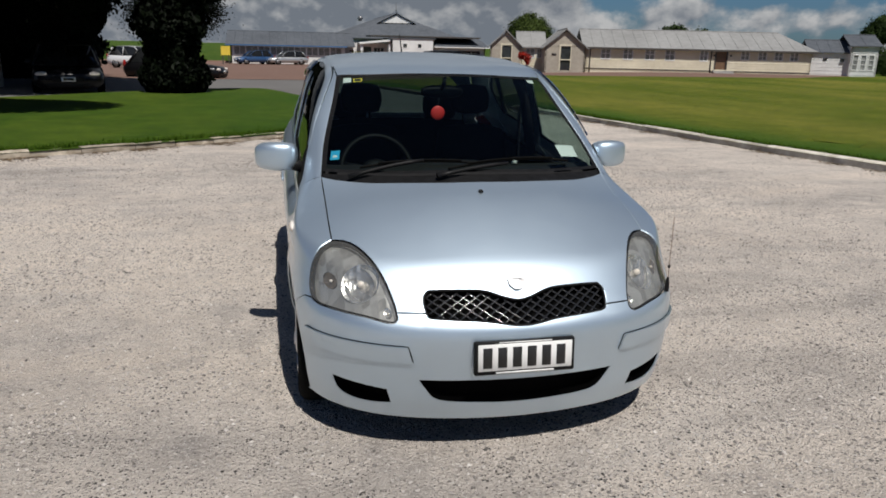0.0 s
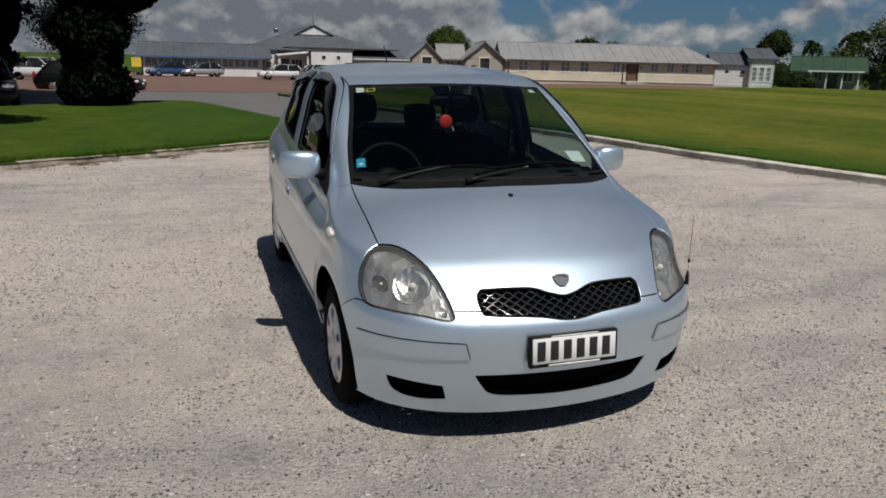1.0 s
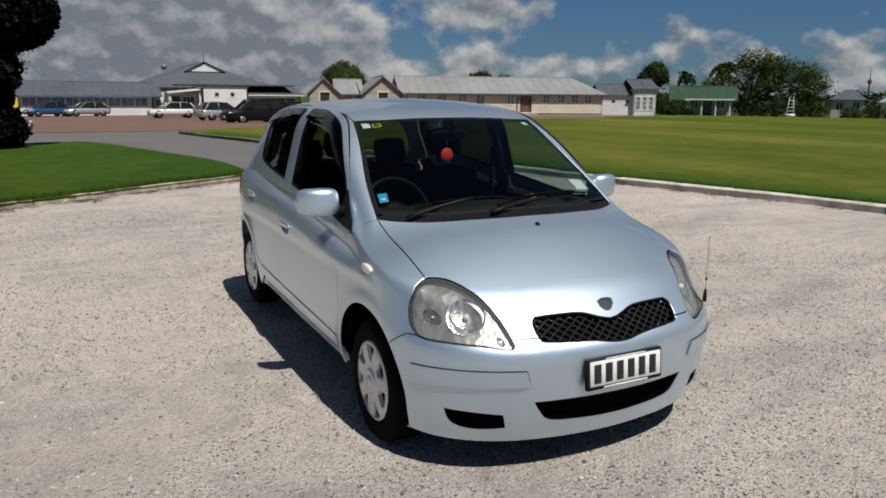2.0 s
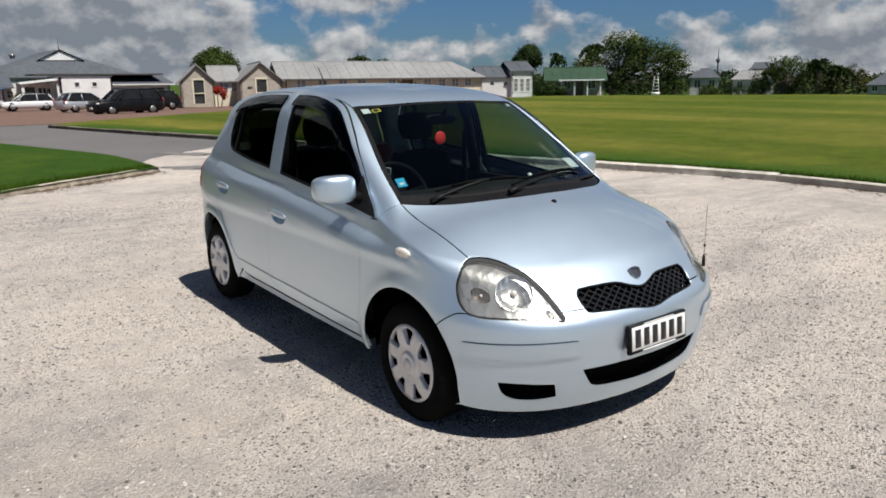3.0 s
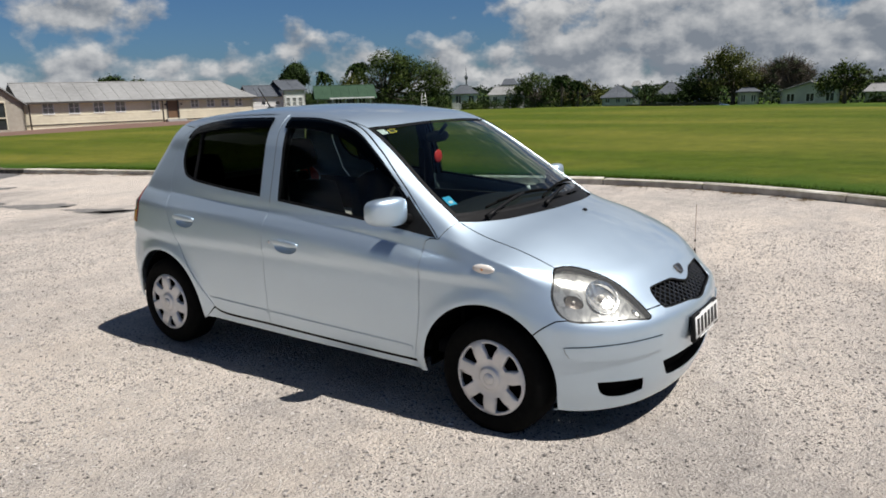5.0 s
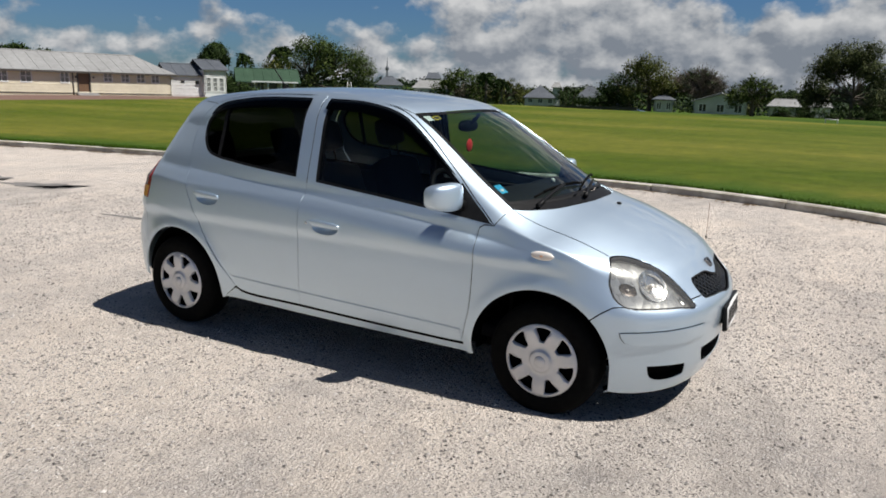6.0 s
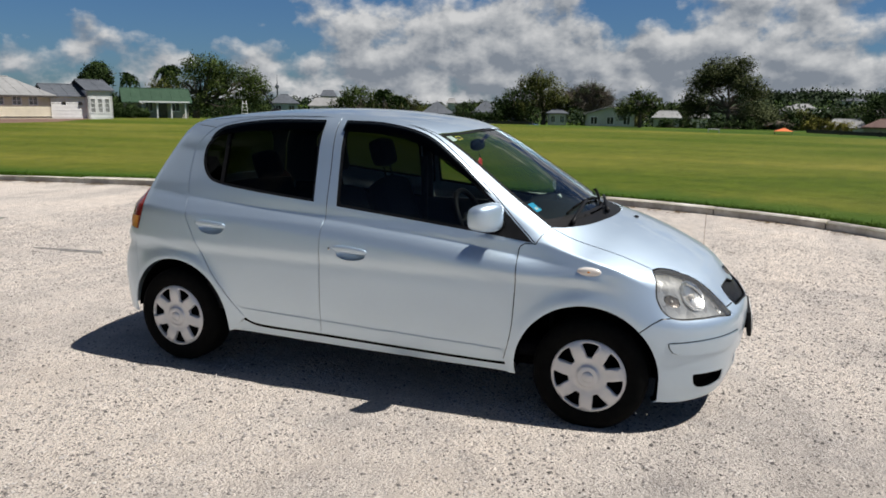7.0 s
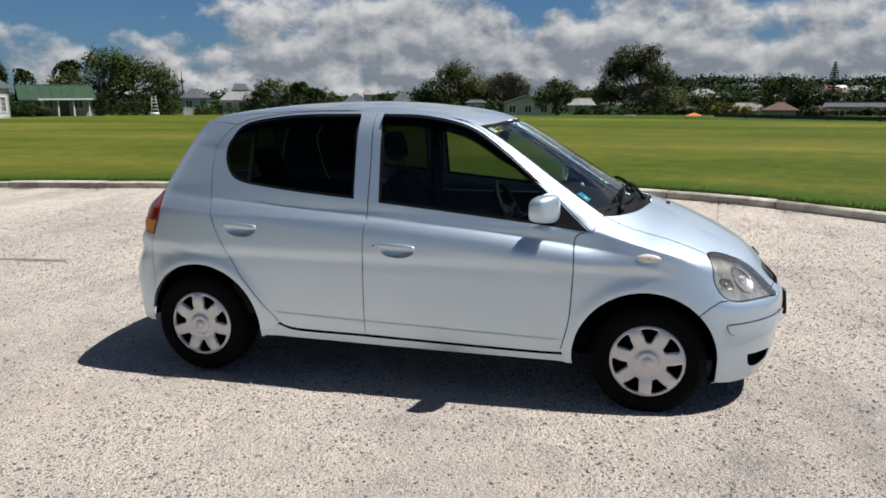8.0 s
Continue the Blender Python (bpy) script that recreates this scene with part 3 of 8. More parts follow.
def make_land():
    bm = bmesh.new()
    radii = [0.0] + [6 * 1.16 ** k for k in range(42)]
    n = 120
    rows = []
    for r in radii[1:]:
        rows.append([bm.verts.new((r * math.sin(2 * math.pi * k / n), r * math.cos(2 * math.pi * k / n), land(r * math.sin(2 * math.pi * k / n), r * math.cos(2 * math.pi * k / n)))) for k in range(n)])
    mid = bm.verts.new((0, 0, -0.06))
    for k in range(n):
        bm.faces.new((mid, rows[0][(k + 1) % n], rows[0][k]))
        for a, b in zip(rows, rows[1:]):
            bm.faces.new((a[k], a[(k + 1) % n], b[(k + 1) % n], b[k]))
    bmesh.ops.recalc_face_normals(bm, faces=bm.faces[:])
    if sum(f.normal.z for f in bm.faces) < 0:
        bmesh.ops.reverse_faces(bm, faces=bm.faces[:])
    tagged(part("ground", bm, "lawn"), "wide grassy ground reaching the horizon", "ground", "", "structure")


make_land()


def drape(name, points, lift, mat_name, label, category, cell=3.0):
    """A sheet that follows the land."""
    from mathutils.geometry import delaunay_2d_cdt
    P = [Vector(p) for p in points]
    xs, ys = [p.x for p in P], [p.y for p in P]
    extra = []
    poly = np.array([(p.x, p.y) for p in P])
    gx, gy = np.meshgrid(np.arange(min(xs), max(xs), cell), np.arange(min(ys), max(ys), cell))
    G = np.stack([gx.ravel(), gy.ravel()], -1)
    x, y = G[:, 0:1], G[:, 1:2]
    x0, y0 = poly[:, 0], poly[:, 1]
    x1, y1 = np.roll(x0, -1), np.roll(y0, -1)
    ok = (((y0 > y) != (y1 > y)) & (x < (x1 - x0) * (y - y0) / np.where(y1 == y0, 1e-12, y1 - y0) + x0)).sum(1) % 2 == 1
    vs, es, fs, *_ = delaunay_2d_cdt(P + [Vector(g) for g in G[ok]], [(i, (i + 1) % len(P)) for i in range(len(P))], [], 1, 1e-5)
    bm = bmesh.new()
    V = [bm.verts.new((v.x, v.y, land(v.x, v.y) + lift)) for v in vs]
    for f in fs:
        bm.faces.new([V[i] for i in f])
    bmesh.ops.recalc_face_normals(bm, faces=bm.faces[:])
    if sum(f.normal.z for f in bm.faces) < 0:
        bmesh.ops.reverse_faces(bm, faces=bm.faces[:])
    return tagged(part(name, bm, mat_name), label, category, "", "structure")


rag = random.Random(8)
LOT_EDGE = [(p.x + rag.uniform(-0.03, 0.03), p.y + rag.uniform(-0.03, 0.03)) for p in bend([(1.1, 9.5), (1.15, 10.6), (1.5, 11.7), (2.3, 12.6), (3.4, 13.6), (4.6, 14.6)], 14)]
lot = [(p.x, p.y) for p in KERB_LEFT] + LOT_EDGE + [(p.x, p.y) for p in KERB_RIGHT if p.y < 15.0] + [(-30, -30), (-40, 0)]
sheet("gravel_lot", lot, 0.0, "gravel", "pale compacted gravel parking area with loose stones", category="gravel")
drive = [(p.x, p.y) for p in LAWN_EDGE] + [(-40, 12), (-40, 46), (16, 46)] + [(p.x, p.y) for p in KERB_RIGHT if p.y > 12.0]
drape("drive", drive, 0.054, "asphalt", "worn grey asphalt drive leading to the school buildings", "driveway")
drape("forecourt", [(-40, 28), (3.3, 29.6), (16.3, 43.0), (33, 40.2), (40, 44.6), (46, 50), (50, 60), (40, 80), (-40, 85)], 0.064, "redgravel", "reddish-brown scoria forecourt before the buildings", "forecourt")
field = [(p.x, p.y) for p in KERB_RIGHT] + [(-3, -60), (30, -60), (34, -26), (38.5, -15), (42, -10.5), (45, -3), (50, 6), (55, 14), (60, 24), (62, 33), (57, 39.5), (48, 46.5), (40, 44.3), (33, 39.6), (16.3, 42.4), (3.2, 28.6)]
drape("playing_field", field, 0.145, "field", "mown green playing field with dry yellowish streaks", "field")


def verge(name, line, width, lift, label):
    """A strip of longer grass beside the kerb, thinning into the mown field."""
    rng = random.Random(3)
    bm = bmesh.new()
    tone = bm.verts.layers.float.new("lush")
    rows = []
    for i, p in enumerate(line):
        a, b = line[max(0, i - 1)], line[min(len(line) - 1, i + 1)]
        n = Vector((-(b - a).y, (b - a).x)).normalized()
        row = []
        for f, v in ((0.0, 1.0), (0.35, 1.0), (0.7, 0.6), (1.0, 0.0)):
            q = p + n * (0.1 + f * width * rng.uniform(0.75, 1.25))
            w = bm.verts.new((q.x, q.y, land(q.x, q.y) + lift))
            w[tone] = v * rng.uniform(0.8, 1.0)
            row.append(w)
        rows.append(row)
    for r0, r1 in zip(rows, rows[1:]):
        for k in range(3):
            bm.faces.new((r0[k], r1[k], r1[k + 1], r0[k + 1]))
    bmesh.ops.recalc_face_normals(bm, faces=bm.faces[:])
    if sum(f.normal.z for f in bm.faces) < 0:
        bmesh.ops.reverse_faces(bm, faces=bm.faces[:])
    tagged(part(name, bm, "field"), label, "grass", "", "structure")


verge("verge", [p for p in KERB_RIGHT if p.y < 26], 1.9, 0.150, "strip of longer dark green grass along the kerb")
lawn = [(p.x, p.y) for p in KERB_LEFT] + [(p.x, p.y) for p in LAWN_EDGE] + [(-18, 6)]
sheet("lawn", lawn, 0.075, "lawn", "bright mown lawn strip beside the drive", category="lawn")


M["bare"] = surface("bare_worn_asphalt", (0.11, 0.105, 0.10), (0.26, 0.245, 0.23), 9.0, 0.95, bump=0.5, bump_scale=90.0, depth=0.006, big=2.2)
patch_rng = random.Random(12)
for px, py, rx, ry, turn in ((2.05, 8.75, 0.62, 0.26, 118), (2.25, 7.3, 0.55, 0.22, 108), (1.62, 9.75, 0.45, 0.28, 130), (2.6, 12.4, 0.8, 0.3, 125), (1.38, 4.35, 0.42, 0.05, 96), (2.3, 7.0, 0.35, 0.14, 130)):
    ring = []
    for k in range(36):
        a = 2 * math.pi * k / 36
        w = 1 + 0.22 * math.sin(3 * a + px) + 0.14 * math.sin(7 * a + py) + patch_rng.uniform(-0.14, 0.14)
        dx, dy = rx * w * math.cos(a), ry * w * math.sin(a)
        c, d = math.cos(radians(turn)), math.sin(radians(turn))
        ring.append((px + dx * c - dy * d, py + dx * d + dy * c))
    sheet("bare_patch", ring, 0.004, "bare", "dark bare patch of old asphalt in the gravel", category="patch")


def kerb_run(name, pts, length, width, height, mat_name, label, side, gap=0.012, grow=0.0):
    """Concrete kerb stones laid end to end along a line, each a piece of its own."""
    holder = thing(name, label, "kerb", kind="structure")
    run = 0.0
    i = 0
    rng = random.Random(5)
    path = [Vector((p[0], p[1], 0)) for p in pts]
    dist = [0.0]
    for a, b in zip(path, path[1:]):
        dist.append(dist[-1] + (b - a).length)

    def at(s):
        s = max(0.0, min(dist[-1], s))
        k = max(j for j in range(len(dist)) if dist[j] <= s + 1e-9)
        k = min(k, len(path) - 2)
        return path[k].lerp(path[k + 1], (s - dist[k]) / max(1e-6, dist[k + 1] - dist[k]))

    while run < dist[-1] - 0.1:
        ln = length * rng.uniform(0.8, 1.2)
        a, b = at(run + gap), at(min(run + ln, dist[-1]))
        d = (b - a).normalized()
        n = Vector((-d.y, d.x, 0)) * side
        h = height + rng.uniform(-0.012, 0.012) - grow * rng.uniform(0, 1.6)
        w = width + rng.uniform(-0.01, 0.01)
        bm = bmesh.new()
        cut = 3
        ring = []
        for k in range(cut + 1):
            p = at(run + gap + (ln - gap) * k / cut)
            j = rng.uniform(-0.006, 0.006) + grow * rng.uniform(-0.9, 0.9)
            ring.append([bm.verts.new(q) for q in (p + n * j - Vector((0, 0, 0.1)), p + n * (0.012 + j) + Vector((0, 0, h - 0.02)), p + n * 0.035 + Vector((0, 0, h + j)),
                                                      p + n * (w - 0.01) + Vector((0, 0, h - j)), p + n * w - Vector((0, 0, 0.1)))])
        for r0, r1 in zip(ring, ring[1:]):
            for m in range(4):
                bm.faces.new((r0[m], r0[m + 1], r1[m + 1], r1[m]))
        bm.faces.new(ring[0])
        bm.faces.new(ring[-1][::-1])
        bmesh.ops.recalc_face_normals(bm, faces=bm.faces[:])
        part("kerb_stone", bm, mat_name, holder, "", False)
        run += ln
        i += 1
    return holder


kerb_run("kerb_lawn", KERB_LEFT, 0.62, 0.15, 0.08, "edging", "low broken stone edging along the lawn", 1, 0.008, 0.007)
kerb_run("kerb_drive", [p for p in KERB_RIGHT if p.y >= 14.8], 1.6, 0.15, 0.105, "kerb_old", "dark weathered kerb between drive and field", 1)
kerb_run("kerb_field", [p for p in KERB_RIGHT if p.y <= 14.95], 1.9, 0.16, 0.10, "kerb", "pale concrete kerb along the playing field", 1)

# ---------------------------------------------------------------- buildings
def sided(name, points, parent, mat_name, label="", smooth=False):
    """A mesh from 3D polygons."""
    bm = bmesh.new()
    for poly in points:
        bm.faces.new([bm.verts.new(p) for p in poly])
    bmesh.ops.remove_doubles(bm, verts=bm.verts[:], dist=1e-4)
    bmesh.ops.recalc_face_normals(bm, faces=bm.faces[:])
    return part(name, bm, mat_name, parent, label, smooth)


def wall_with_holes(name, parent, mat_name, x0, x1, z0, z1, y, thick, holes, boards=0.0, label=""):
    """An upright wall along x with openings through it; y: its outer face, thickness going to +y. boards: pitch of lapped boards."""
    xs = sorted({x0, x1, *(h[0] for h in holes), *(h[1] for h in holes)})
    zs = sorted({z0, z1, *(h[2] for h in holes), *(h[3] for h in holes)})
    bm = bmesh.new()
    for a, b in zip(xs, xs[1:]):
        for lo, hi in zip(zs, zs[1:]):
            if not any(h[0] <= a + 1e-6 and h[1] >= b - 1e-6 and h[2] <= lo + 1e-6 and h[3] >= hi - 1e-6 for h in holes):
                box(a, b, y, y + thick, lo, hi, 0.0, bm)
    bmesh.ops.remove_doubles(bm, verts=bm.verts[:], dist=1e-4)
    w = part(name, bm, mat_name, parent, label, False)
    if boards:
        bm = bmesh.new()
        z = z0 + boards
        while z < z1 - 0.02:
            for a, b in zip(xs, xs[1:]):
                if not any(h[0] <= a + 1e-6 and h[1] >= b - 1e-6 and h[2] - 0.05 < z < h[3] + 0.05 for h in holes):
                    box(a, b, y - 0.018, y - 0.001, z - 0.012, z + 0.012, 0.0, bm)
            z += boards
        part("weatherboard_lap", bm, mat_name, w, "", False)["kind"] = "stuff"
    return w


def window_unit(parent, x0, x1, z0, z1, y, bars=(2, 2), frame_mat="trim_white", depth=0.06, pane_mat="pane"):
    bm = bmesh.new()
    t = 0.07
    for a, b, c, d in ((x0 - t, x1 + t, z1, z1 + t), (x0 - t, x1 + t, z0 - t * 1.3, z0), (x0 - t, x0, z0, z1), (x1, x1 + t, z0, z1)):
        box(a, b, y - 0.03, y + depth, c, d, 0.0, bm)
    w = part("window", bm, frame_mat, parent, "white-framed window" if frame_mat == "trim_white" else "", False)
    bm = bmesh.new()
    nx, nz = bars
    for i in range(1, nx):
        x = x0 + (x1 - x0) * i / nx
        box(x - 0.03, x + 0.03, y - 0.01, y + depth, z0, z1, 0.0, bm)
    for k in range(1, nz):
        z = z0 + (z1 - z0) * k / nz
        box(x0, x1, y - 0.008, y + depth - 0.004, z - 0.025, z + 0.025, 0.0, bm)
    if nx > 1 or nz > 1:
        part("glazing_bar", bm, frame_mat, w, "", False)["kind"] = "stuff"
    part("pane", box(x0, x1, y + depth * 0.5, y + depth * 0.5 + 0.01, z0, z1), pane_mat, w, "", False)
    return w


def gable_roof(parent, x0, x1, y0, y1, eave, ridge, along="x", over=0.3, mat_name="roof_pale", thick=0.10, hip0=0.0, hip1=0.0, name="roof"):
    """A pitched roof with overhangs and thickness. hip0, hip1: how far the ridge stops short of either end."""
    if along == "x":
        f = lambda a, b, z: (a, b, z)
        a0, a1, b0, b1 = x0 - over, x1 + over, y0 - over, y1 + over
    else:
        f = lambda a, b, z: (b, a, z)
        a0, a1, b0, b1 = y0 - over, y1 + over, x0 - over, x1 + over
    m = (b0 + b1) / 2
    drop = (ridge - eave) * over / max(0.1, (b1 - b0) / 2 - over)
    e = eave - drop
    faces = []
    for dz in (thick, 0.0):
        faces += [[f(a0, b0, e + dz), f(a1, b0, e + dz), f(a1 - hip1, m, ridge + dz), f(a0 + hip0, m, ridge + dz)],
                  [f(a0, b1, e + dz), f(a1, b1, e + dz), f(a1 - hip1, m, ridge + dz), f(a0 + hip0, m, ridge + dz)]]
        if hip0:
            faces.append([f(a0, b0, e + dz), f(a0, b1, e + dz), f(a0 + hip0, m, ridge + dz)])
        if hip1:
            faces.append([f(a1, b0, e + dz), f(a1, b1, e + dz), f(a1 - hip1, m, ridge + dz)])
    for b in (b0, b1):
        faces.append([f(a0, b, e), f(a1, b, e), f(a1, b, e + thick), f(a0, b, e + thick)])
    for a, h in ((a0, hip0), (a1, hip1)):
        if h:
            faces.append([f(a, b0, e), f(a, b1, e), f(a, b1, e + thick), f(a, b0, e + thick)])
        else:
            faces.append([f(a, b0, e), f(a, m, ridge), f(a, m, ridge + thick), f(a, b0, e + thick)])
            faces.append([f(a, b1, e), f(a, m, ridge), f(a, m, ridge + thick), f(a, b1, e + thick)])
    roof_ob = sided(name, faces, parent, mat_name)
    bm = bmesh.new()
    lo, hi = f(a0 + hip0, m, ridge + thick), f(a1 - hip1, m, ridge + thick)
    tube([lo, hi], 0.07, 6, bm)
    part("ridge_cap", bm, mat_name, roof_ob, "", False)
    # standing ribs of the sheet roof
    bm = bmesh.new()
    n = max(2, int((a1 - a0) / 0.9))
    for i in range(1, n):
        a = a0 + (a1 - a0) * i / n
        for b in (b0, b1):
            k = 1.0
            if hip0 and a < a0 + hip0:
                k = (a - a0) / hip0
            if hip1 and a > a1 - hip1:
                k = (a1 - a) / hip1
            tube([f(a, b, e + thick + 0.005), f(a, b + (m - b) * k, e + thick + 0.005 + (ridge - e) * k)], 0.022, 4, bm, False)
    part("roof_ribs", bm, mat_name, roof_ob, "", False)["kind"] = "stuff"
    return roof_ob


def gable_wall(parent, x0, x1, y, z0, eave, ridge, mat_name, holes=(), thick=0.15, name="gable_wall"):
    w = wall_with_holes(name, parent, mat_name, x0, x1, z0, eave, y, thick, list(holes))
    m = (x0 + x1) / 2
    sided("gable", [[(x0, y, eave), (x1, y, eave), (m, y, ridge)], [(x0, y + thick, eave), (x1, y + thick, eave), (m, y + thick, ridge)],
                    [(x0, y, eave), (m, y, ridge), (m, y + thick, ridge), (x0, y + thick, eave)], [(x1, y, eave), (m, y, ridge), (m, y + thick, ridge), (x1, y + thick, eave)]], w, mat_name)
    return w


def plain_walls(parent, x0, x1, y0, y1, z0, z1, mat_name, skip=(), thick=0.15):
    for k, (a, b, c, d) in {"left": (x0, x0 + thick, y0, y1), "right": (x1 - thick, x1, y0, y1), "back": (x0 + thick, x1 - thick, y1 - thick, y1), "front": (x0 + thick, x1 - thick, y0, y0 + thick)}.items():
        if k not in skip:
            part("wall", box(a, b, c, d, z0, z1), mat_name, parent, "", False)


def at_point(x, y, ex, ey, z):
    """A pose whose x axis points along (ex, ey) in plan."""
    return pose(x, y, z, 0, 0, math.degrees(math.atan2(ey, ex)))


def classroom_block():
    base = -0.14
    h = thing("classroom_block", "long cream weatherboard classroom block with pale grey roof", "school building", at_point(24.9, 56.6, 18.3, -5.1, base))
    e, r = 2.06, 3.45
    holes = [(x, x + 0.72, 1.08, 1.92) for x in (1.32, 3.22, 5.08, 6.78)] + [(9.72, 10.3, 1.08, 1.92)] + [(11.05, 11.95, 0.35, 2.05)] + [(x, x + 0.62, 1.25, 1.85) for x in (13.15, 14.6, 15.95, 17.25)]
    wall_with_holes("front_wall", h, "cream_board", 0.0, 19.0, -0.3, e, 0.0, 0.18, holes, 0.2, "cream weatherboard wall")
    plain_walls(h, 0.0, 19.0, 0.0, 6.4, -0.3, e, "cream_board", ("front",))
    gable_roof(h, 0.0, 19.0, 0.0, 6.4, e, r, "x", 0.35, "roof_pale", hip1=2.2)
    for q in holes[:5] + holes[6:]:
        window_unit(h, q[0], q[1], q[2], q[3], 0.0, pane_mat="curtained")
    d = part("door", box(11.05, 11.95, 0.06, 0.11, 0.35, 2.05), "brown_door", h, "brown recessed door", False)
    for x in (11.0, 11.96):
        part("door_jamb", box(x - 0.06, x + 0.06, -0.04, 0.14, 0.35, 2.06), "trim_dark", d, "", False)
    for i in range(3):
        part("step", box(10.8 + 0.0 * i, 12.5, -1.1 + 0.35 * i, -0.002, -0.3 + 0.16 * i, -0.06 + 0.14 * i + 0.05), "step_concrete", h, "concrete entrance steps", False)
    part("fascia", box(-0.35, 19.35, -0.39, -0.35, e - 0.22, e - 0.07), "trim_dark", h, "dark eave gutter", False)
    part("downpipe", tube([(10.62, -0.06, -0.2), (10.62, -0.06, e - 0.05)], 0.045, 8), "trim_dark", h)
    part("downpipe", tube([(0.35, -0.06, -0.2), (0.35, -0.06, e - 0.05)], 0.045, 8), "trim_dark", h)
    for x in (10.85, 12.25):
        part("wall_lamp", box(x - 0.07, x + 0.07, -0.1, -0.01, 1.45, 1.6, 0.02), "trim_dark", h)
    part("base_board", box(0.0, 19.0, -0.035, -0.02, 0.18, 0.24), "trim_dark", h, "dark base batten", False)
    # two porches with gables to the forecourt, and the link between them
    for x0, x1, y, door0, tall in ((-3.6, -0.15, -0.7, -2.25, 3.35), (-8.25, -5.5, 2.4, -7.2, 3.25)):
        door = (door0, door0 + 0.85, 0.0, 2.02)
        g = gable_wall(h, x0, x1, y, -0.3, 1.95, tall - 0.08, "taupe_wall", [door])
        plain_walls(h, x0, x1, y, 8.0, -0.3, 1.95, "taupe_wall", ("front", "back"))
        gable_roof(h, x0, x1, y, 8.0, 1.95, tall, "y", 0.25, "roof_pale", name="porch_roof")
        bm = bmesh.new()
        for a, b, c, d2 in ((door[0] - 0.12, door[0], 0.0, 2.14), (door[1], door[1] + 0.06, 0.0, 2.14), (door[0], door[1], 2.02, 2.14), (door[0], door[1], 0.85, 0.93)):
            box(a, b, y - 0.05, y + 0.1, c, d2, 0.0, bm)
        fr = part("door_frame", bm, "cream_board", h, "cream door frame", False)
        part("door_pane", box(door[0], door[1], y + 0.06, y + 0.08, 0.93, 2.02), "pane", fr, "", False)
        part("door_leaf", box(door[0], door[1], y + 0.05, y + 0.09, 0.0, 0.85), "pane", fr, "", False)
    part("vent", box(-3.0, -2.6, -0.73, -0.705, 1.25, 1.42), "trim_dark", h)
    links = [(-5.0, -4.3, 1.0, 1.72), (-4.0, -3.65, 1.0, 1.72)]
    wall_with_holes("link_wall", h, "cream_board", -5.5, -3.6, -0.3, 1.95, 2.8, 0.16, links, 0.2)
    for q in links:
        window_unit(h, *q, 2.8, (2, 2), pane_mat="curtained")
    gable_roof(h, -5.6, -3.5, 2.8, 8.0, 1.95, 3.15, "x", 0.3, "roof_pale", name="link_roof")


classroom_block()


def white_block():
    h = thing("annex_building", "white two-part annex with slate-grey roof beside the classrooms", "building", at_point(43.6, 52.2, 18.3, -9.5, -0.25))
    wall_with_holes("wall", h, "white_wall", 0.0, 3.0, -0.3, 2.1, 0.0, 0.15, [(1.0, 1.35, 1.35, 1.6), (2.35, 2.7, 1.35, 1.6)], 0.3)
    holes = [(3.25, 3.6, 0.75, 1.9), (3.85, 4.2, 0.75, 1.9), (4.45, 4.8, 0.75, 1.9)]
    wall_with_holes("wall", h, "white_wall", 3.0, 5.1, -0.3, 2.65, -0.5, 0.15, holes, 0.3)
    for q in holes:
        window_unit(h, *q, -0.5, (1, 3), "trim_white", pane_mat="curtained")
    plain_walls(h, 3.0, 5.1, -0.5, 5.0, -0.3, 2.65, "white_wall", ("front",))
    plain_walls(h, 0.0, 3.0, 0.0, 5.0, -0.3, 2.1, "white_wall", ("front", "right"))
    gable_roof(h, 0.0, 3.2, 0.0, 5.0, 2.1, 3.05, "x", 0.2, "roof_slate")
    gable_roof(h, 3.0, 5.1, -0.5, 5.0, 2.65, 3.5, "x", 0.2, "roof_slate", name="tower_roof")
    part("skirting", box(0.0, 3.0, -0.03, -0.005, -0.3, 0.35), "grey_wall", h, "", False)


white_block()


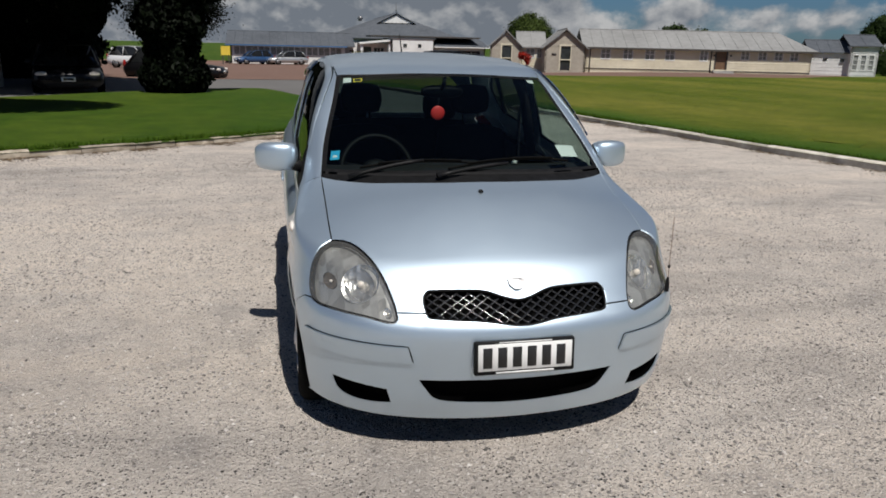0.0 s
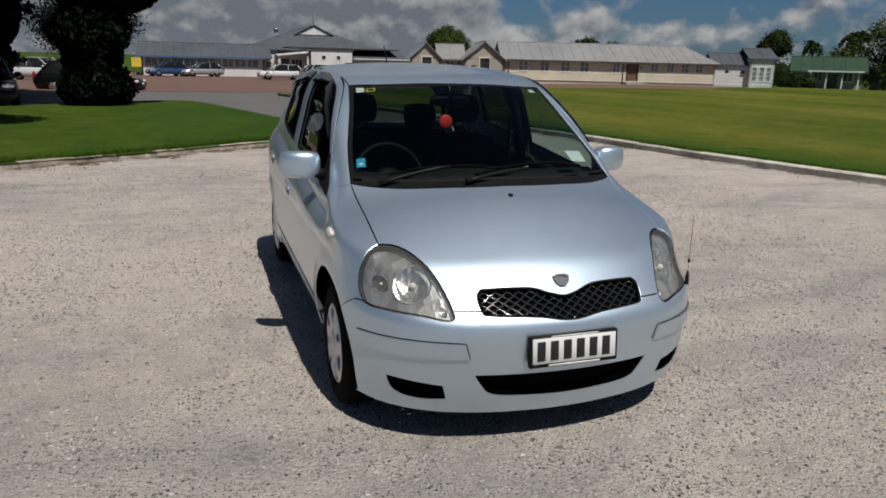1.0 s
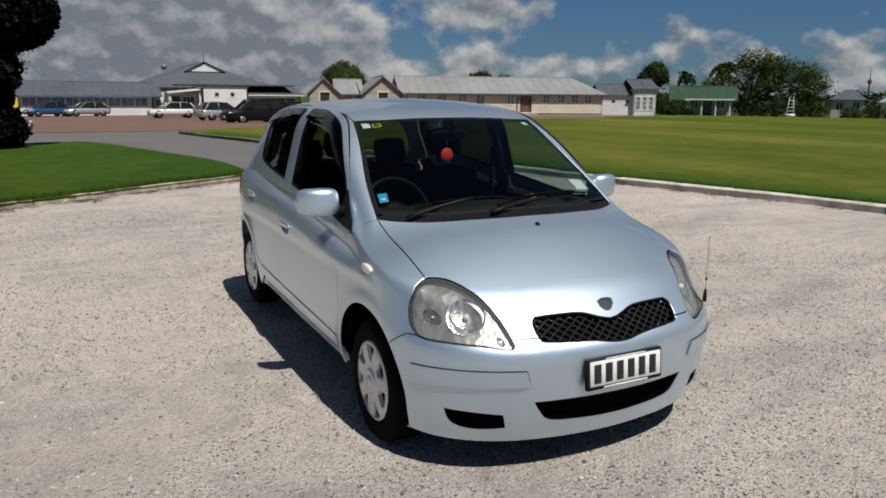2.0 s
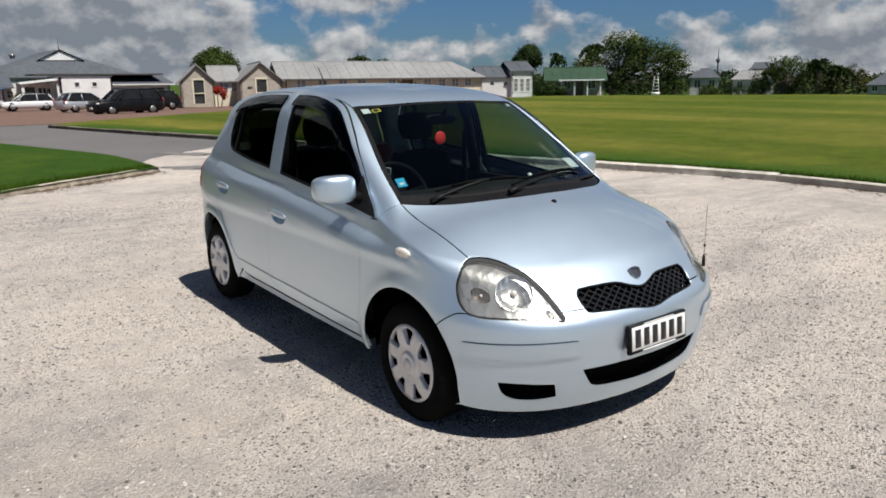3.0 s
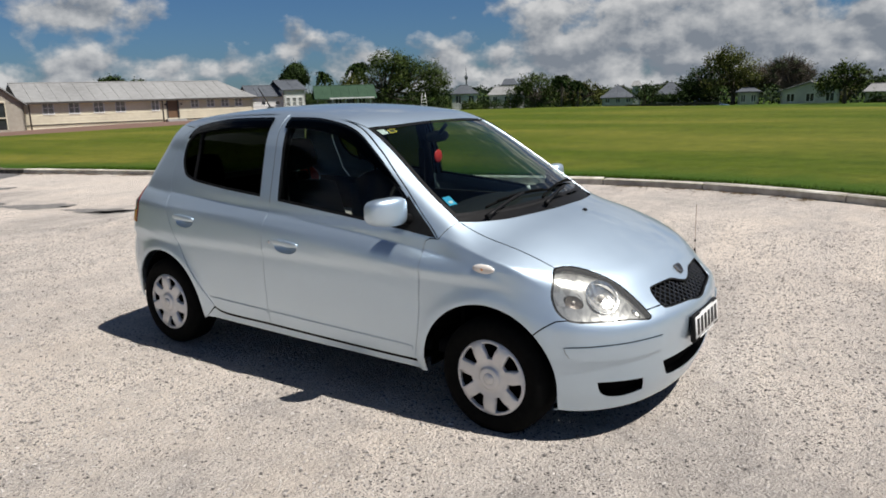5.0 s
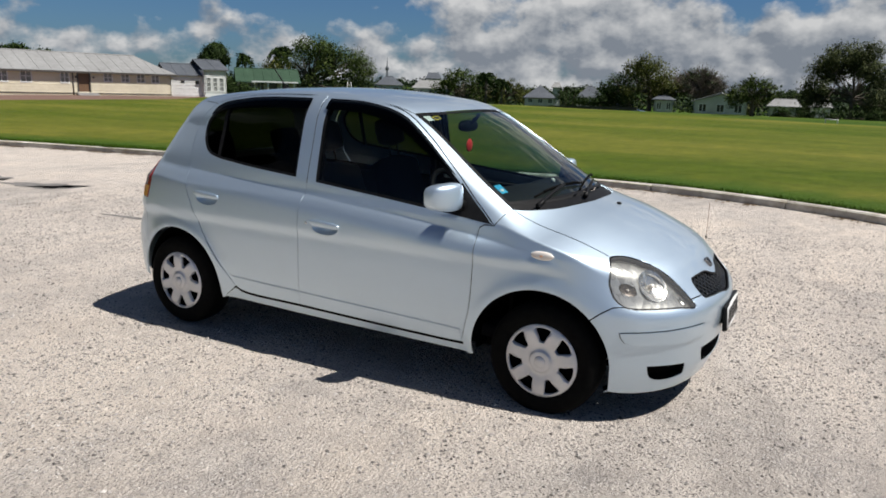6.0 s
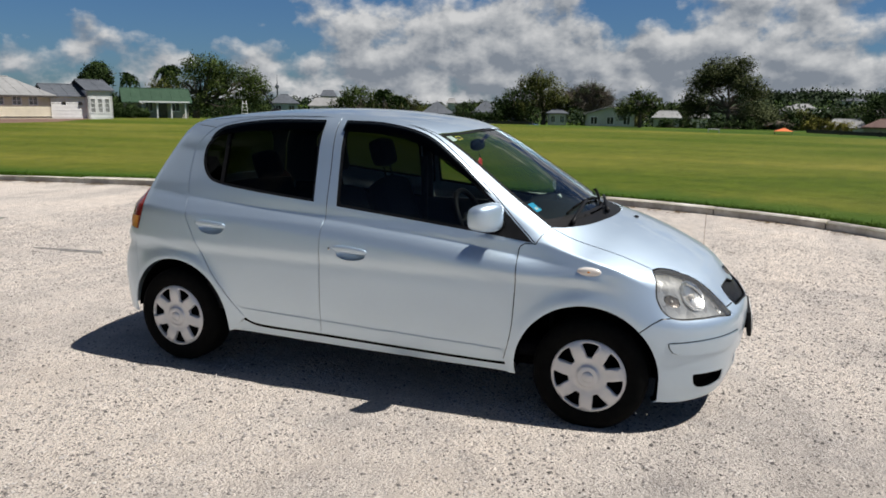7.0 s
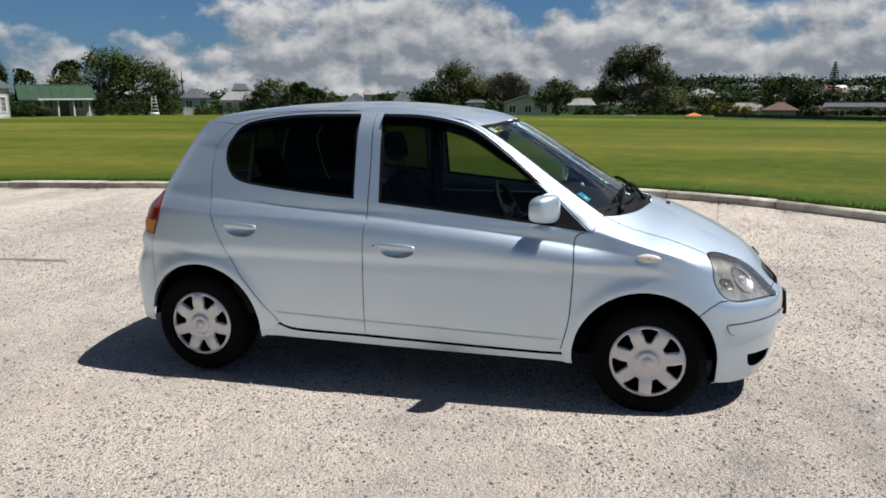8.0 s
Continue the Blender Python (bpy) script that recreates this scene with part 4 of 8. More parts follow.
def hall():
    h = thing("assembly_hall", "low white school hall with large slate-grey hipped roof", "school building", pose(-6.2, 80.6, -0.66))
    # west wing with strip windows
    strip = [(0.4 + 1.3 * i, 1.55 + 1.3 * i, 1.05, 1.85) for i in range(9)]
    wall_with_holes("wing_wall", h, "white_wall", 0.0, 12.6, -0.3, 2.15, 0.0, 0.2, strip, 0.0, "white wing wall with strip windows")
    for q in strip:
        window_unit(h, *q, 0.0, (2, 1), "trim_white", pane_mat="curtained")
    plain_walls(h, 0.0, 12.6, 0.0, 8.5, -0.3, 2.15, "white_wall", ("front",))
    gable_roof(h, 0.0, 13.0, 0.0, 8.5, 2.15, 3.45, "x", 0.5, "roof_slate")
    part("gutter", box(-0.5, 12.6, -0.62, -0.5, 1.93, 2.08), "blue_trim", h, "blue gutter", False)
    # entrance: pale columns under a sloping canopy
    wall_with_holes("entrance_wall", h, "white_wall", 12.6, 17.3, -0.3, 2.5, 1.2, 0.2, [(13.0, 13.5, 1.1, 1.7), (14.6, 15.5, 0.0, 2.1), (15.8, 16.9, 0.9, 2.0)])
    window_unit(h, 13.0, 13.5, 1.1, 1.7, 1.2)
    window_unit(h, 15.8, 16.9, 0.9, 2.0, 1.2, (3, 1))
    part("entrance_door", box(14.6, 15.5, 1.26, 1.32, 0.0, 2.1), "pane", h, "", False)
    for x in (14.0, 17.15):
        part("column", box(x, x + 0.28, -1.2, -0.9, -0.3, 2.45, 0.02), "trim_white", h, "white canopy column", False)
    sided("canopy", [[(13.9, -1.4, 2.35), (17.5, -1.4, 2.75), (17.5, 1.3, 2.8), (13.9, 1.3, 2.4)], [(13.9, -1.4, 2.5), (17.5, -1.4, 2.9), (17.5, 1.3, 2.95), (13.9, 1.3, 2.55)],
                     [(13.9, -1.4, 2.35), (17.5, -1.4, 2.75), (17.5, -1.4, 2.9), (13.9, -1.4, 2.5)], [(13.9, -1.4, 2.35), (13.9, 1.3, 2.4), (13.9, 1.3, 2.55), (13.9, -1.4, 2.5)]], h, "trim_white", "white entrance canopy")
    # white block with two small windows
    small = [(18.75, 19.15, 2.1, 2.5), (20.4, 20.8, 2.1, 2.5)]
    wall_with_holes("block_wall", h, "white_wall", 17.4, 22.3, -0.3, 3.05, -1.6, 0.2, small)
    for q in small:
        window_unit(h, *q, -1.6, (1, 1))
    plain_walls(h, 17.4, 22.3, -1.6, 5.0, -0.3, 3.05, "white_wall", ("front",))
    part("flat_roof", box(17.3, 22.4, -1.7, 5.0, 3.05, 3.15), "roof_slate", h, "", False)
    part("roof_flashing", box(15.6, 28.6, 2.0, 8.0, 3.28, 3.42), "trim_dark", h, "dark roof edge", False)
    # east wing
    east = [(23.2 + 1.1 * i, 24.1 + 1.1 * i, 1.15, 1.8) for i in range(5)]
    wall_with_holes("east_wall", h, "white_wall", 22.3, 29.2, -0.3, 2.3, 2.0, 0.2, east)
    for q in east:
        window_unit(h, *q, 2.0, (2, 1), "trim_dark")
    plain_walls(h, 22.3, 29.2, 2.0, 9.0, -0.3, 2.3, "white_wall", ("front",))
    sided("east_roof", [[(22.0, 1.5, 2.35), (29.6, 1.5, 2.35), (29.6, 7.5, 3.45), (22.0, 7.5, 3.45)], [(22.0, 1.5, 2.25), (29.6, 1.5, 2.25), (29.6, 7.5, 3.35), (22.0, 7.5, 3.35)], [(22.0, 1.5, 2.25), (29.6, 1.5, 2.25), (29.6, 1.5, 2.35), (22.0, 1.5, 2.35)]], h, "roof_slate")
    part("east_gutter", box(22.0, 29.6, 1.36, 1.5, 2.18, 2.3), "trim_white", h, "", False)
    # the great hipped roof with its white gablet
    gable_roof(h, 12.0, 28.0, 9.0, 42.0, 3.2, 6.2, "y", 0.4, "roof_slate", hip0=5.4, hip1=6.5, name="hip_roof")
    plain_walls(h, 12.0, 28.0, 9.0, 42.0, -0.3, 3.2, "white_wall")
    sided("gablet", [[(17.8, 11.7, 5.1), (22.2, 11.7, 5.1), (20.0, 11.7, 6.12)]], h, "white_wall", "white triangular gablet")
    sided("gablet_roof", [[(17.5, 11.5, 5.05), (20.0, 11.5, 6.28), (20.0, 16.5, 6.28), (17.5, 16.5, 5.05)], [(22.5, 11.5, 5.05), (20.0, 11.5, 6.28), (20.0, 16.5, 6.28), (22.5, 16.5, 5.05)]], h, "roof_slate")
    part("finial", tube([(20.0, 12.2, 6.2), (20.0, 12.2, 7.6)], [0.05, 0.02], 6), "trim_dark", h)
    c = part("roof_vent", lathe([(0.28, 0.0), (0.28, 0.25), (0.42, 0.35), (0.3, 0.6), (0.02, 0.7)], 16, "z", None, (16.6, 24.0, 5.6)), "alloy", h, "metal roof ventilator")


hall()


def small_house(name, label, x, y, z, turn, w, d, eave, ridge, wall_mat, roof_mat, hip=0.0, windows=(), door=None, porch=0.0):
    h = tagged(thing(name, label, "house", pose(x, y, z, 0, 0, turn)), group="houses on the hillside" if name == "hillside_house" else "")
    holes = [(a, b, c, e) for a, b, c, e in windows] + ([door] if door else [])
    wall_with_holes("wall", h, wall_mat, -w / 2, w / 2, -0.6, eave, -d / 2, 0.15, holes, 0.25)
    plain_walls(h, -w / 2, w / 2, -d / 2, d / 2, -0.6, eave, wall_mat, ("front",))
    for q in windows:
        window_unit(h, *q, -d / 2, (2, 1))
    if door:
        part("door", box(door[0], door[1], -d / 2 + 0.05, -d / 2 + 0.1, door[2], door[3]), "pane", h, "", False)
    gable_roof(h, -w / 2, w / 2, -d / 2, d / 2, eave, ridge, "x", 0.4, roof_mat, hip0=hip, hip1=hip)
    if porch:
        n = 4
        for i in range(n):
            px = -w / 2 + 0.25 * w + 0.68 * w * i / (n - 1)
            part("porch_post", box(px - 0.06, px + 0.06, -d / 2 - porch, -d / 2 - porch + 0.12, -0.6, eave - 0.1), "trim_white", h, "", False)
        part("porch_beam", box(-w / 2 + 0.2 * w, w / 2, -d / 2 - porch - 0.02, -d / 2 - porch + 0.14, eave - 0.2, eave - 0.02), "trim_white", h, "white porch beam", False)
    return h


def from_look(bearing, dist, eye=(-4.2, -1.0)):
    return eye[0] + dist * math.sin(radians(bearing)), eye[1] + dist * math.cos(radians(bearing))


def facing(bearing):
    """The turn of a house whose front looks back at the lot."""
    return -bearing


x, y = from_look(48.7, 86)
pav = small_house("pavilion", "small pavilion with green iron roof and white posts", x, y, -0.15, facing(48.7) + 6, 6.2, 4.4, 1.72, 2.95, "taupe_wall", "roof_green", 0.0, [(-1.2, -0.5, 0.7, 1.5), (1.4, 2.2, 0.7, 1.5)], (0.1, 0.95, -0.1, 1.55), 1.1)
part("porch_roof", box(-1.5, 3.1, -3.5, -2.18, 1.50, 1.56), "roof_green", pav, "green porch roof", False)
SPOT_A, SPOT_B = (-3.24, -3.09), (-4.2, -1.0)


def seen_house(name, label, az0, az1, ridge, eave, base, dist, wall_mat, roof_mat, hip=0.0, eye=SPOT_B, windows=0, gable=False, deep=5.0):
    """A house set out by bearings and elevations from a spot on the lot: its roof's ends, ridge, eave and foot."""
    mid = (az0 + az1) / 2
    x, y = from_look(mid, dist, eye)
    up = lambda e: 1.49 + dist * math.tan(radians(e))
    z = up(base)
    w = dist * radians(az1 - az0) - 0.5
    e, r = up(eave) - z + 0.1, up(ridge) - z
    holes = []
    for i in range(windows):
        c = -w / 2 + w * (i + 0.5) / windows
        holes.append((c - 0.16 * w / windows, c + 0.22 * w / windows, 0.35 * e, 0.82 * e))
    h = tagged(thing(name, label, "house", pose(x, y, z, 0, 0, facing(mid))), group="houses beyond the field")
    low = -3.0
    if gable:
        gable_wall(h, -w / 2, w / 2, -deep / 2, low, e, r - 0.05, wall_mat, holes)
    else:
        wall_with_holes("wall", h, wall_mat, -w / 2, w / 2, low, e, -deep / 2, 0.15, holes, 0.25)
    plain_walls(h, -w / 2, w / 2, -deep / 2, deep / 2, low, e, wall_mat, ("front",))
    for q in holes:
        window_unit(h, *q, -deep / 2, (2, 1))
    gable_roof(h, -w / 2, w / 2, -deep / 2, deep / 2, e, r, "y" if gable else "x", 0.25, roof_mat, hip0=min(hip, w / 2 + 0.2), hip1=min(hip, w / 2 + 0.2))
    return h


seen_house("villa", "pale villa with grey hipped roof behind the field", 55.4, 57.6, 0.62, 0.0, -1.0, 100, "white_wall", "roof_slate", 1.4, SPOT_A, 2)
seen_house("villa", "villa with pale iron roof behind a hedge", 58.3, 61.2, 0.43, -0.15, -0.95, 104, "grey_wall", "roof_pale", 1.0, SPOT_A, 3)
seen_house("villa", "grey villa with slate roof seen above other roofs", 59.4, 60.65, 1.0, 0.57, -0.6, 128, "grey_wall", "roof_slate", 0.5, SPOT_A, 1)
seen_house("villa", "white cottage behind palms", 63.9, 65.7, 0.35, -0.25, -1.0, 98, "white_wall", "roof_pale", 0.8, SPOT_A, 2)
seen_house("bungalow", "small bungalow with grey pyramid roof and dark windows", 66.8, 69.35, 0.31, -0.58, -1.12, 90, "grey_wall", "roof_slate", 3.0, SPOT_A, 3)
seen_house("villa", "grey-walled villa behind the bungalow", 69.1, 69.9, 0.55, 0.2, -0.5, 130, "grey_wall", "roof_pale", 0.4, SPOT_A, 0)
seen_house("villa", "grey tiled villa half hidden by trees", 70.8, 73.0, 0.36, -0.45, -1.1, 98, "grey_wall", "roof_slate", 1.6, SPOT_A, 2)
seen_house("villa", "pale cottage with verandah under a broad tree", 76.3, 78.0, -0.2, -0.5, -1.4, 76, "grey_wall", "roof_slate", 0.6, SPOT_A, 2)
seen_house("gabled_house", "grey gabled house with dark windows at the field edge", 80.9, 84.8, 0.12, -0.5, -1.45, 74, "grey_wall", "roof_pale", 0.0, SPOT_B, 3, True)
seen_house("villa", "villa with bright white roof among trees", 85.8, 88.0, -0.15, -0.65, -1.4, 88, "grey_wall", "roof_pale", 0.6)
seen_house("villa", "villa with pale roof behind the gum tree", 88.4, 89.9, -0.05, -0.6, -1.4, 92, "white_wall", "roof_pale", 0.6)
seen_house("villa", "villa with pale green-grey roof", 97.4, 100.0, -0.5, -1.05, -1.7, 92, "white_wall", "roof_pale", 0.8)
seen_house("villa", "villa with brown tiled roof", 99.65, 102.05, -0.45, -1.0, -1.75, 84, "taupe_wall", "roof_brown", 1.5)
seen_house("long_shed", "long low grey shed beyond the field fence", 103.6, 112.0, -0.5, -0.8, -1.75, 80, "taupe_wall", "roof_slate", 0.0, SPOT_B, 5)
rnd = random.Random(11)
for i in range(20):
    b = rnd.uniform(92, 118)
    d = rnd.uniform(170, 330)
    x, y = from_look(b, d)
    small_house("hillside_house", rnd.choice(("far white house on the wooded hillside", "far pale-roofed house on the wooded hillside")), x, y, land(x, y) + rnd.uniform(0.3, 1.5), facing(b) + rnd.uniform(-40, 40), rnd.uniform(4.5, 6.5), 5, 2.2, rnd.uniform(3.2, 3.8), "white_wall", rnd.choice(("roof_pale", "roof_slate", "trim_white", "roof_brown")), 1.5)

# far tower and poles
x, y = from_look(57.0, 900)
mast = thing("tower", "distant slender communications tower on the skyline", "tower", pose(x, y, 0))
part("shaft", tube([(0, 0, 0), (0, 0, 20), (0, 0, 27), (0, 0, 35)], [1.1, 0.8, 0.5, 0.15], 10), "roof_slate", mast)
part("pod", lathe([(0.7, 18.5), (2.0, 20), (2.2, 22), (1.2, 23.5), (0.5, 24)], 16, "z"), "roof_slate", mast)
x, y = from_look(55.0, 76)
stand = thing("umpire_stand", "white wooden ladder stand at the edge of the field", "stand", pose(x, y, -0.05, 0, 0, -55) @ Matrix.Scale(0.78, 4))
for sx in (-1, 1):
    part("leg", tube([(sx * 0.45, -0.3, 0), (sx * 0.2, 0, 2.3)], 0.035, 6), "grey_wall", stand)
    part("leg", tube([(sx * 0.45, 0.5, 0), (sx * 0.2, 0.1, 2.3)], 0.035, 6), "grey_wall", stand)
for i in range(5):
    part("rung", tube([(-0.42 + 0.045 * i, -0.26 + 0.05 * i, 0.3 + 0.4 * i), (0.42 - 0.045 * i, -0.26 + 0.05 * i, 0.3 + 0.4 * i)], 0.035, 6), "trim_white", stand)
part("foot_box", box(-0.5, 0.5, -0.4, 0.5, 0.0, 0.35), "trim_white", stand)
x, y = from_look(95.1, 56)
tent = thing("gazebo_tent", "small orange canvas shelter at the field edge", "tent", pose(x, y, -0.1, 0, 0, -95) @ Matrix.Scale(0.78, 4))
sided("canopy", [[(-0.75, -0.75, 0.35), (0.75, -0.75, 0.35), (0, 0, 0.62)], [(0.75, -0.75, 0.35), (0.75, 0.75, 0.35), (0, 0, 0.62)], [(0.75, 0.75, 0.35), (-0.75, 0.75, 0.35), (0, 0, 0.62)], [(-0.75, 0.75, 0.35), (-0.75, -0.75, 0.35), (0, 0, 0.62)]], tent, "orange_cloth")
for sx in (-0.7, 0.7):
    for sy in (-0.7, 0.7):
        part("pole", tube([(sx, sy, 0), (sx, sy, 0.37)], 0.02, 6), "trim_dark", tent)


def board_fence(name, label, points, height, mat_name, pitch=0.9):
    f = thing(name, label, "fence")
    for a, b in zip(points, points[1:]):
        a, b = Vector((*a, 0)), Vector((*b, 0))
        n = max(1, int((b - a).length / 2.4))
        for i in range(n):
            p, q = a.lerp(b, i / n), a.lerp(b, (i + 1) / n)
            d = (q - p).normalized()
            m = at_point(p.x, p.y, d.x, d.y, land(p.x, p.y))
            L = (q - p).length
            part("fence_panel", put_at(box(0.02, L - 0.02, -0.02, 0.02, 0.05, height), m), mat_name, f, "", False)
            part("fence_post", put_at(box(-0.05, 0.05, -0.05, 0.05, -0.3, height + 0.06), m), mat_name, f, "", False)
    return f


def put_at(bm, m):
    bmesh.ops.transform(bm, matrix=m, verts=bm.verts[:])
    return bm


board_fence("boundary_fence", "dark stained boundary fence beyond the field", [from_look(b, d) for b, d in ((124, 54), (114, 53), (107, 53), (101, 56), (96.5, 60))], 0.30, "dark_fence")
board_fence("boundary_fence", "dark low boundary fence beyond the field", [from_look(b, d) for b, d in ((77, 72), (72, 76), (66, 82), (61.5, 84), (57.5, 84))], 0.3, "dark_fence")
board_fence("side_fence", "grey side fence beyond the lawn", [(-9.6, 22.0), (-16, 16)], 1.3, "taupe_wall")

# ---------------------------------------------------------------- trees and bushes
def leaf_mesh(name, centers, sizes, mat_name, parent, rng, droop=0.0, long=1.0, label="", out=None):
    """Many small bent leaves or sprays of leaves, one mesh."""
    n = len(centers)
    a = rng.normal(size=(n, 3))
    a[:, 2] -= droop * np.abs(a[:, 2])
    a /= np.linalg.norm(a, axis=1, keepdims=True)
    b = np.cross(a, rng.normal(size=(n, 3)))
    b /= np.linalg.norm(b, axis=1, keepdims=True)
    c = np.cross(a, b)
    s = np.asarray(sizes)[:, None]
    tip, side, fold = a * s * long, b * s * 0.5, c * s * 0.18
    V = np.stack([centers - tip * 0.5, centers - side + fold, centers + tip * 0.5, centers + side + fold], 1).reshape(-1, 3)
    F = np.arange(4 * n).reshape(-1, 4)
    if out is not None:
        # leaves turned outwards, so that a crown is lit as one mass
        flip = np.sum(c * out, 1) < 0
        F[flip] = F[flip][:, ::-1]
    F = np.stack([F[:, [0, 1, 2]], F[:, [0, 2, 3]]], 1).reshape(-1, 3)
    me = bpy.data.meshes.new(name)
    me.from_pydata(V.tolist(), [], F.tolist())
    if out is not None:
        me.shade_smooth()
        me.normals_split_custom_set_from_vertices(np.repeat(out, 4, 0).tolist())
    me.materials.append(M[mat_name])
    ob = new(name, me)
    ob.parent = parent
    return tagged(ob, label)


def crown_points(blobs, count, rng, clump=0.30, tight=0.45):
    """Points in uneven clumps over the skins of ellipsoids (x, y, z, rx, ry, rz)."""
    vol = np.array([b[3] * b[4] + b[4] * b[5] + b[3] * b[5] for b in blobs])
    out, dirs = [], []
    for b, share in zip(blobs, vol / vol.sum()):
        k = max(3, int(count * share / 26))
        d = rng.normal(size=(k, 3))
        d /= np.linalg.norm(d, axis=1, keepdims=True)
        r = rng.uniform(0.4, 1.04, size=(k, 1))
        c = np.array(b[:3]) + d * r * np.array(b[3:])
        spread = clump * min(b[3:]) * rng.uniform(0.6, 1.3, size=(k, 1))
        m = int(count * share / k) + 1
        dirs.append(np.repeat(d, m, 0))
        p = np.repeat(c, m, 0) + rng.normal(size=(k * m, 3)) * np.repeat(spread, m, 0) * tight * 1.6
        out.append(p)
    D = np.vstack(dirs) + 0.42 * rng.normal(size=(sum(len(q) for q in out), 3)) + np.array((0, 0, 0.25))
    return np.vstack(out), D / np.linalg.norm(D, axis=1, keepdims=True)


def tree(name, label, x, y, z, trunk, blobs, count, leaf, mat_name, seed, category="tree", bark="bark", long=1.4, clump=0.30, bare=0):
    """trunk: (height, radius, lean). blobs: the crown's masses, from the foot of the tree."""
    t = tagged(thing(name, label, category, pose(x, y, z)), group="trees beyond the field" if name in ("suburb_tree", "garden_tree", "field_tree") else "")
    rng = np.random.default_rng(seed)
    hgt, rad, lean = trunk
    foot = [(0, 0, -0.2), (lean * 0.15, 0, hgt * 0.3), (lean * 0.5, 0.02 * hgt, hgt * 0.65), (lean, 0.0, hgt)]
    part("trunk", tube(foot, [rad * 1.25, rad, rad * 0.85, rad * 0.6], 10), bark, t)
    bm = bmesh.new()
    for b in blobs:
        start = Vector((lean * 0.6, 0, hgt * rng.uniform(0.55, 0.9)))
        goal = Vector(b[:3])
        for k in range((3 if (goal - start).length < 3.2 else 1) + bare):
            end = goal + Vector(rng.normal(size=3)) * 0.45 * min(b[3:])
            bow = start.lerp(end, 0.5) + Vector(rng.normal(size=3)) * 0.12 * (end - start).length
            tube([start, bow, end], [rad * 0.42, rad * 0.26, rad * 0.06], 6, bm, False)
            for q in range(1 + 2 * bare):
                tip = end + Vector(rng.normal(size=3)) * 0.5 * min(b[3:])
                tube([bow.lerp(end, 0.4), tip], [rad * 0.14, rad * 0.03], 4, bm, False)
    part("branchwork", bm, bark, t)
    P, D = crown_points(blobs, int(count * 5.6), rng, clump)
    leaf_mesh("crown", P, rng.uniform(0.6, 1.25, len(P)) * leaf * 0.52, mat_name, t, rng, 0.2, long, "", D)
    return t


def bush(name, label, x, y, z, blobs, count, leaf, mat_name, seed, category="bush", clump=0.34):
    t = thing(name, label, category, pose(x, y, z))
    rng = np.random.default_rng(seed)
    bm = bmesh.new()
    for b in blobs:
        tube([(b[0] * 0.5, b[1] * 0.5, -0.2), (b[0], b[1], b[2])], [0.06, 0.02], 5, bm, False)
    part("stemwork", bm, "bark", t)
    P, D = crown_points(blobs, int(count * 5.6), rng, clump)
    P[:, 2] = np.maximum(P[:, 2], 0.02)
    leaf_mesh("foliage", P, rng.uniform(0.6, 1.25, len(P)) * leaf * 0.52, mat_name, t, rng, 0.0, 1.0, "", D)
    return t


# two dark evergreens beside the lawn, and the tree behind them
def evergreen(x, y, tall, r0, r1, seed, label, boughs=()):
    t = tagged(thing("evergreen_tree", label, "tree", pose(x, y, 0.05)), group="evergreens beside the lawn")
    rng = np.random.default_rng(seed)
    part("trunk", tube([(0, 0, -0.2), (0.05, 0, tall * 0.5), (0, 0, tall * 0.95)], [0.32, 0.22, 0.05], 10), "bark", t)
    n = 52000
    h = rng.uniform(0.02, 1, n) ** 0.9
    r = (r0 + (r1 - r0) * np.clip(h * 3.2, 0, 1)) * np.clip((1.03 - h) * 3.0, 0, 1) * (0.86 + 0.14 * np.sin(h * 40 + rng.uniform(0, 6)))
    a = rng.uniform(0, 2 * math.pi, n)
    lump = 1 + 0.12 * np.sin(a * 5 + h * 23) + 0.08 * np.sin(a * 11 - h * 37)
    q = r * lump * np.sqrt(rng.uniform(0.35, 1.05, n))
    P = np.stack([q * np.cos(a), q * np.sin(a), h * tall], -1)
    for bx, by, bz, rx, ry, rz in boughs:
        d = rng.normal(size=(14000, 3))
        d /= np.linalg.norm(d, axis=1, keepdims=True)
        P = np.vstack([P, np.array((bx, by, bz)) + d * rng.uniform(0.2, 1.0, size=(14000, 1)) ** 0.4 * np.array((rx, ry, rz))])
        part("bough", tube([(0, 0, bz * 0.7), (bx * 0.5, by * 0.5, bz * 0.95), (bx, by, bz)], [0.16, 0.1, 0.04], 7), "bark", t)
    n = len(P)
    D = P * np.array((1, 1, 0.25)) + rng.normal(size=P.shape) * 0.6
    leaf_mesh("crown", P, rng.uniform(0.07, 0.16, n), "leaf_shade_dark", t, rng, 0.3, 1.6, "", D / np.linalg.norm(D, axis=1, keepdims=True))
    return t


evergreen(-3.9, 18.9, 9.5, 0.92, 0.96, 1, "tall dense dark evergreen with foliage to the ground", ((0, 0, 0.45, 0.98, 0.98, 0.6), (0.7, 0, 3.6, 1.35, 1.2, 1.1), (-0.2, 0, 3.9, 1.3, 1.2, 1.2)))
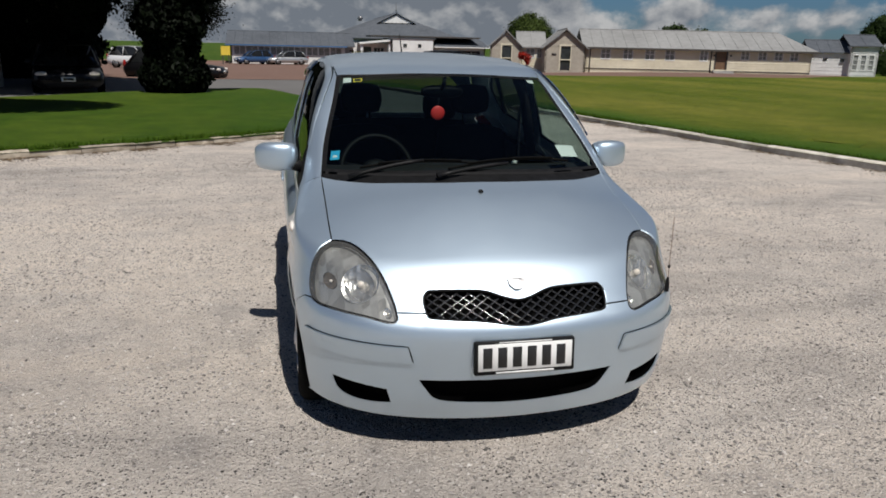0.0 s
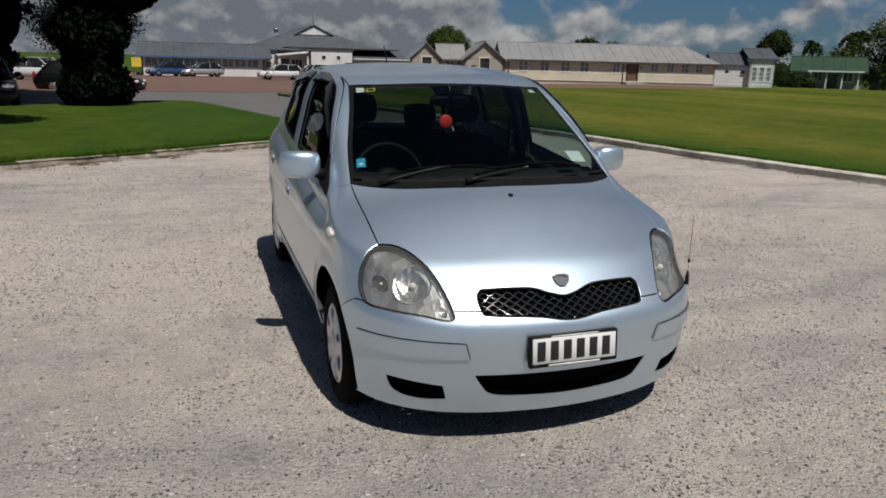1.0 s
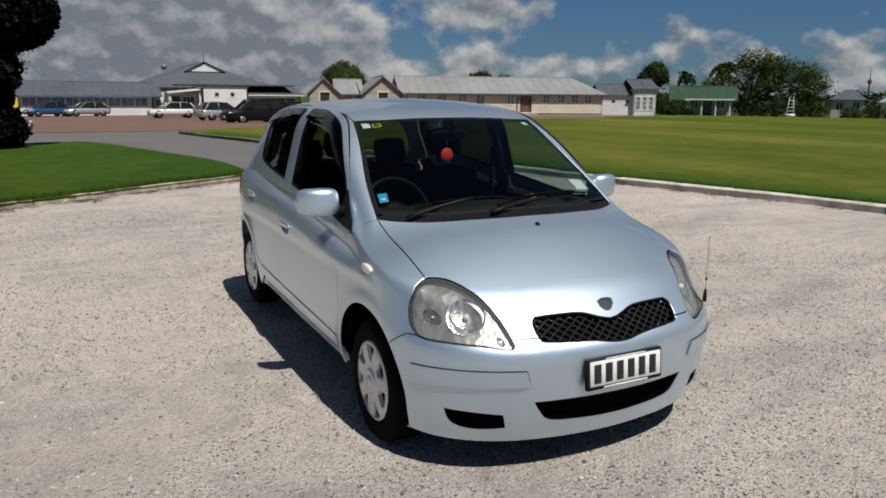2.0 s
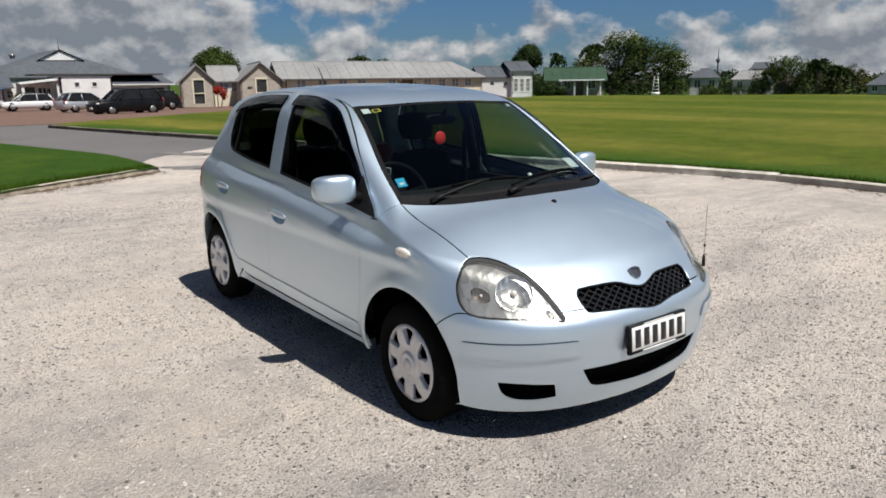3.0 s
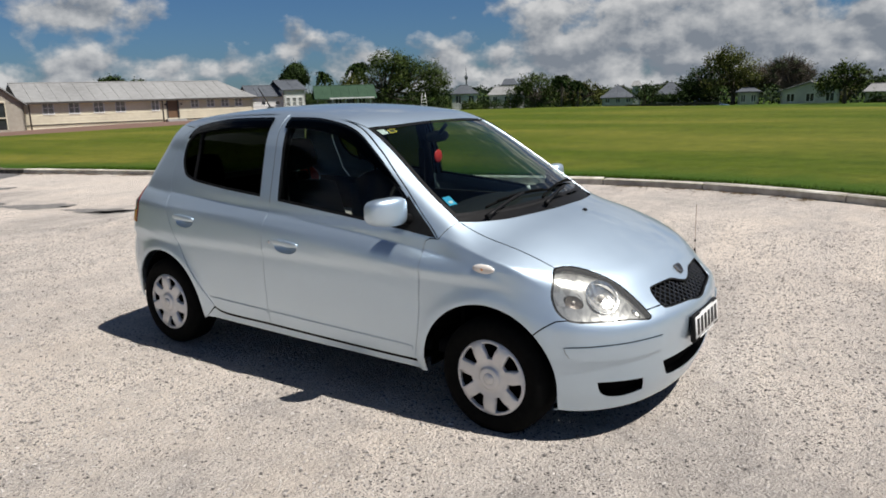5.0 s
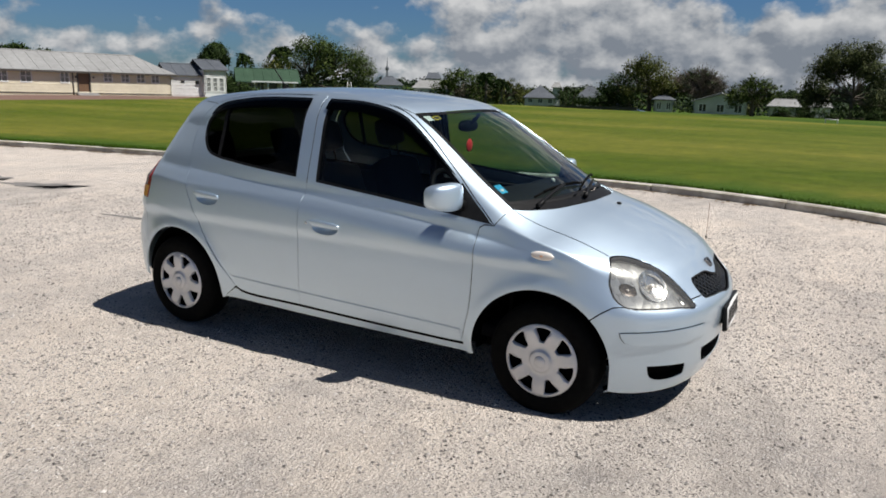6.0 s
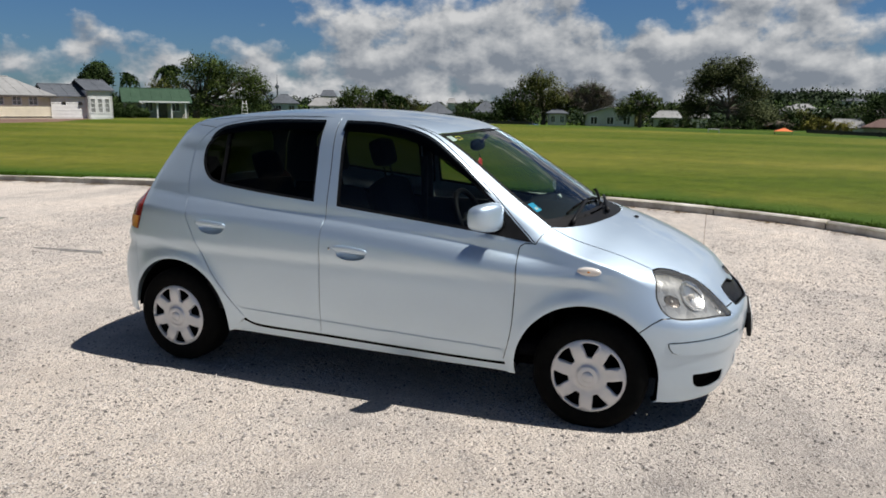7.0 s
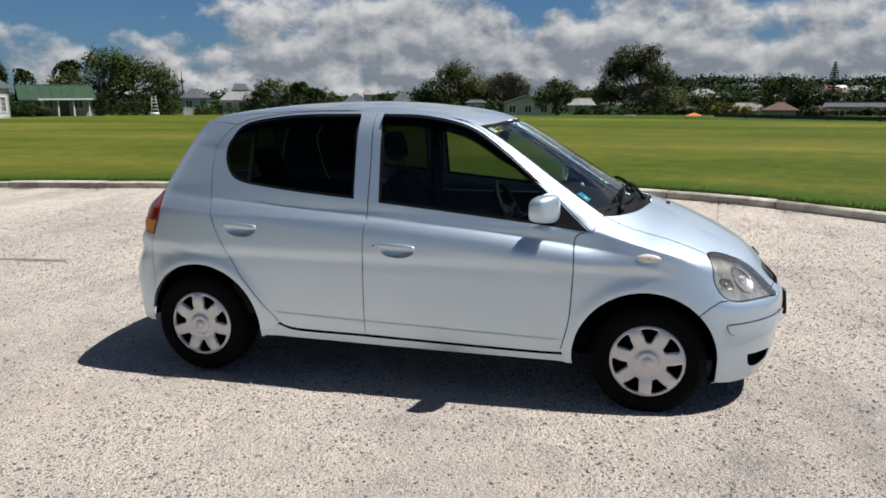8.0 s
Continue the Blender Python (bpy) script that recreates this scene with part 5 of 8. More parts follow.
# its far forward boughs are out of view, added to shade the parked car
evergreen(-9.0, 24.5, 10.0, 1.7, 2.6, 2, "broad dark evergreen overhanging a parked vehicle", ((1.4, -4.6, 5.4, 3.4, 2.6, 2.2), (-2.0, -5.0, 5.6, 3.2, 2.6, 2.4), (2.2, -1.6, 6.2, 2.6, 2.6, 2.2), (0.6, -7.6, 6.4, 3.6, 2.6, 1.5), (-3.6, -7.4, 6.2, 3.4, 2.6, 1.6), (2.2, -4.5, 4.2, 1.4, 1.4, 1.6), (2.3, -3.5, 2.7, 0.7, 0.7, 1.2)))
# an unseen tree, added only for the shade it throws on the lawn
evergreen(-11.3, 12.2, 8.5, 0.9, 1.6, 5, "unseen evergreen added so that its bough shades the lawn", ((4.2, -1.2, 4.6, 3.2, 2.0, 1.0), (3.0, -0.6, 4.4, 2.4, 2.0, 0.9)))
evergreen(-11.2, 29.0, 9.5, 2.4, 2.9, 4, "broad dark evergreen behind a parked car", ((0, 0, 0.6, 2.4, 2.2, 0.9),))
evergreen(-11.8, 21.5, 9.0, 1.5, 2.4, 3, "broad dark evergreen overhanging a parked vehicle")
tree("broadleaf_tree", "broadleaf tree behind the dark evergreens", -5.9, 39.0, -0.3, (2.5, 0.25, 0.3), [(0.3, 0, 3.7, 1.7, 1.7, 1.5), (-1.3, 0, 3.2, 1.5, 1.5, 1.4)], 5200, 0.16, "leaf_shade_dark", 4)
bush("round_tree", "round clipped dark green tree behind the classrooms", 27.3, 79.2, -0.3, [(0, 0, 3.2, 2.5, 2.4, 2.45)], 12000, 0.24, "leaf_mid", 5, "tree", 0.12)
for i, (px, py, h) in enumerate(((40.5, 70.0, 2.6), (46.0, 74.0, 2.4), (50.0, 74.0, 2.2))):
    tree("background_tree", "dark treetop behind the classroom roof", px, py, 0.4, (h, 0.2, 0.1), [(0, 0, h + 0.6, 1.5, 1.2, 0.7), (1.2, 0, h + 0.4, 0.9, 0.9, 0.45)], 900, 0.3, "leaf_dark", 20 + i)
x, y = from_look(44.9, 98)
tree("macrocarpa_tree", "dark broad-topped conifer behind the annex", x, y, -0.2, (4.2, 0.3, 0.3), [(0.2, 0, 4.9, 1.5, 1.4, 1.2), (-0.9, 0, 4.2, 1.2, 1.2, 0.9), (1.0, 0, 4.1, 1.1, 1.2, 0.8), (0.6, 0.2, 5.6, 0.9, 0.9, 0.6)], 2600, 0.28, "leaf_dark", 6)
bush("hedge_bush", "dark bushes beside the annex", *from_look(45.4, 92), -0.3, [(0, 0, 1.3, 2.0, 1.5, 1.5), (1.6, 0.5, 1.0, 1.6, 1.5, 1.1), (-1.0, 0.5, 1.6, 1.4, 1.2, 1.2)], 2200, 0.3, "leaf_dark", 7)


def palm(label, x, y, z, tall, radius, seed, fronds=26):
    t = tagged(thing("palm_tree", label, "tree", pose(x, y, z)), group="palms beyond the field")
    rng = np.random.default_rng(seed)
    part("trunk", tube([(0, 0, -0.2), (0.06, 0, tall * 0.5), (0, 0, tall)], [0.2, 0.15, 0.13], 8), "bark", t)
    P, S = [], []
    for k in range(fronds):
        a = rng.uniform(0, 2 * math.pi)
        lift = rng.uniform(-0.9, 1.2)
        for s in np.linspace(0.15, 1, 14):
            P.append((radius * s * math.cos(a), radius * s * math.sin(a), tall + radius * (lift * s - 1.1 * s * s)))
            S.append(0.30 * radius * (1.15 - s * 0.6))
    leaf_mesh("fronds", np.array(P) + rng.normal(size=(len(P), 3)) * 0.05 * radius, S, "leaf_dark", t, rng, 0.4, 1.8)


palm("slim fan palm rising behind the pavilion", *from_look(47.0, 112), -0.5, 5.4, 1.3, 8)
palm("fan palm beside the broad tree", *from_look(49.6, 104), -0.5, 6.0, 1.7, 9)
def skyline_tree(name, label, profile, low, dist, mat_name, seed, leaf=0.26, thick=1.0, lobe=0.30, bare=0, trunk=0.22, foot=None, lean=0.0, category="tree", eye_h=1.49):
    """A tree set out from a spot on the lot: its crown fills the heights given along the bearings, from the elevation low upwards."""
    az = np.array([q[0] for q in profile])
    el = np.array([q[1] for q in profile])
    mid = foot if foot is not None else float(np.average(az, weights=el - low + 0.01))
    x, y = from_look(mid, dist)
    g = land(x, y)
    rng = np.random.default_rng(seed)
    up = lambda e: eye_h + dist * math.tan(radians(e)) - g
    wide = dist * radians(az[-1] - az[0])
    tall = up(el.max()) - up(low)
    r0 = lobe * min(wide, tall)
    blobs = []

    def add(b, top, r):
        lat, deep = dist * radians(b - mid), rng.uniform(-0.35, 0.35) * min(wide, tall)
        blobs.append((lat * math.cos(radians(mid)) + deep * math.sin(radians(mid)), -lat * math.sin(radians(mid)) + deep * math.cos(radians(mid)), max(top - 0.85 * r, 0.3), r, r, r * 0.85))

    n = max(4, int(1.6 * wide / r0))
    for b in np.linspace(az[0], az[-1], n + 2)[1:-1]:
        r = r0 * rng.uniform(0.7, 1.1)
        b2 = b + rng.uniform(-0.3, 0.3) * (az[-1] - az[0]) / n
        add(b2, up(float(np.interp(b2, az, el))), r)
    for _ in range(int(1.1 * wide * tall / (r0 * r0 * 2.2))):
        b = rng.uniform(az[0], az[-1])
        top = up(float(np.interp(b, az, el)))
        z = rng.uniform(up(low) + r0, max(top, up(low) + r0 + 0.05))
        add(b, min(z, top), r0 * rng.uniform(0.7, 1.15))
    count = int(thick * 150 * wide * tall / (leaf * leaf * 40))
    if category == "bush":
        return bush(name, label, x, y, g, blobs, min(count, 7000), leaf, mat_name, seed)
    return tree(name, label, x, y, g, (max(0.8, up(low) + 0.35 * tall), trunk, lean), blobs, min(count, 12000), leaf, mat_name, seed, bare=bare, clump=0.30)


skyline_tree("broad_tree", "broad spreading evergreen tree with pale leaning trunk beside the pavilion", [(49.9, 0.6), (50.2, 2.3), (51.0, 3.15), (52.2, 3.5), (53.3, 3.2), (54.0, 2.75), (55.0, 2.7), (55.9, 2.2), (56.6, 1.4), (57.0, 0.3)], -0.75, 92, "leaf_mid", 10, 0.26, 1.0, 0.24, trunk=0.42, foot=51.4, lean=1.2)
skyline_tree("understorey_bush", "dark bushes under the broad tree", [(51.9, -0.7), (52.6, -0.2), (54.0, -0.1), (55.4, -0.3), (56.4, -0.1), (57.0, -0.5)], -1.05, 88, "leaf_dark", 11, 0.22, 1.0, 0.5, category="bush")
bush("porch_bush", "green bushes before the pavilion", *from_look(47.0, 82), -0.2, [(0, 0, 0.6, 1.2, 0.8, 0.85), (0.9, -0.9, 0.45, 0.8, 0.7, 0.6), (-0.9, 0.7, 0.5, 0.8, 0.7, 0.6)], 1300, 0.2, "leaf_dark", 12)
skyline_tree("olive_tree", "olive-green tree behind the pavilion roof", [(48.1, 0.9), (48.8, 1.5), (49.6, 1.75), (50.3, 1.6)], -0.2, 99, "leaf_olive", 13, 0.26)
bush("garden_bush", "bushes beside the grey villa", *from_look(58.2, 90), -0.8, [(0, 0, 0.7, 1.0, 0.9, 0.8), (0.5, -0.9, 0.5, 1.0, 0.9, 0.6)], 900, 0.22, "leaf_mid", 14)
skyline_tree("garden_hedge", "dark hedge before the pale-roofed villa", [(58.6, -0.6), (59.4, -0.45), (60.6, -0.5), (61.6, -0.4), (62.3, -0.1)], -1.0, 92, "leaf_dark", 15, 0.2, 1.0, 0.6, category="bush")
skyline_tree("garden_tree", "dense green garden tree", [(61.5, -0.3), (61.9, 0.6), (62.6, 1.2), (63.3, 1.5), (64.0, 1.3), (64.6, 0.9), (65.0, 0.3)], -0.95, 90, "leaf_mid", 16, 0.24)
skyline_tree("garden_tree", "mixed garden tree with palms", [(64.5, 0.5), (65.2, 1.25), (66.0, 0.9), (67.0, 0.8), (67.8, 0.5), (68.3, 0.1)], -0.9, 95, "leaf_olive", 17, 0.24)
palm("small palm in a villa garden", *from_look(65.4, 88), -1.0, 3.9, 1.2, 18, 22)
palm("small palm in a villa garden", *from_look(66.6, 88), -1.0, 3.2, 1.1, 19, 22)
skyline_tree("garden_bush", "dark shrubs beside the bungalow", [(70.8, -0.4), (71.3, 0.4), (72.0, 0.5), (72.5, -0.1)], -1.1, 84, "leaf_dark", 23, 0.22, category="bush")
skyline_tree("garden_bush", "dark shrubs before the tiled villa", [(72.3, -0.6), (73.2, -0.35), (74.0, -0.4), (74.8, 0.1)], -1.2, 82, "leaf_dark", 33, 0.22, category="bush")
skyline_tree("field_tree", "dark dense tree at the edge of the field", [(74.1, 0.3), (74.6, 1.05), (75.5, 1.4), (76.2, 2.1), (76.9, 2.5), (77.4, 2.2), (77.9, 1.0)], -1.1, 83, "leaf_dark", 24, 0.24)
skyline_tree("field_tree", "tall olive-green tree with visible limbs at the field edge", [(76.2, 1.8), (76.7, 2.6), (77.3, 2.84), (78.2, 2.3), (79.0, 1.6), (79.6, 1.1), (80.0, 0.4)], -0.7, 79, "leaf_olive", 25, 0.24)
skyline_tree("bare_tree", "half-bare grey tree with thin twigs", [(79.4, 1.0), (80.3, 1.75), (81.4, 2.05), (82.4, 1.5), (83.3, 0.8)], 0.0, 78, "leaf_grey", 26, 0.18, 0.35, 0.3, bare=5)
skyline_tree("round_crown_tree", "small round-crowned green tree on the field edge", [(83.75, 0.3), (84.2, 1.2), (85.1, 1.58), (86.0, 1.25), (86.45, 0.3)], -0.45, 66, "leaf_mid", 27, 0.2, 1.2, 0.34, trunk=0.14)
skyline_tree("gum_tree", "tall ragged grey-green gum tree at the field edge", [(88.6, 0.5), (88.95, 2.0), (89.4, 3.2), (90.5, 3.95), (91.1, 3.3), (91.5, 3.3), (92.0, 3.9), (92.2, 2.6), (92.9, 2.3), (93.5, 1.1), (93.8, 0.0)], -1.25, 72, "leaf_gum", 28, 0.2, 1.5, 0.2, trunk=0.2)
skyline_tree("hedge_bush", "dark scrub below the gum tree", [(86.2, -1.0), (87.0, -0.7), (88.5, -0.75), (90.0, -0.85), (91.5, -0.75), (93.2, -1.0)], -1.5, 68, "leaf_dark", 29, 0.2, 1.2, 0.7, category="bush")
skyline_tree("yellow_shrub", "yellow-green shrub at the field edge", [(96.1, -0.9), (96.6, -0.4), (97.2, -0.24), (98.2, -0.6), (99.0, -1.2)], -1.7, 70, "leaf_yellow", 30, 0.2, category="bush")
skyline_tree("dark_tree", "dark dense tree among the far houses", [(100.0, 0.4), (100.3, 1.2), (100.9, 1.75), (101.8, 1.4), (102.7, 0.95), (103.1, 0.0)], -1.5, 92, "leaf_dark", 31, 0.26)
# gardens and street trees between the houses
rng_s = np.random.default_rng(41)
for k, (b, top, half, d) in enumerate(((69.6, 0.35, 0.7, 108), (73.0, 0.5, 0.8, 104), (82.0, 0.5, 1.2, 100), (84.6, 0.4, 0.9, 96), (86.9, 0.55, 1.2, 98), (88.3, 0.7, 0.9, 92), (94.4, 0.55, 1.0, 86), (95.9, 0.2, 1.2, 96), (97.9, 0.45, 1.3, 112), (99.3, 0.5, 1.1, 118), (103.7, 0.5, 1.0, 90), (105.2, 0.15, 1.2, 92), (107.0, 0.55, 1.4, 96), (109.6, 0.5, 1.6, 94), (112.6, 0.6, 1.6, 92), (116.0, 0.6, 1.8, 92), (120.0, 0.6, 2.0, 94), (106.2, -0.7, 1.2, 70), (94.6, -0.75, 1.1, 66), (103.4, -0.9, 1.0, 68), (109.0, -0.6, 1.6, 66))):
    prof = [(b - half, top - 0.6), (b - 0.5 * half, top - 0.1), (b + rng_s.uniform(-0.2, 0.2) * half, top), (b + 0.6 * half, top - 0.2), (b + half, top - 0.7)]
    skyline_tree("suburb_tree", "dark garden tree among the far houses", prof, -1.5, d, ("leaf_dark", "leaf_mid", "leaf_dark", "leaf_olive")[k % 4], 60 + k, 0.26, 0.9)
nx, ny = from_look(104.0, 240)
pine = thing("norfolk_pine", "distant tiered Norfolk pine on the skyline", "tree", pose(nx, ny, land(nx, ny)))
part("trunk", tube([(0, 0, -1), (0, 0, 12)], [0.4, 0.08], 8), "bark", pine)
rng_p = np.random.default_rng(77)
tiers = []
for i in range(14):
    zz = 2.5 + i * 0.68
    rr = 2.3 * (1 - i / 15)
    for a in np.linspace(0, 2 * math.pi, 9)[:-1] + i:
        for s in np.linspace(0.2, 1, 6):
            tiers.append((rr * s * math.cos(a), rr * s * math.sin(a), zz + 0.25 * s))
leaf_mesh("crown", np.array(tiers), rng_p.uniform(0.35, 0.6, len(tiers)), "leaf_dark", pine, rng_p)


def far_woods():
    """Tree cover on the hills and behind the houses: nobody could count it."""
    rng = np.random.default_rng(5)
    V, S, N = [], [], []
    for k in range(4200):
        b = rng.uniform(40, 135)
        d = rng.uniform(105, 480) if b > 86 else rng.uniform(120, 420)
        if b < 86 and rng.uniform() < 0.6:
            continue
        px, py = from_look(b, d)
        h = rng.uniform(2.2, 4.6) if b > 86 else rng.uniform(1.6, 3.4)
        g = land(px, py)
        n = 30
        q = rng.normal(size=(n, 3)) * np.array((1.5, 1.5, 0.9)) * h * 0.33
        V.append(np.array((px, py, g + h * 0.55)) + q)
        S.append(rng.uniform(0.5, 1.0, n) * (0.4 + d / 400))
        N.append(q / np.linalg.norm(q, axis=1, keepdims=True) + np.array((0, 0, 0.5)) + 0.3 * rng.normal(size=(n, 3)))
    ob = leaf_mesh("far_woods", np.vstack(V), np.concatenate(S), "leaf_far", None, rng, 0.0, 1.0, "", np.vstack(N) / np.linalg.norm(np.vstack(N), axis=1, keepdims=True))
    tagged(ob, "distant dark tree cover between houses on the hills", "woods", "", "stuff")


far_woods()
fx, fy = from_look(17.6, 64, (-0.83, -4.22))
bush("flower_bush", "red-flowering climber by the porch wall", fx + 0.6, fy - 0.2, -0.2, [(0, 0, 1.2, 0.4, 0.3, 0.35), (0.5, 0.0, 0.9, 0.3, 0.3, 0.5)], 420, 0.14, "red_flower", 34)
bush("entrance_shrub", "green shrub beside the hall entrance", 7.6, 78.9, -0.65, [(0, 0, 0.7, 0.7, 0.6, 0.8)], 500, 0.2, "leaf_olive", 35)

# ---------------------------------------------------------------- parked cars
def parked_car(name, label, x, y, z, turn, paint, length=4.2, width=1.72, height=1.48, boxy=0.0, plate=True):
    """A whole car from lofted sections. It faces its own -y. boxy: 0 hatchback, 1 tall square wagon."""
    c = tagged(thing(name, label, "car", pose(x, y, z, 0, 0, turn)), group="cars parked round the school")
    L, W, H = length / 2, width / 2, height
    belt = H * (0.575 + 0.02 * boxy)
    nose = H * (0.47 + 0.1 * boxy)
    st = [(-1.0, 0.78, 0.36, nose * 0.72), (-0.96, 0.90, 0.22, nose * 0.9), (-0.86, 0.97, 0.2, nose), (-0.55, 1.0, 0.2, belt - 0.06), (-0.42, 1.0, 0.2, belt), (0.3, 1.0, 0.2, belt), (0.8, 0.99, 0.2, belt + 0.02), (0.95, 0.93, 0.22, belt), (1.0, 0.82, 0.34, belt * 0.9)]
    bm = bmesh.new()
    rings = []
    for s, w, lo, hi in st:
        half = [(0, lo), (0.8 * w, lo), (0.97 * w, lo + 0.12), (w, (lo + hi) / 2), (0.97 * w, hi - 0.1), (0.88 * w, hi - 0.015), (0, hi + 0.02)]
        ring = half + [(-a, b) for a, b in half[-2:0:-1]]
        rings.append([bm.verts.new((a * W, s * L, b)) for a, b in ring])
    n = len(rings[0])
    for r0, r1 in zip(rings, rings[1:]):
        for k in range(n):
            bm.faces.new((r0[k], r0[(k + 1) % n], r1[(k + 1) % n], r1[k]))
    bm.faces.new(rings[0][::-1])
    bm.faces.new(rings[-1])
    bmesh.ops.recalc_face_normals(bm, faces=bm.faces[:])
    body_ob = part("body", bm, paint, c)
    # cabin: dark glass, painted roof and pillars
    front0, front1 = (-0.50, -0.08 - 0.12 * boxy)
    back1, back0 = (0.62 + 0.22 * boxy, 0.86 + 0.08 * boxy)
    tw = 0.72 + 0.08 * boxy
    lo = [(0.93 * W, front0 * L, belt - 0.02), (0.93 * W, back0 * L, belt - 0.02), (-0.93 * W, back0 * L, belt - 0.02), (-0.93 * W, front0 * L, belt - 0.02)]
    hi = [(tw * W, front1 * L, H - 0.05), (tw * W, back1 * L, H - 0.06), (-tw * W, back1 * L, H - 0.06), (-tw * W, front1 * L, H - 0.05)]
    bm = bmesh.new()
    a = [bm.verts.new(p) for p in lo]
    b = [bm.verts.new(p) for p in hi]
    for k in range(4):
        bm.faces.new((a[k], a[(k + 1) % 4], b[(k + 1) % 4], b[k]))
    bm.faces.new(b)
    bmesh.ops.bevel(bm, geom=[e for e in bm.edges if len(e.link_faces) == 2], offset=0.05, segments=2, affect="EDGES")
    bmesh.ops.recalc_face_normals(bm, faces=bm.faces[:])
    cabin = part("cabin_glass", bm, "car_glass", c, "dark glazing")
    bm = bmesh.new()
    rings = []
    for s, dz in ((front1 + 0.01, -0.045), (front1 + 0.15, -0.005), ((front1 + back1) / 2, 0.015), (back1 - 0.12, -0.005), (back1 - 0.01, -0.055)):
        rings.append([bm.verts.new((u * (tw - 0.005) * W, s * L, H + dz - 0.05 * abs(u) ** 3)) for u in (-1, -0.7, 0, 0.7, 1)])
    for r0, r1 in zip(rings, rings[1:]):
        for k in range(4):
            bm.faces.new((r0[k], r0[k + 1], r1[k + 1], r1[k]))
    bmesh.ops.solidify(bm, geom=bm.faces[:], thickness=-0.05)
    bmesh.ops.recalc_face_normals(bm, faces=bm.faces[:])
    part("roof", bm, paint, c)
    for sx in (-1, 1):
        for (p, q, w) in ((lo[0], hi[0], 0.032), (lo[1], hi[1], 0.055), (None, None, 0.03)):
            if p is None:
                ym = (front1 + back1) / 2 * L
                p, q = (0.945 * W, ym, belt), ((tw + 0.01) * W, ym, H - 0.06)
            part("pillar", tube([(sx * p[0] * 1.005, p[1], p[2]), (sx * q[0] * 1.01, q[1], q[2])], w, 6), paint, c)
        hl = part("headlamp", ball((sx * 0.70 * W, -0.95 * L, nose * 0.82), (0.17, 0.10, 0.075), None, 12, 8), "clear_lens", c)
        part("tail_lamp", ball((sx * 0.84 * W, 0.96 * L, belt * 0.92), (0.09, 0.07, 0.16), None, 12, 8), "red_lens", c)
        part("door_mirror", ball((sx * 1.06 * W, -0.36 * L, belt + 0.07), (0.10, 0.06, 0.07), None, 12, 8), paint, c)
        for yw in (-0.61, 0.60):
            r = 0.31 + 0.04 * boxy
            wm = part("wheel", lathe([(0.001, 0.0), (r * 0.6, 0.01), (r * 0.64, -0.03)], 20, "x", None, (0, 0, 0)), "alloy", c, "alloy wheel")
            wm.matrix_basis = Matrix.Translation((sx * (W - 0.02), yw * L, r)) @ (Matrix.Rotation(math.pi, 4, "Z") if sx < 0 else Matrix.Identity(4))
            part("tyre", lathe([(r * 0.62, -0.02), (r * 0.75, 0.012), (r * 0.93, 0.005), (r, -0.03), (r, -0.17), (r * 0.7, -0.2)], 24), "rubber", wm)
            part("wheel_well", lathe([(0.001, -0.012), (r * 1.16, -0.012)], 20, "x", None, (0, 0, 0.03)), "void", wm)
    part("grille", box(-0.42 * W, 0.42 * W, -1.0 * L - 0.012, -0.97 * L, nose * 0.52, nose * 0.74, 0.01), "black_plastic", c)
    part("lower_grille", box(-0.6 * W, 0.6 * W, -0.99 * L - 0.012, -0.94 * L, 0.26, 0.36, 0.01), "black_plastic", c)
    if plate:
        pl = part("number_plate", box(-0.18, 0.18, -1.0 * L - 0.03, -1.0 * L - 0.012, 0.40, 0.52), "plate_white", c)
        part("character_bar", box(-0.13, 0.13, -1.0 * L - 0.034, -1.0 * L - 0.0305, 0.43, 0.49), "ink", pl)
    return c


parked_car("parked_car", "black car parked in deep tree shade by the lawn", -7.3, 20.9, -0.05, 14, "car_black", 4.7, 1.92, 1.42, 0.45)
parked_car("parked_car", "dark hatchback parked half behind the evergreen", -5.4, 31.0, -0.22, 80, "car_black", 4.2, 1.75, 1.45, 0.1)
parked_car("parked_van", "white van glimpsed between the dark trees", -11.2, 54.9, -0.45, 60, "car_white", 4.4, 1.75, 1.6, 0.4)
parked_car("parked_wagon", "black people carrier parked on the forecourt", 9.6, 47.0, -0.36, -74, "car_black", 4.6, 1.8, 1.68, 0.75)
parked_car("parked_car", "silver hatchback parked on the forecourt", 9.5, 59.1, -0.47, 108, "car_silver", 4.2, 1.78, 1.48, 0.2)
parked_car("parked_car", "white estate car parked before the hall", 6.9, 69.5, -0.55, -86, "car_white", 4.3, 1.75, 1.45, 0.5)
parked_car("parked_car", "silver saloon parked before the hall", -0.2, 78.0, -0.6, -70, "car_silver", 4.3, 1.75, 1.42, 0.2)
parked_car("parked_car", "dark blue hatchback parked before the hall", -3.6, 77.5, -0.6, -64, "car_blue", 4.1, 1.72, 1.45, 0.1)
parked_car("parked_car", "dark car parked behind the people carrier", 13.6, 56.0, -0.4, -74, "car_black", 4.4, 1.75, 1.5, 0.5)
wx, wy = from_look(90.5, 53)
bench = thing("field_bench", "low white bench at the field edge", "bench", pose(wx, wy, 0.0, 0, 0, -90))
part("bench_seat", box(-0.4, 0.4, -0.14, 0.14, 0.22, 0.27, 0.01), "trim_white", bench)
for sx in (-0.33, 0.33):
    part("bench_leg", box(sx - 0.03, sx + 0.03, -0.12, 0.12, 0.0, 0.222, 0.01), "trim_white", bench)
wx, wy = from_look(76.2, 86)
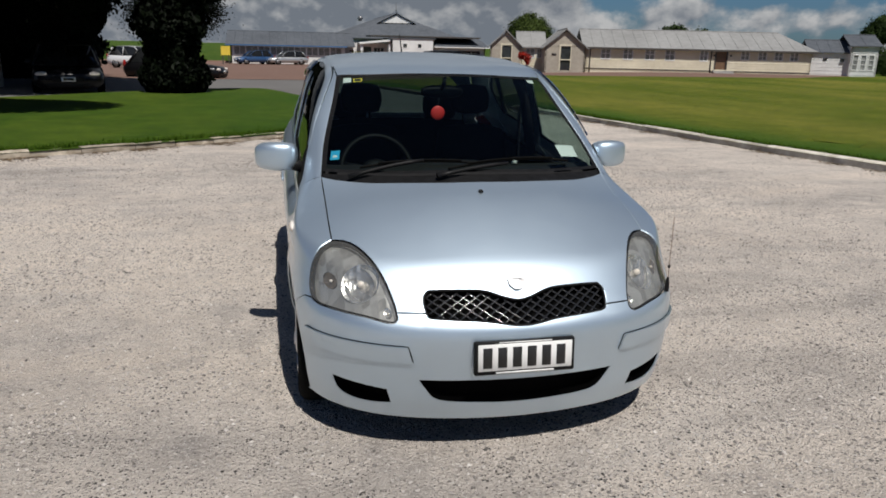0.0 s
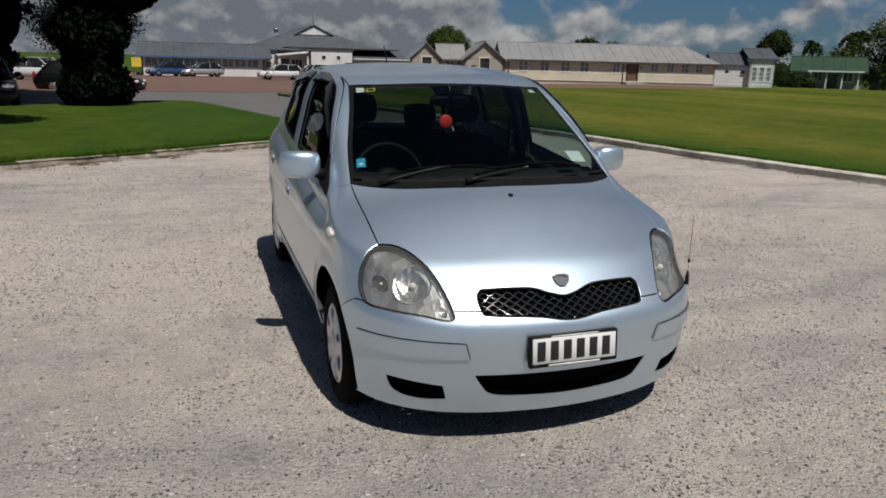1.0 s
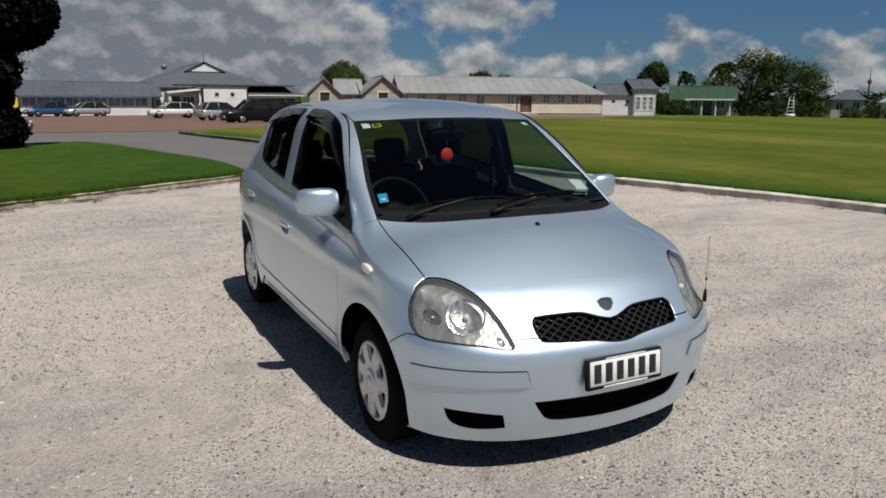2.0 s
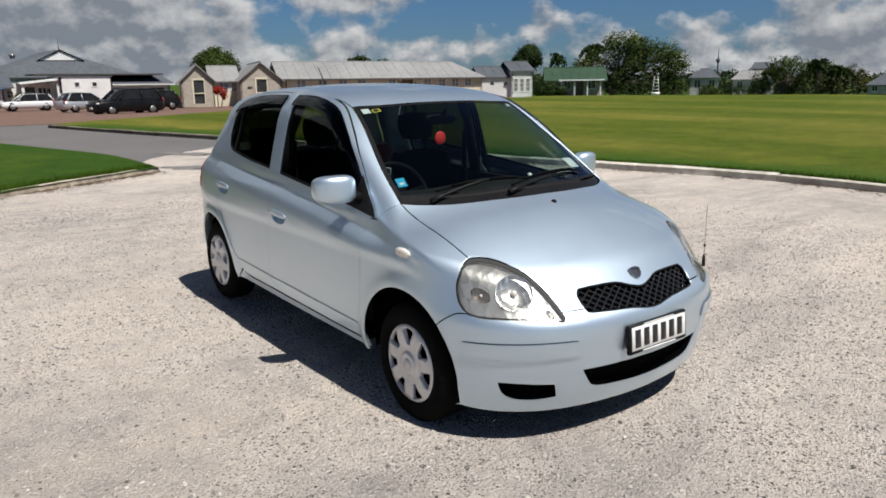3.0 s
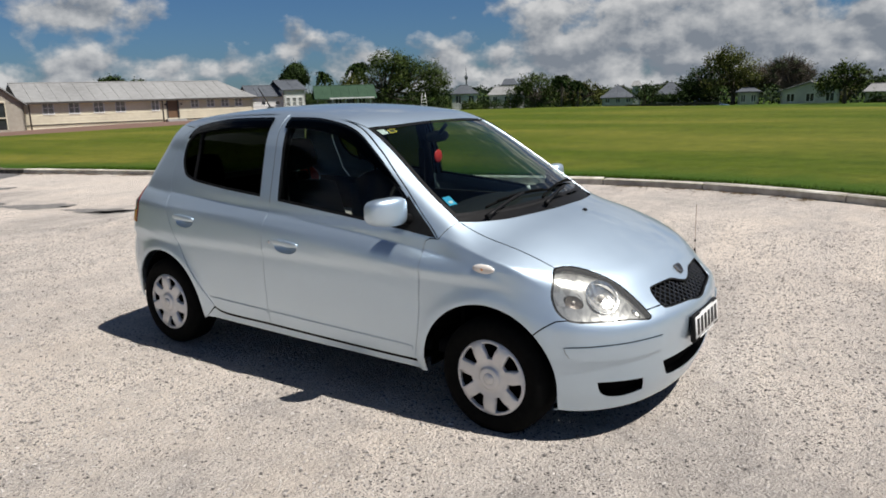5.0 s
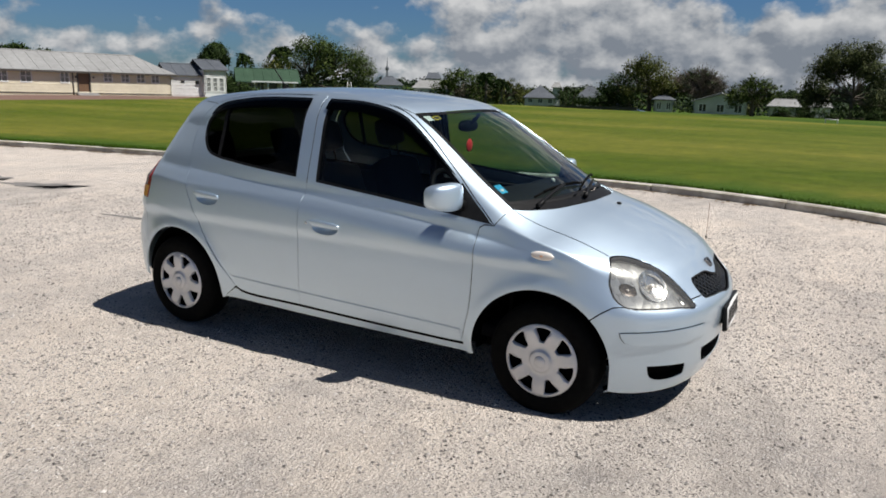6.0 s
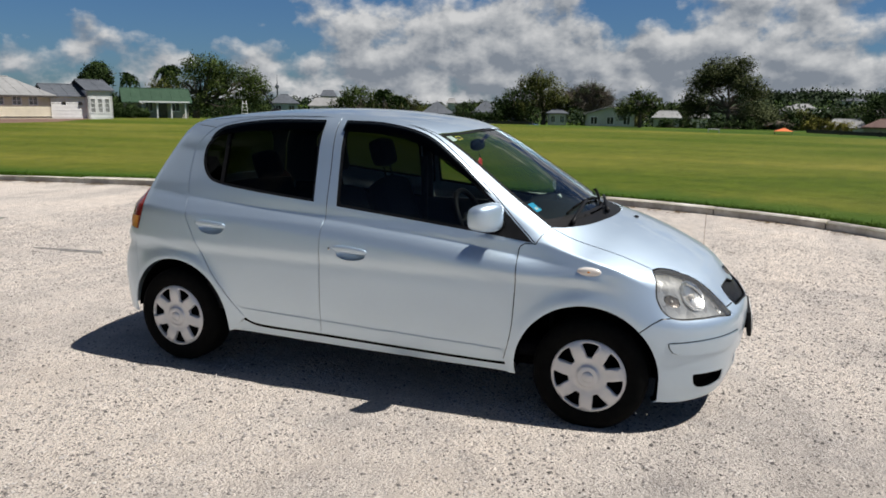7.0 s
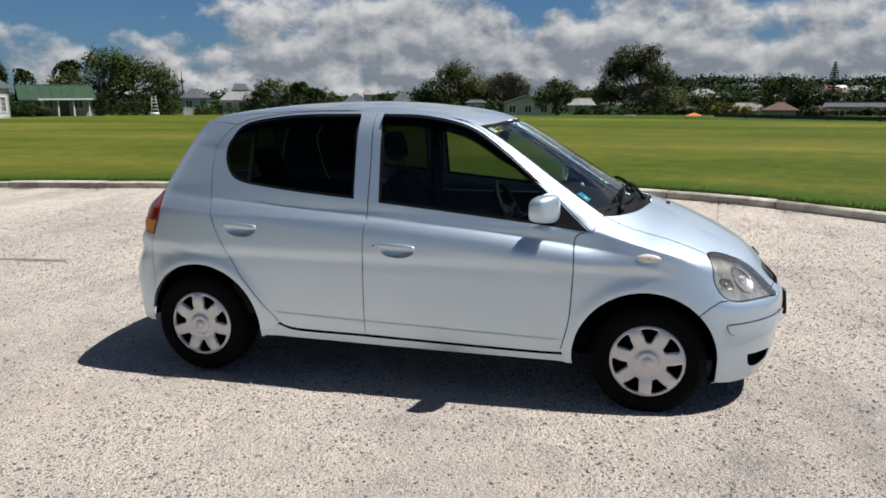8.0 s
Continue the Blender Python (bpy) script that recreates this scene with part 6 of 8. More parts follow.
parked_car("parked_car", "dark car parked beyond the field", wx, wy, land(wx, wy), 10, "car_blue", 4.1, 1.7, 1.42, 0.2)
sx0, sy0 = from_look(-3.9, 80, (-0.83, -4.22))
sign = thing("sign_board", "yellow sign board on posts by the hall", "sign", pose(sx0, sy0, -0.6))
part("board", box(-0.55, 0.35, 0, 0.05, 0.9, 1.8), "yellow_sign", sign, "", False)
for px in (-0.4, 0.2):
    part("post", box(px - 0.05, px + 0.05, 0.05, 0.13, -0.3, 1.8), "trim_dark", sign, "", False)

# ---------------------------------------------------------------- the hatchback: body form
def fair(xs, ys, width=0.04):
    """A smooth curve through given stations."""
    g = np.linspace(xs[0] - 0.5, xs[-1] + 0.5, 1600)
    v = np.interp(g, xs, ys)
    lo, hi = (ys[1] - ys[0]) / (xs[1] - xs[0]), (ys[-1] - ys[-2]) / (xs[-1] - xs[-2])
    v = np.where(g < xs[0], ys[0] + lo * (g - xs[0]), np.where(g > xs[-1], ys[-1] + hi * (g - xs[-1]), v))
    step = g[1] - g[0]
    n = max(1, int(3 * width / step))
    k = np.exp(-0.5 * (np.arange(-n, n + 1) * step / width) ** 2)
    v = np.convolve(np.pad(v, n, mode="reflect", reflect_type="odd"), k / k.sum(), mode="valid")
    return lambda q: np.interp(q, g, v)


def smax(a, b, k):
    h = np.clip(0.5 + 0.5 * (a - b) / k, 0, 1)
    return b * (1 - h) + a * h + k * h * (1 - h)


HOOD = fair([-1.95, -1.76, -1.60, -1.45, -1.28, -1.12, -0.9, 2.0], [0.50, 0.685, 0.775, 0.85, 0.918, 0.955, 0.99, 1.05], 0.07)
NOSE = fair([0.08, 0.14, 0.24, 0.35, 0.46, 0.52, 0.548, 0.572, 0.60, 0.66, 0.72, 0.9], [-1.78, -1.815, -1.855, -1.875, -1.888, -1.884, -1.868, -1.835, -1.812, -1.766, -1.735, -1.64], 0.016)
PLAN = fair([-2.0, -1.5, -1.185, -0.8, 0.0, 0.6, 1.185, 1.4, 1.6, 1.8, 2.0], [0.70, 0.79, 0.814, 0.825, 0.834, 0.835, 0.832, 0.808, 0.755, 0.67, 0.55], 0.1)
SIDE = fair([0.05, 0.20, 0.25, 0.30, 0.45, 0.62, 0.76, 0.9, 1.2], [-0.09, -0.045, -0.03, -0.014, 0.0, 0.003, -0.004, -0.014, -0.03], 0.03)
CREASE = fair([-0.30, -0.10, -0.08, -0.06, -0.045, -0.03, -0.015, 0.0, 0.03, 0.06, 0.09, 0.12, 0.20, 0.35, 0.60], [0.0, 0.0, 0.0012, 0.0056, 0.0115, 0.0200, 0.0315, 0.0465, 0.0472, 0.0483, 0.053, 0.0595, 0.0795, 0.1190, 0.2080], 0.0025)
BELT = fair([-1.9, -1.29, -0.82, -0.41, 0.21, 1.07, 1.30, 1.7], [0.68, 0.745, 0.805, 0.855, 0.905, 0.975, 0.995, 1.02], 0.1)
ROOF = fair([-1.2, -0.42, -0.2, 0.1, 0.4, 0.8, 1.1, 1.3, 1.5], [1.16, 1.388, 1.432, 1.464, 1.474, 1.46, 1.43, 1.395, 1.34], 0.1)
REAR = fair([0.1, 0.3, 0.5, 0.6, 0.68, 0.78, 0.9, 1.1], [1.655, 1.692, 1.708, 1.692, 1.645, 1.617, 1.588, 1.54], 0.025)
ARCHES = ((-1.165, 0.262, 0.335), (1.155, 0.282, 0.338))


def form(P):
    """Below zero inside the body, above outside."""
    u, y, z = np.abs(P[..., 0]), P[..., 1], P[..., 2]
    # one side surface from sill to roof: bulged door, shoulder, upright strip, tumblehome
    belt = BELT(y)
    below = np.minimum(z, belt)
    ahead = np.clip((-1.30 - y) / 0.15, 0, 1)
    # the pressed shoulder fades out along the fender
    fade = np.clip((-0.86 - y) / 0.36, 0, 1)
    fade = fade * fade * (3 - 2 * fade)
    x = PLAN(y) + SIDE(below) * (1 - 0.75 * ahead * (z < 0.45)) - CREASE(z - belt) + fade * CREASE(np.minimum(z - belt, 0.06))
    over = np.maximum(0.0, z - belt)
    pinch = np.clip(over / 0.25, 0, 1)
    x = x - pinch * (0.075 * np.clip((y - 0.4) / 0.9, 0, 2) ** 2 + 0.03 * np.clip((-0.35 - y) / 0.6, 0, 2) ** 2)
    for cy, cz, r in ARCHES:
        d = np.hypot(y - cy, z - cz)
        x = x + 0.012 * np.exp(-((d - r - 0.01) / 0.05) ** 2)
    side = u - x
    top = (z - (HOOD(y) - 0.19 * u ** 2 - 0.04 * u ** 4)) * 0.93
    front = (NOSE(z) + 0.30 * u ** 2 + 0.78 * u ** 6 - y) * 0.75
    rear = (y - (REAR(z) - 0.10 * u ** 2 - 0.50 * u ** 8)) * 0.8
    low = smax(smax(side, top, 0.008), smax(front, rear, 0.02), 0.045)
    # cabin
    s = z - 0.95
    croof = z - (ROOF(y) - 0.085 * u ** 2 - 0.06 * u ** 4)
    glass_y = -1.13 + s / 0.63 + 0.10 * s ** 2 + 0.42 * u ** 2 + 0.08 * u ** 4
    cscreen = (glass_y - y) * 0.53
    chatch = (y - (1.615 - 0.62 * s - 0.16 * s ** 2 - 0.34 * u ** 2)) * 0.85
    cab = smax(smax(side, croof, 0.13), smax(cscreen, chatch, 0.02), 0.06)
    cab = smax(cab, 0.72 - z, 0.03)
    return -smax(-low, -cab, 0.05)


def slope(P):
    e = 0.004
    g = np.stack([form(P + np.array(d)) - form(P - np.array(d)) for d in ((e, 0, 0), (0, e, 0), (0, 0, e))], -1)
    return g / np.maximum(1e-9, np.linalg.norm(g, axis=-1, keepdims=True))


def meet(O, D, reach=2.4, steps=140):
    """Where rays from outside first meet the body."""
    t = np.linspace(0, reach, steps)
    F = form(O[:, None, :] + t[None, :, None] * D[:, None, :])
    inside = F < 0
    k = np.where(inside.any(1), inside.argmax(1), F.argmin(1))
    lo, hi = t[np.maximum(k - 1, 0)], t[k]
    for _ in range(26):
        mid = (lo + hi) / 2
        fin = form(O + mid[:, None] * D) < 0
        lo, hi = np.where(fin, lo, mid), np.where(fin, mid, hi)
    return O + hi[:, None] * D


class Flat:
    """Looks at the body along one direction."""

    def __init__(self, d):
        self.d = np.array(d, float) / np.linalg.norm(d)
        up = np.array((0, 0, 1.0)) if abs(self.d[2]) < 0.9 else np.array((0, 1.0, 0))
        self.a = np.cross(self.d, up)
        self.a /= np.linalg.norm(self.a)
        self.b = np.cross(self.a, self.d)

    def to2(self, P):
        return np.stack([P @ self.a, P @ self.b], -1)

    def rays(self, Q, back=1.6):
        O = Q[:, :1] * self.a + Q[:, 1:] * self.b
        mid = np.array((0.0, 0.0, 0.7)) if abs(self.d[1]) < 0.9 else np.array((0.0, -1.0 if self.d[1] > 0 else 1.0, 0.7))
        O = O + ((mid @ self.d) - back) * self.d
        return O, np.repeat(self.d[None], len(Q), 0)


class Round:
    """Looks at the body from all round an upright axis."""

    def __init__(self, y0, r0=0.75, sign=-1):
        self.y0, self.r0, self.s = y0, r0, sign

    def to2(self, P):
        return np.stack([np.arctan2(P[:, 0], self.s * (P[:, 1] - self.y0)) * self.r0, P[:, 2]], -1)

    def rays(self, Q):
        th = Q[:, 0] / self.r0
        D = np.stack([-np.sin(th), -self.s * np.cos(th), 0 * th], -1)
        return np.array((0, self.y0, 0)) - 1.3 * D + np.stack([0 * th, 0 * th, Q[:, 1]], -1), D


SIDEWAYS, FRONTAL, TOPDOWN = Flat((1, 0, 0)), Flat((0, 1, 0)), Flat((0, 0, -1))
SLANT, HOODWISE, WRAP, WRAP_REAR = Flat((0.75, 0, -0.66)), Flat((0, 0.75, -0.66)), Round(-1.15), Round(1.1, 0.75, 1)


def smooth_line(points, step=0.02):
    P = np.array(points, float)
    if len(P) == 2:
        n = max(2, int(np.linalg.norm(P[1] - P[0]) / step))
        return P[0] + np.linspace(0, 1, n + 1)[:, None] * (P[1] - P[0])
    out = []
    for i in range(len(P) - 1):
        p0, p1, p2, p3 = (P[max(0, min(len(P) - 1, j))] for j in (i - 1, i, i + 1, i + 2))
        n = max(2, int(np.linalg.norm(p2 - p1) / step))
        t = (np.arange(n) / n)[:, None]
        out.append(0.5 * (2 * p1 + (p2 - p0) * t + (2 * p0 - 5 * p1 + 4 * p2 - p3) * t ** 2 + (3 * p1 - p0 - 3 * p2 + p3) * t ** 3))
    return np.vstack(out + [P[-1:]])


def on_side(points, step=0.02):
    """(y, z) points seen from the right, laid on the body."""
    q = smooth_line(points, step)
    O = np.stack([np.full(len(q), -1.3), q[:, 0], q[:, 1]], -1)
    return meet(O, np.repeat([[1.0, 0, 0]], len(q), 0), 1.3)


def on_front(points, step=0.02):
    """(x, z) points seen from the front."""
    q = smooth_line(points, step)
    O = np.stack([q[:, 0], np.full(len(q), -2.2), q[:, 1]], -1)
    return meet(O, np.repeat([[0, 1.0, 0]], len(q), 0), 1.6)


def on_top(points, step=0.02):
    """(x, y) points seen from above."""
    q = smooth_line(points, step)
    O = np.stack([q[:, 0], q[:, 1], np.full(len(q), 1.8)], -1)
    return meet(O, np.repeat([[0, 0, -1.0]], len(q), 0), 1.6)


def on_wrap(points, proj, step=0.02):
    """(x, y, z) points near the body, drawn on it from all round."""
    q = proj.to2(smooth_line(points, step))
    return meet(*proj.rays(q), 1.3)


def mirrored(P):
    return P[::-1] * np.array((-1, 1, 1))


def loop_of(*runs):
    out = []
    for r in runs:
        for p in r:
            if not out or np.linalg.norm(p - out[-1]) > 0.004:
                out.append(p)
    while np.linalg.norm(out[0] - out[-1]) < 0.004:
        out.pop()
    return np.array(out)


def inside_of(Q, poly):
    x, y = Q[:, 0:1], Q[:, 1:2]
    x0, y0 = poly[:, 0], poly[:, 1]
    x1, y1 = np.roll(x0, -1), np.roll(y0, -1)
    cross = ((y0 > y) != (y1 > y)) & (x < (x1 - x0) * (y - y0) / np.where(y1 == y0, 1e-12, y1 - y0) + x0)
    return cross.sum(1) % 2 == 1


def inset(Q, by):
    area = 0.5 * np.sum(Q[:, 0] * np.roll(Q[:, 1], -1) - np.roll(Q[:, 0], -1) * Q[:, 1])
    e = np.roll(Q, -1, 0) - np.roll(Q, 1, 0)
    n = np.stack([-e[:, 1], e[:, 0]], -1) / np.maximum(1e-9, np.linalg.norm(e, axis=1, keepdims=True))
    return Q + n * by * np.sign(area)


def skin(outline, proj, gap=0.0027, holes=(), step=0.03, off=0.0, flange=0.007, hole_gap=0.0, rows=None):
    """One panel of the body: a grid inside an outline, laid on the form, with its edge turned in. Gives verts, normals, faces."""
    from mathutils.geometry import delaunay_2d_cdt
    rings = [inset(proj.to2(outline), gap)] + [inset(proj.to2(h), -hole_gap) for h in holes]
    lo, hi = rings[0].min(0), rings[0].max(0)
    gx, gy = np.meshgrid(np.arange(lo[0] + step / 2, hi[0], step), np.arange(lo[1] + step / 2, hi[1], step))
    G = np.stack([gx.ravel(), gy.ravel()], -1)
    if rows is not None:
        # rows of the grid follow a pressed line of the body
        lift = np.concatenate([np.arange(-0.70, -0.12, step), rows, np.arange(0.10, 0.6, step)])
        ys = np.arange(lo[0] + step / 2, hi[0], step)
        G = np.vstack([np.stack([ys, BELT(-ys) + h], -1) for h in lift])
    keep = inside_of(G, rings[0])
    for h in rings[1:]:
        keep &= ~inside_of(G, h)
    edge = np.vstack(rings)
    G = G[keep]
    if len(G):
        G = G[np.array([np.min(np.sum((edge - g) ** 2, 1)) for g in G]) > ((0.45 if rows is None else 0.3) * step) ** 2]
    pts, segs = [], []
    for r in rings:
        n0 = len(pts)
        pts += [Vector(p) for p in r]
        segs += [(n0 + i, n0 + (i + 1) % len(r)) for i in range(len(r))]
    pts += [Vector(p) for p in G]
    vs, es, fs, *_ = delaunay_2d_cdt(pts, segs, [], 0, 1e-6)
    Q = np.array([tuple(v) for v in vs])
    T = np.array([f for f in fs if len(f) == 3])
    C = Q[T].mean(1)
    ok = inside_of(C, rings[0])
    for h in rings[1:]:
        ok &= ~inside_of(C, h)
    T = T[ok]
    P = meet(*proj.rays(Q))
    N = slope(P)
    P = P + off * N
    # faces look outwards
    fn = np.cross(P[T[:, 1]] - P[T[:, 0]], P[T[:, 2]] - P[T[:, 0]])
    turn = np.sum(fn * N[T].mean(1), 1) < 0
    T[turn] = T[turn][:, ::-1]
    V, NN, F = [*P], [*N], [tuple(t) for t in T]
    if flange:
        count = {}
        for t in F:
            for a, b in ((t[0], t[1]), (t[1], t[2]), (t[2], t[0])):
                count[(a, b)] = 1
        rim = [(a, b) for a, b in count if (b, a) not in count]
        low = {}
        for a, b in rim:
            for i in (a, b):
                if i not in low:
                    low[i] = len(V)
                    V.append(P[i] - flange * N[i])
                    NN.append(N[i])
        F += [(b, a, low[a], low[b]) for a, b in rim]
    return np.array(V), np.array(NN), F


def panel(name, mat_name, parent, made, label="", mirror=False):
    V, N, F = made
    if mirror:
        V, N, F = V * np.array((-1, 1, 1)), N * np.array((-1, 1, 1)), [f[::-1] for f in F]
    me = bpy.data.meshes.new(name)
    me.from_pydata(V.tolist(), [], [tuple(int(i) for i in f) for f in F])
    me.shade_smooth()
    me.normals_split_custom_set_from_vertices(N.tolist())
    me.materials.append(M[mat_name])
    ob = new(name, me)
    ob.parent = parent
    return tagged(ob, label)


def both(name, mat_name, parent, made, label=""):
    return panel(name, mat_name, parent, made, label), panel(name, mat_name, parent, made, label, True)


# ---------------------------------------------------------------- the hatchback: lines that the panels share
def arch_line(which, a0, a1):
    cy, cz, r = ARCHES[which]
    return on_side([(cy + r * math.cos(radians(a)), cz + r * math.sin(radians(a))) for a in np.linspace(a0, a1, 14)])


DOOR_FRONT = on_side([(-0.905, 0.862), (-0.83, 0.845), (-0.825, 0.69), (-0.812, 0.46), (-0.775, 0.29)])
DOOR_BOTTOM = on_side([(-0.775, 0.29), (-0.70, 0.27), (0.225, 0.292)])
DOOR_BOTTOM_REAR = on_side([(0.225, 0.292), (0.60, 0.298), (0.70, 0.325)])
PILLAR_B = on_side([(0.225, 0.292), (0.222, 0.7), (0.21, 0.98), (0.205, 1.2), (0.212, 1.425)])
DOOR_REAR = on_side([(0.70, 0.325), (0.81, 0.45), (0.935, 0.62), (1.045, 0.83), (1.085, 0.98), (1.10, 1.15), (1.085, 1.25), (0.99, 1.355)])
DOOR_TOP_REAR = on_side([(0.99, 1.355), (0.85, 1.395), (0.60, 1.42), (0.212, 1.425)])
DOOR_TOP = on_side([(0.212, 1.425), (-0.04, 1.412), (-0.27, 1.365), (-0.47, 1.245), (-0.66, 1.09), (-0.80, 0.955), (-0.905, 0.862)])
GLASS_FRONT = loop_of(on_side([(0.155, 0.975), (-0.35, 0.925), (-0.865, 0.872)]), on_side([(-0.865, 0.872), (-0.78, 0.958), (-0.65, 1.075), (-0.475, 1.215), (-0.28, 1.335), (-0.06, 1.385), (0.165, 1.395)]), on_side([(0.165, 1.395), (0.155, 0.975)]))
GLASS_REAR = loop_of(on_side([(0.285, 0.99), (0.60, 1.018), (0.86, 1.048)]), on_side([(0.86, 1.048), (0.965, 1.08), (1.025, 1.165), (1.02, 1.262), (0.93, 1.345)]), on_side([(0.93, 1.345), (0.75, 1.378), (0.55, 1.393), (0.285, 1.396)]), on_side([(0.285, 1.396), (0.285, 0.99)]))
SCREEN_SIDE = on_top([(-0.668, -0.925), (-0.643, -0.75), (-0.582, -0.50), (-0.55, -0.325)])
SCREEN_TOP = on_top([(-0.55, -0.325), (-0.35, -0.39), (0.0, -0.42), (0.35, -0.39), (0.55, -0.325)])
SCREEN_BASE = on_top([(-0.668, -0.925), (-0.54, -0.995), (-0.30, -1.085), (0.0, -1.115), (0.30, -1.085), (0.54, -0.995), (0.668, -0.925)])
COWL_FRONT = on_top([(-0.672, -0.955), (-0.58, -1.03), (-0.43, -1.115), (-0.20, -1.18), (0.0, -1.195), (0.20, -1.18), (0.43, -1.115), (0.58, -1.03), (0.672, -0.955)])
ROOF_SIDE = on_top([(-0.55, -0.325), (-0.565, -0.1), (-0.575, 0.3), (-0.57, 0.8), (-0.535, 1.22)])
ROOF_BACK = on_top([(-0.535, 1.22), (-0.3, 1.27), (0.0, 1.285), (0.3, 1.27), (0.535, 1.22)])
LAMP_TOP = on_front([(-0.660, 0.764), (-0.655, 0.764)])[0]
HOOD_SIDE = on_top([(-0.672, -0.955), (-0.667, -1.12), (-0.666, -1.27), (-0.664, 0.5 * (LAMP_TOP[1] - 1.27)), (LAMP_TOP[0], LAMP_TOP[1])])
LAMP_INNER = on_front([(-0.660, 0.764), (-0.615, 0.766), (-0.568, 0.754), (-0.522, 0.722), (-0.487, 0.672), (-0.460, 0.605), (-0.452, 0.572)])
LAMP_LOW = on_front([(-0.452, 0.572), (-0.452, 0.552), (-0.470, 0.541), (-0.505, 0.543), (-0.56, 0.551), (-0.66, 0.555), (-0.725, 0.557), (-0.750, 0.567)])
LAMP_OUT = on_front([(-0.750, 0.567), (-0.757, 0.605), (-0.742, 0.682), (-0.706, 0.740), (-0.660, 0.764)])
GRILLE_TOP = on_front([(-0.332, 0.641), (-0.245, 0.644), (-0.13, 0.641), (-0.06, 0.622), (0.0, 0.611), (0.06, 0.622), (0.13, 0.641), (0.245, 0.644), (0.332, 0.641)])
GRILLE_END = on_front([(-0.349, 0.574), (-0.354, 0.60), (-0.350, 0.626), (-0.332, 0.641)], 0.008)
GRILLE_LOW = on_front([(-0.349, 0.574), (-0.342, 0.564), (-0.322, 0.559), (-0.14, 0.550), (-0.05, 0.538), (0.0, 0.535), (0.05, 0.538), (0.14, 0.550), (0.322, 0.559), (0.342, 0.564), (0.349, 0.574)], 0.012)
LIP = on_front([(-0.452, 0.572), (-0.41, 0.573), (-0.349, 0.574)])
BUMPER_SEAM = on_side([(-1.405, 0.498), (-1.45, 0.535), (-1.495, 0.563)])


# ---------------------------------------------------------------- the hatchback: panels
car = thing("hatchback_car", "pale ice-blue metallic five-door hatchback parked on gravel", "car")
body = part("body_shell", box(-0.62, 0.62, -1.42, 1.5, 0.20, 0.30, 0.03), "void", car, "dark underbody")
part("undertray", box(-0.46, 0.46, -1.70, -1.40, 0.165, 0.20, 0.01), "void", car, "black splash guard")
part("floor_pan", box(-0.745, 0.745, -0.74, 0.74, 0.225, 0.275, 0.01), "void", car, "dark floor pan")
part("rear_tray", box(-0.60, 0.60, 1.45, 1.60, 0.28, 0.32, 0.01), "void", car, "dark rear underbody")
FENDER_BASE = meet(*SLANT.rays(SLANT.to2(smooth_line([DOOR_FRONT[0], HOOD_SIDE[0]]))))
BELT_ROWS = np.array([-0.10, -0.08, -0.065, -0.05, -0.04, -0.03, -0.02, -0.012, -0.006, -0.002, 0.002, 0.006, 0.02, 0.04, 0.06, 0.08])
fender = skin(loop_of(arch_line(0, 135.5, -8), on_side([(-0.80, 0.212), (-0.785, 0.25), (-0.775, 0.29)]), DOOR_FRONT[::-1], FENDER_BASE, HOOD_SIDE, LAMP_OUT[::-1], BUMPER_SEAM[::-1]), SLANT, step=0.011, flange=0.006)
both("front_fender", "paint", car, fender)
HANDLES = ((0.045, 0.755), (0.90, 0.828))


def oval(y, z, a, b):
    return on_side([(y + a * math.cos(t) , z + b * math.sin(t)) for t in np.linspace(0, 2 * math.pi, 25)], 0.012)[:-1]


front_door = skin(loop_of(DOOR_FRONT, DOOR_BOTTOM, PILLAR_B, DOOR_TOP), SIDEWAYS, holes=[GLASS_FRONT, oval(0.037, 0.746, 0.084, 0.036)], step=0.02, rows=BELT_ROWS)
doors_f = both("front_door", "paint", car, front_door)
rear_door = skin(loop_of(DOOR_BOTTOM_REAR, DOOR_REAR, DOOR_TOP_REAR, PILLAR_B[::-1]), SIDEWAYS, holes=[GLASS_REAR, oval(0.892, 0.819, 0.084, 0.036)], step=0.02, rows=BELT_ROWS)
doors_r = both("rear_door", "paint", car, rear_door)
SILL_TOP = on_side([(-0.775, 0.272), (-0.70, 0.252), (0.225, 0.273), (0.60, 0.279), (0.70, 0.305), (0.715, 0.311)])
sill = skin(loop_of(on_side([(-0.80, 0.212), (-0.785, 0.25), (-0.775, 0.272)]), SILL_TOP, on_side([(0.715, 0.311), (0.807, 0.237)]), on_side([(0.807, 0.237), (0.0, 0.222), (-0.80, 0.212)])), SIDEWAYS, gap=0.002, off=-0.011, flange=0.02)
both("sill", "paint", car, sill)
# a black strip laid over the door-bottom gap in place of its shade
gap_line = loop_of(SILL_TOP, on_side([(0.715, 0.311), (0.70, 0.325)]), DOOR_BOTTOM_REAR[::-1], DOOR_BOTTOM[::-1], on_side([(-0.775, 0.29), (-0.775, 0.272)]))
both("sill_gap", "void", car, skin(gap_line, SIDEWAYS, gap=0.0, step=0.05, off=-0.0075, flange=0), "black strip standing for shade under the doors")
RAIL_BACK = meet(*SLANT.rays(SLANT.to2(smooth_line([ROOF_SIDE[-1], DOOR_TOP_REAR[0]]))))
rail = skin(loop_of(SCREEN_SIDE, ROOF_SIDE, RAIL_BACK, DOOR_TOP_REAR, DOOR_TOP, FENDER_BASE, np.vstack([HOOD_SIDE[:1], SCREEN_SIDE[:1]])), SLANT, step=0.02, flange=0.003)
both("roof_rail", "paint", car, rail)
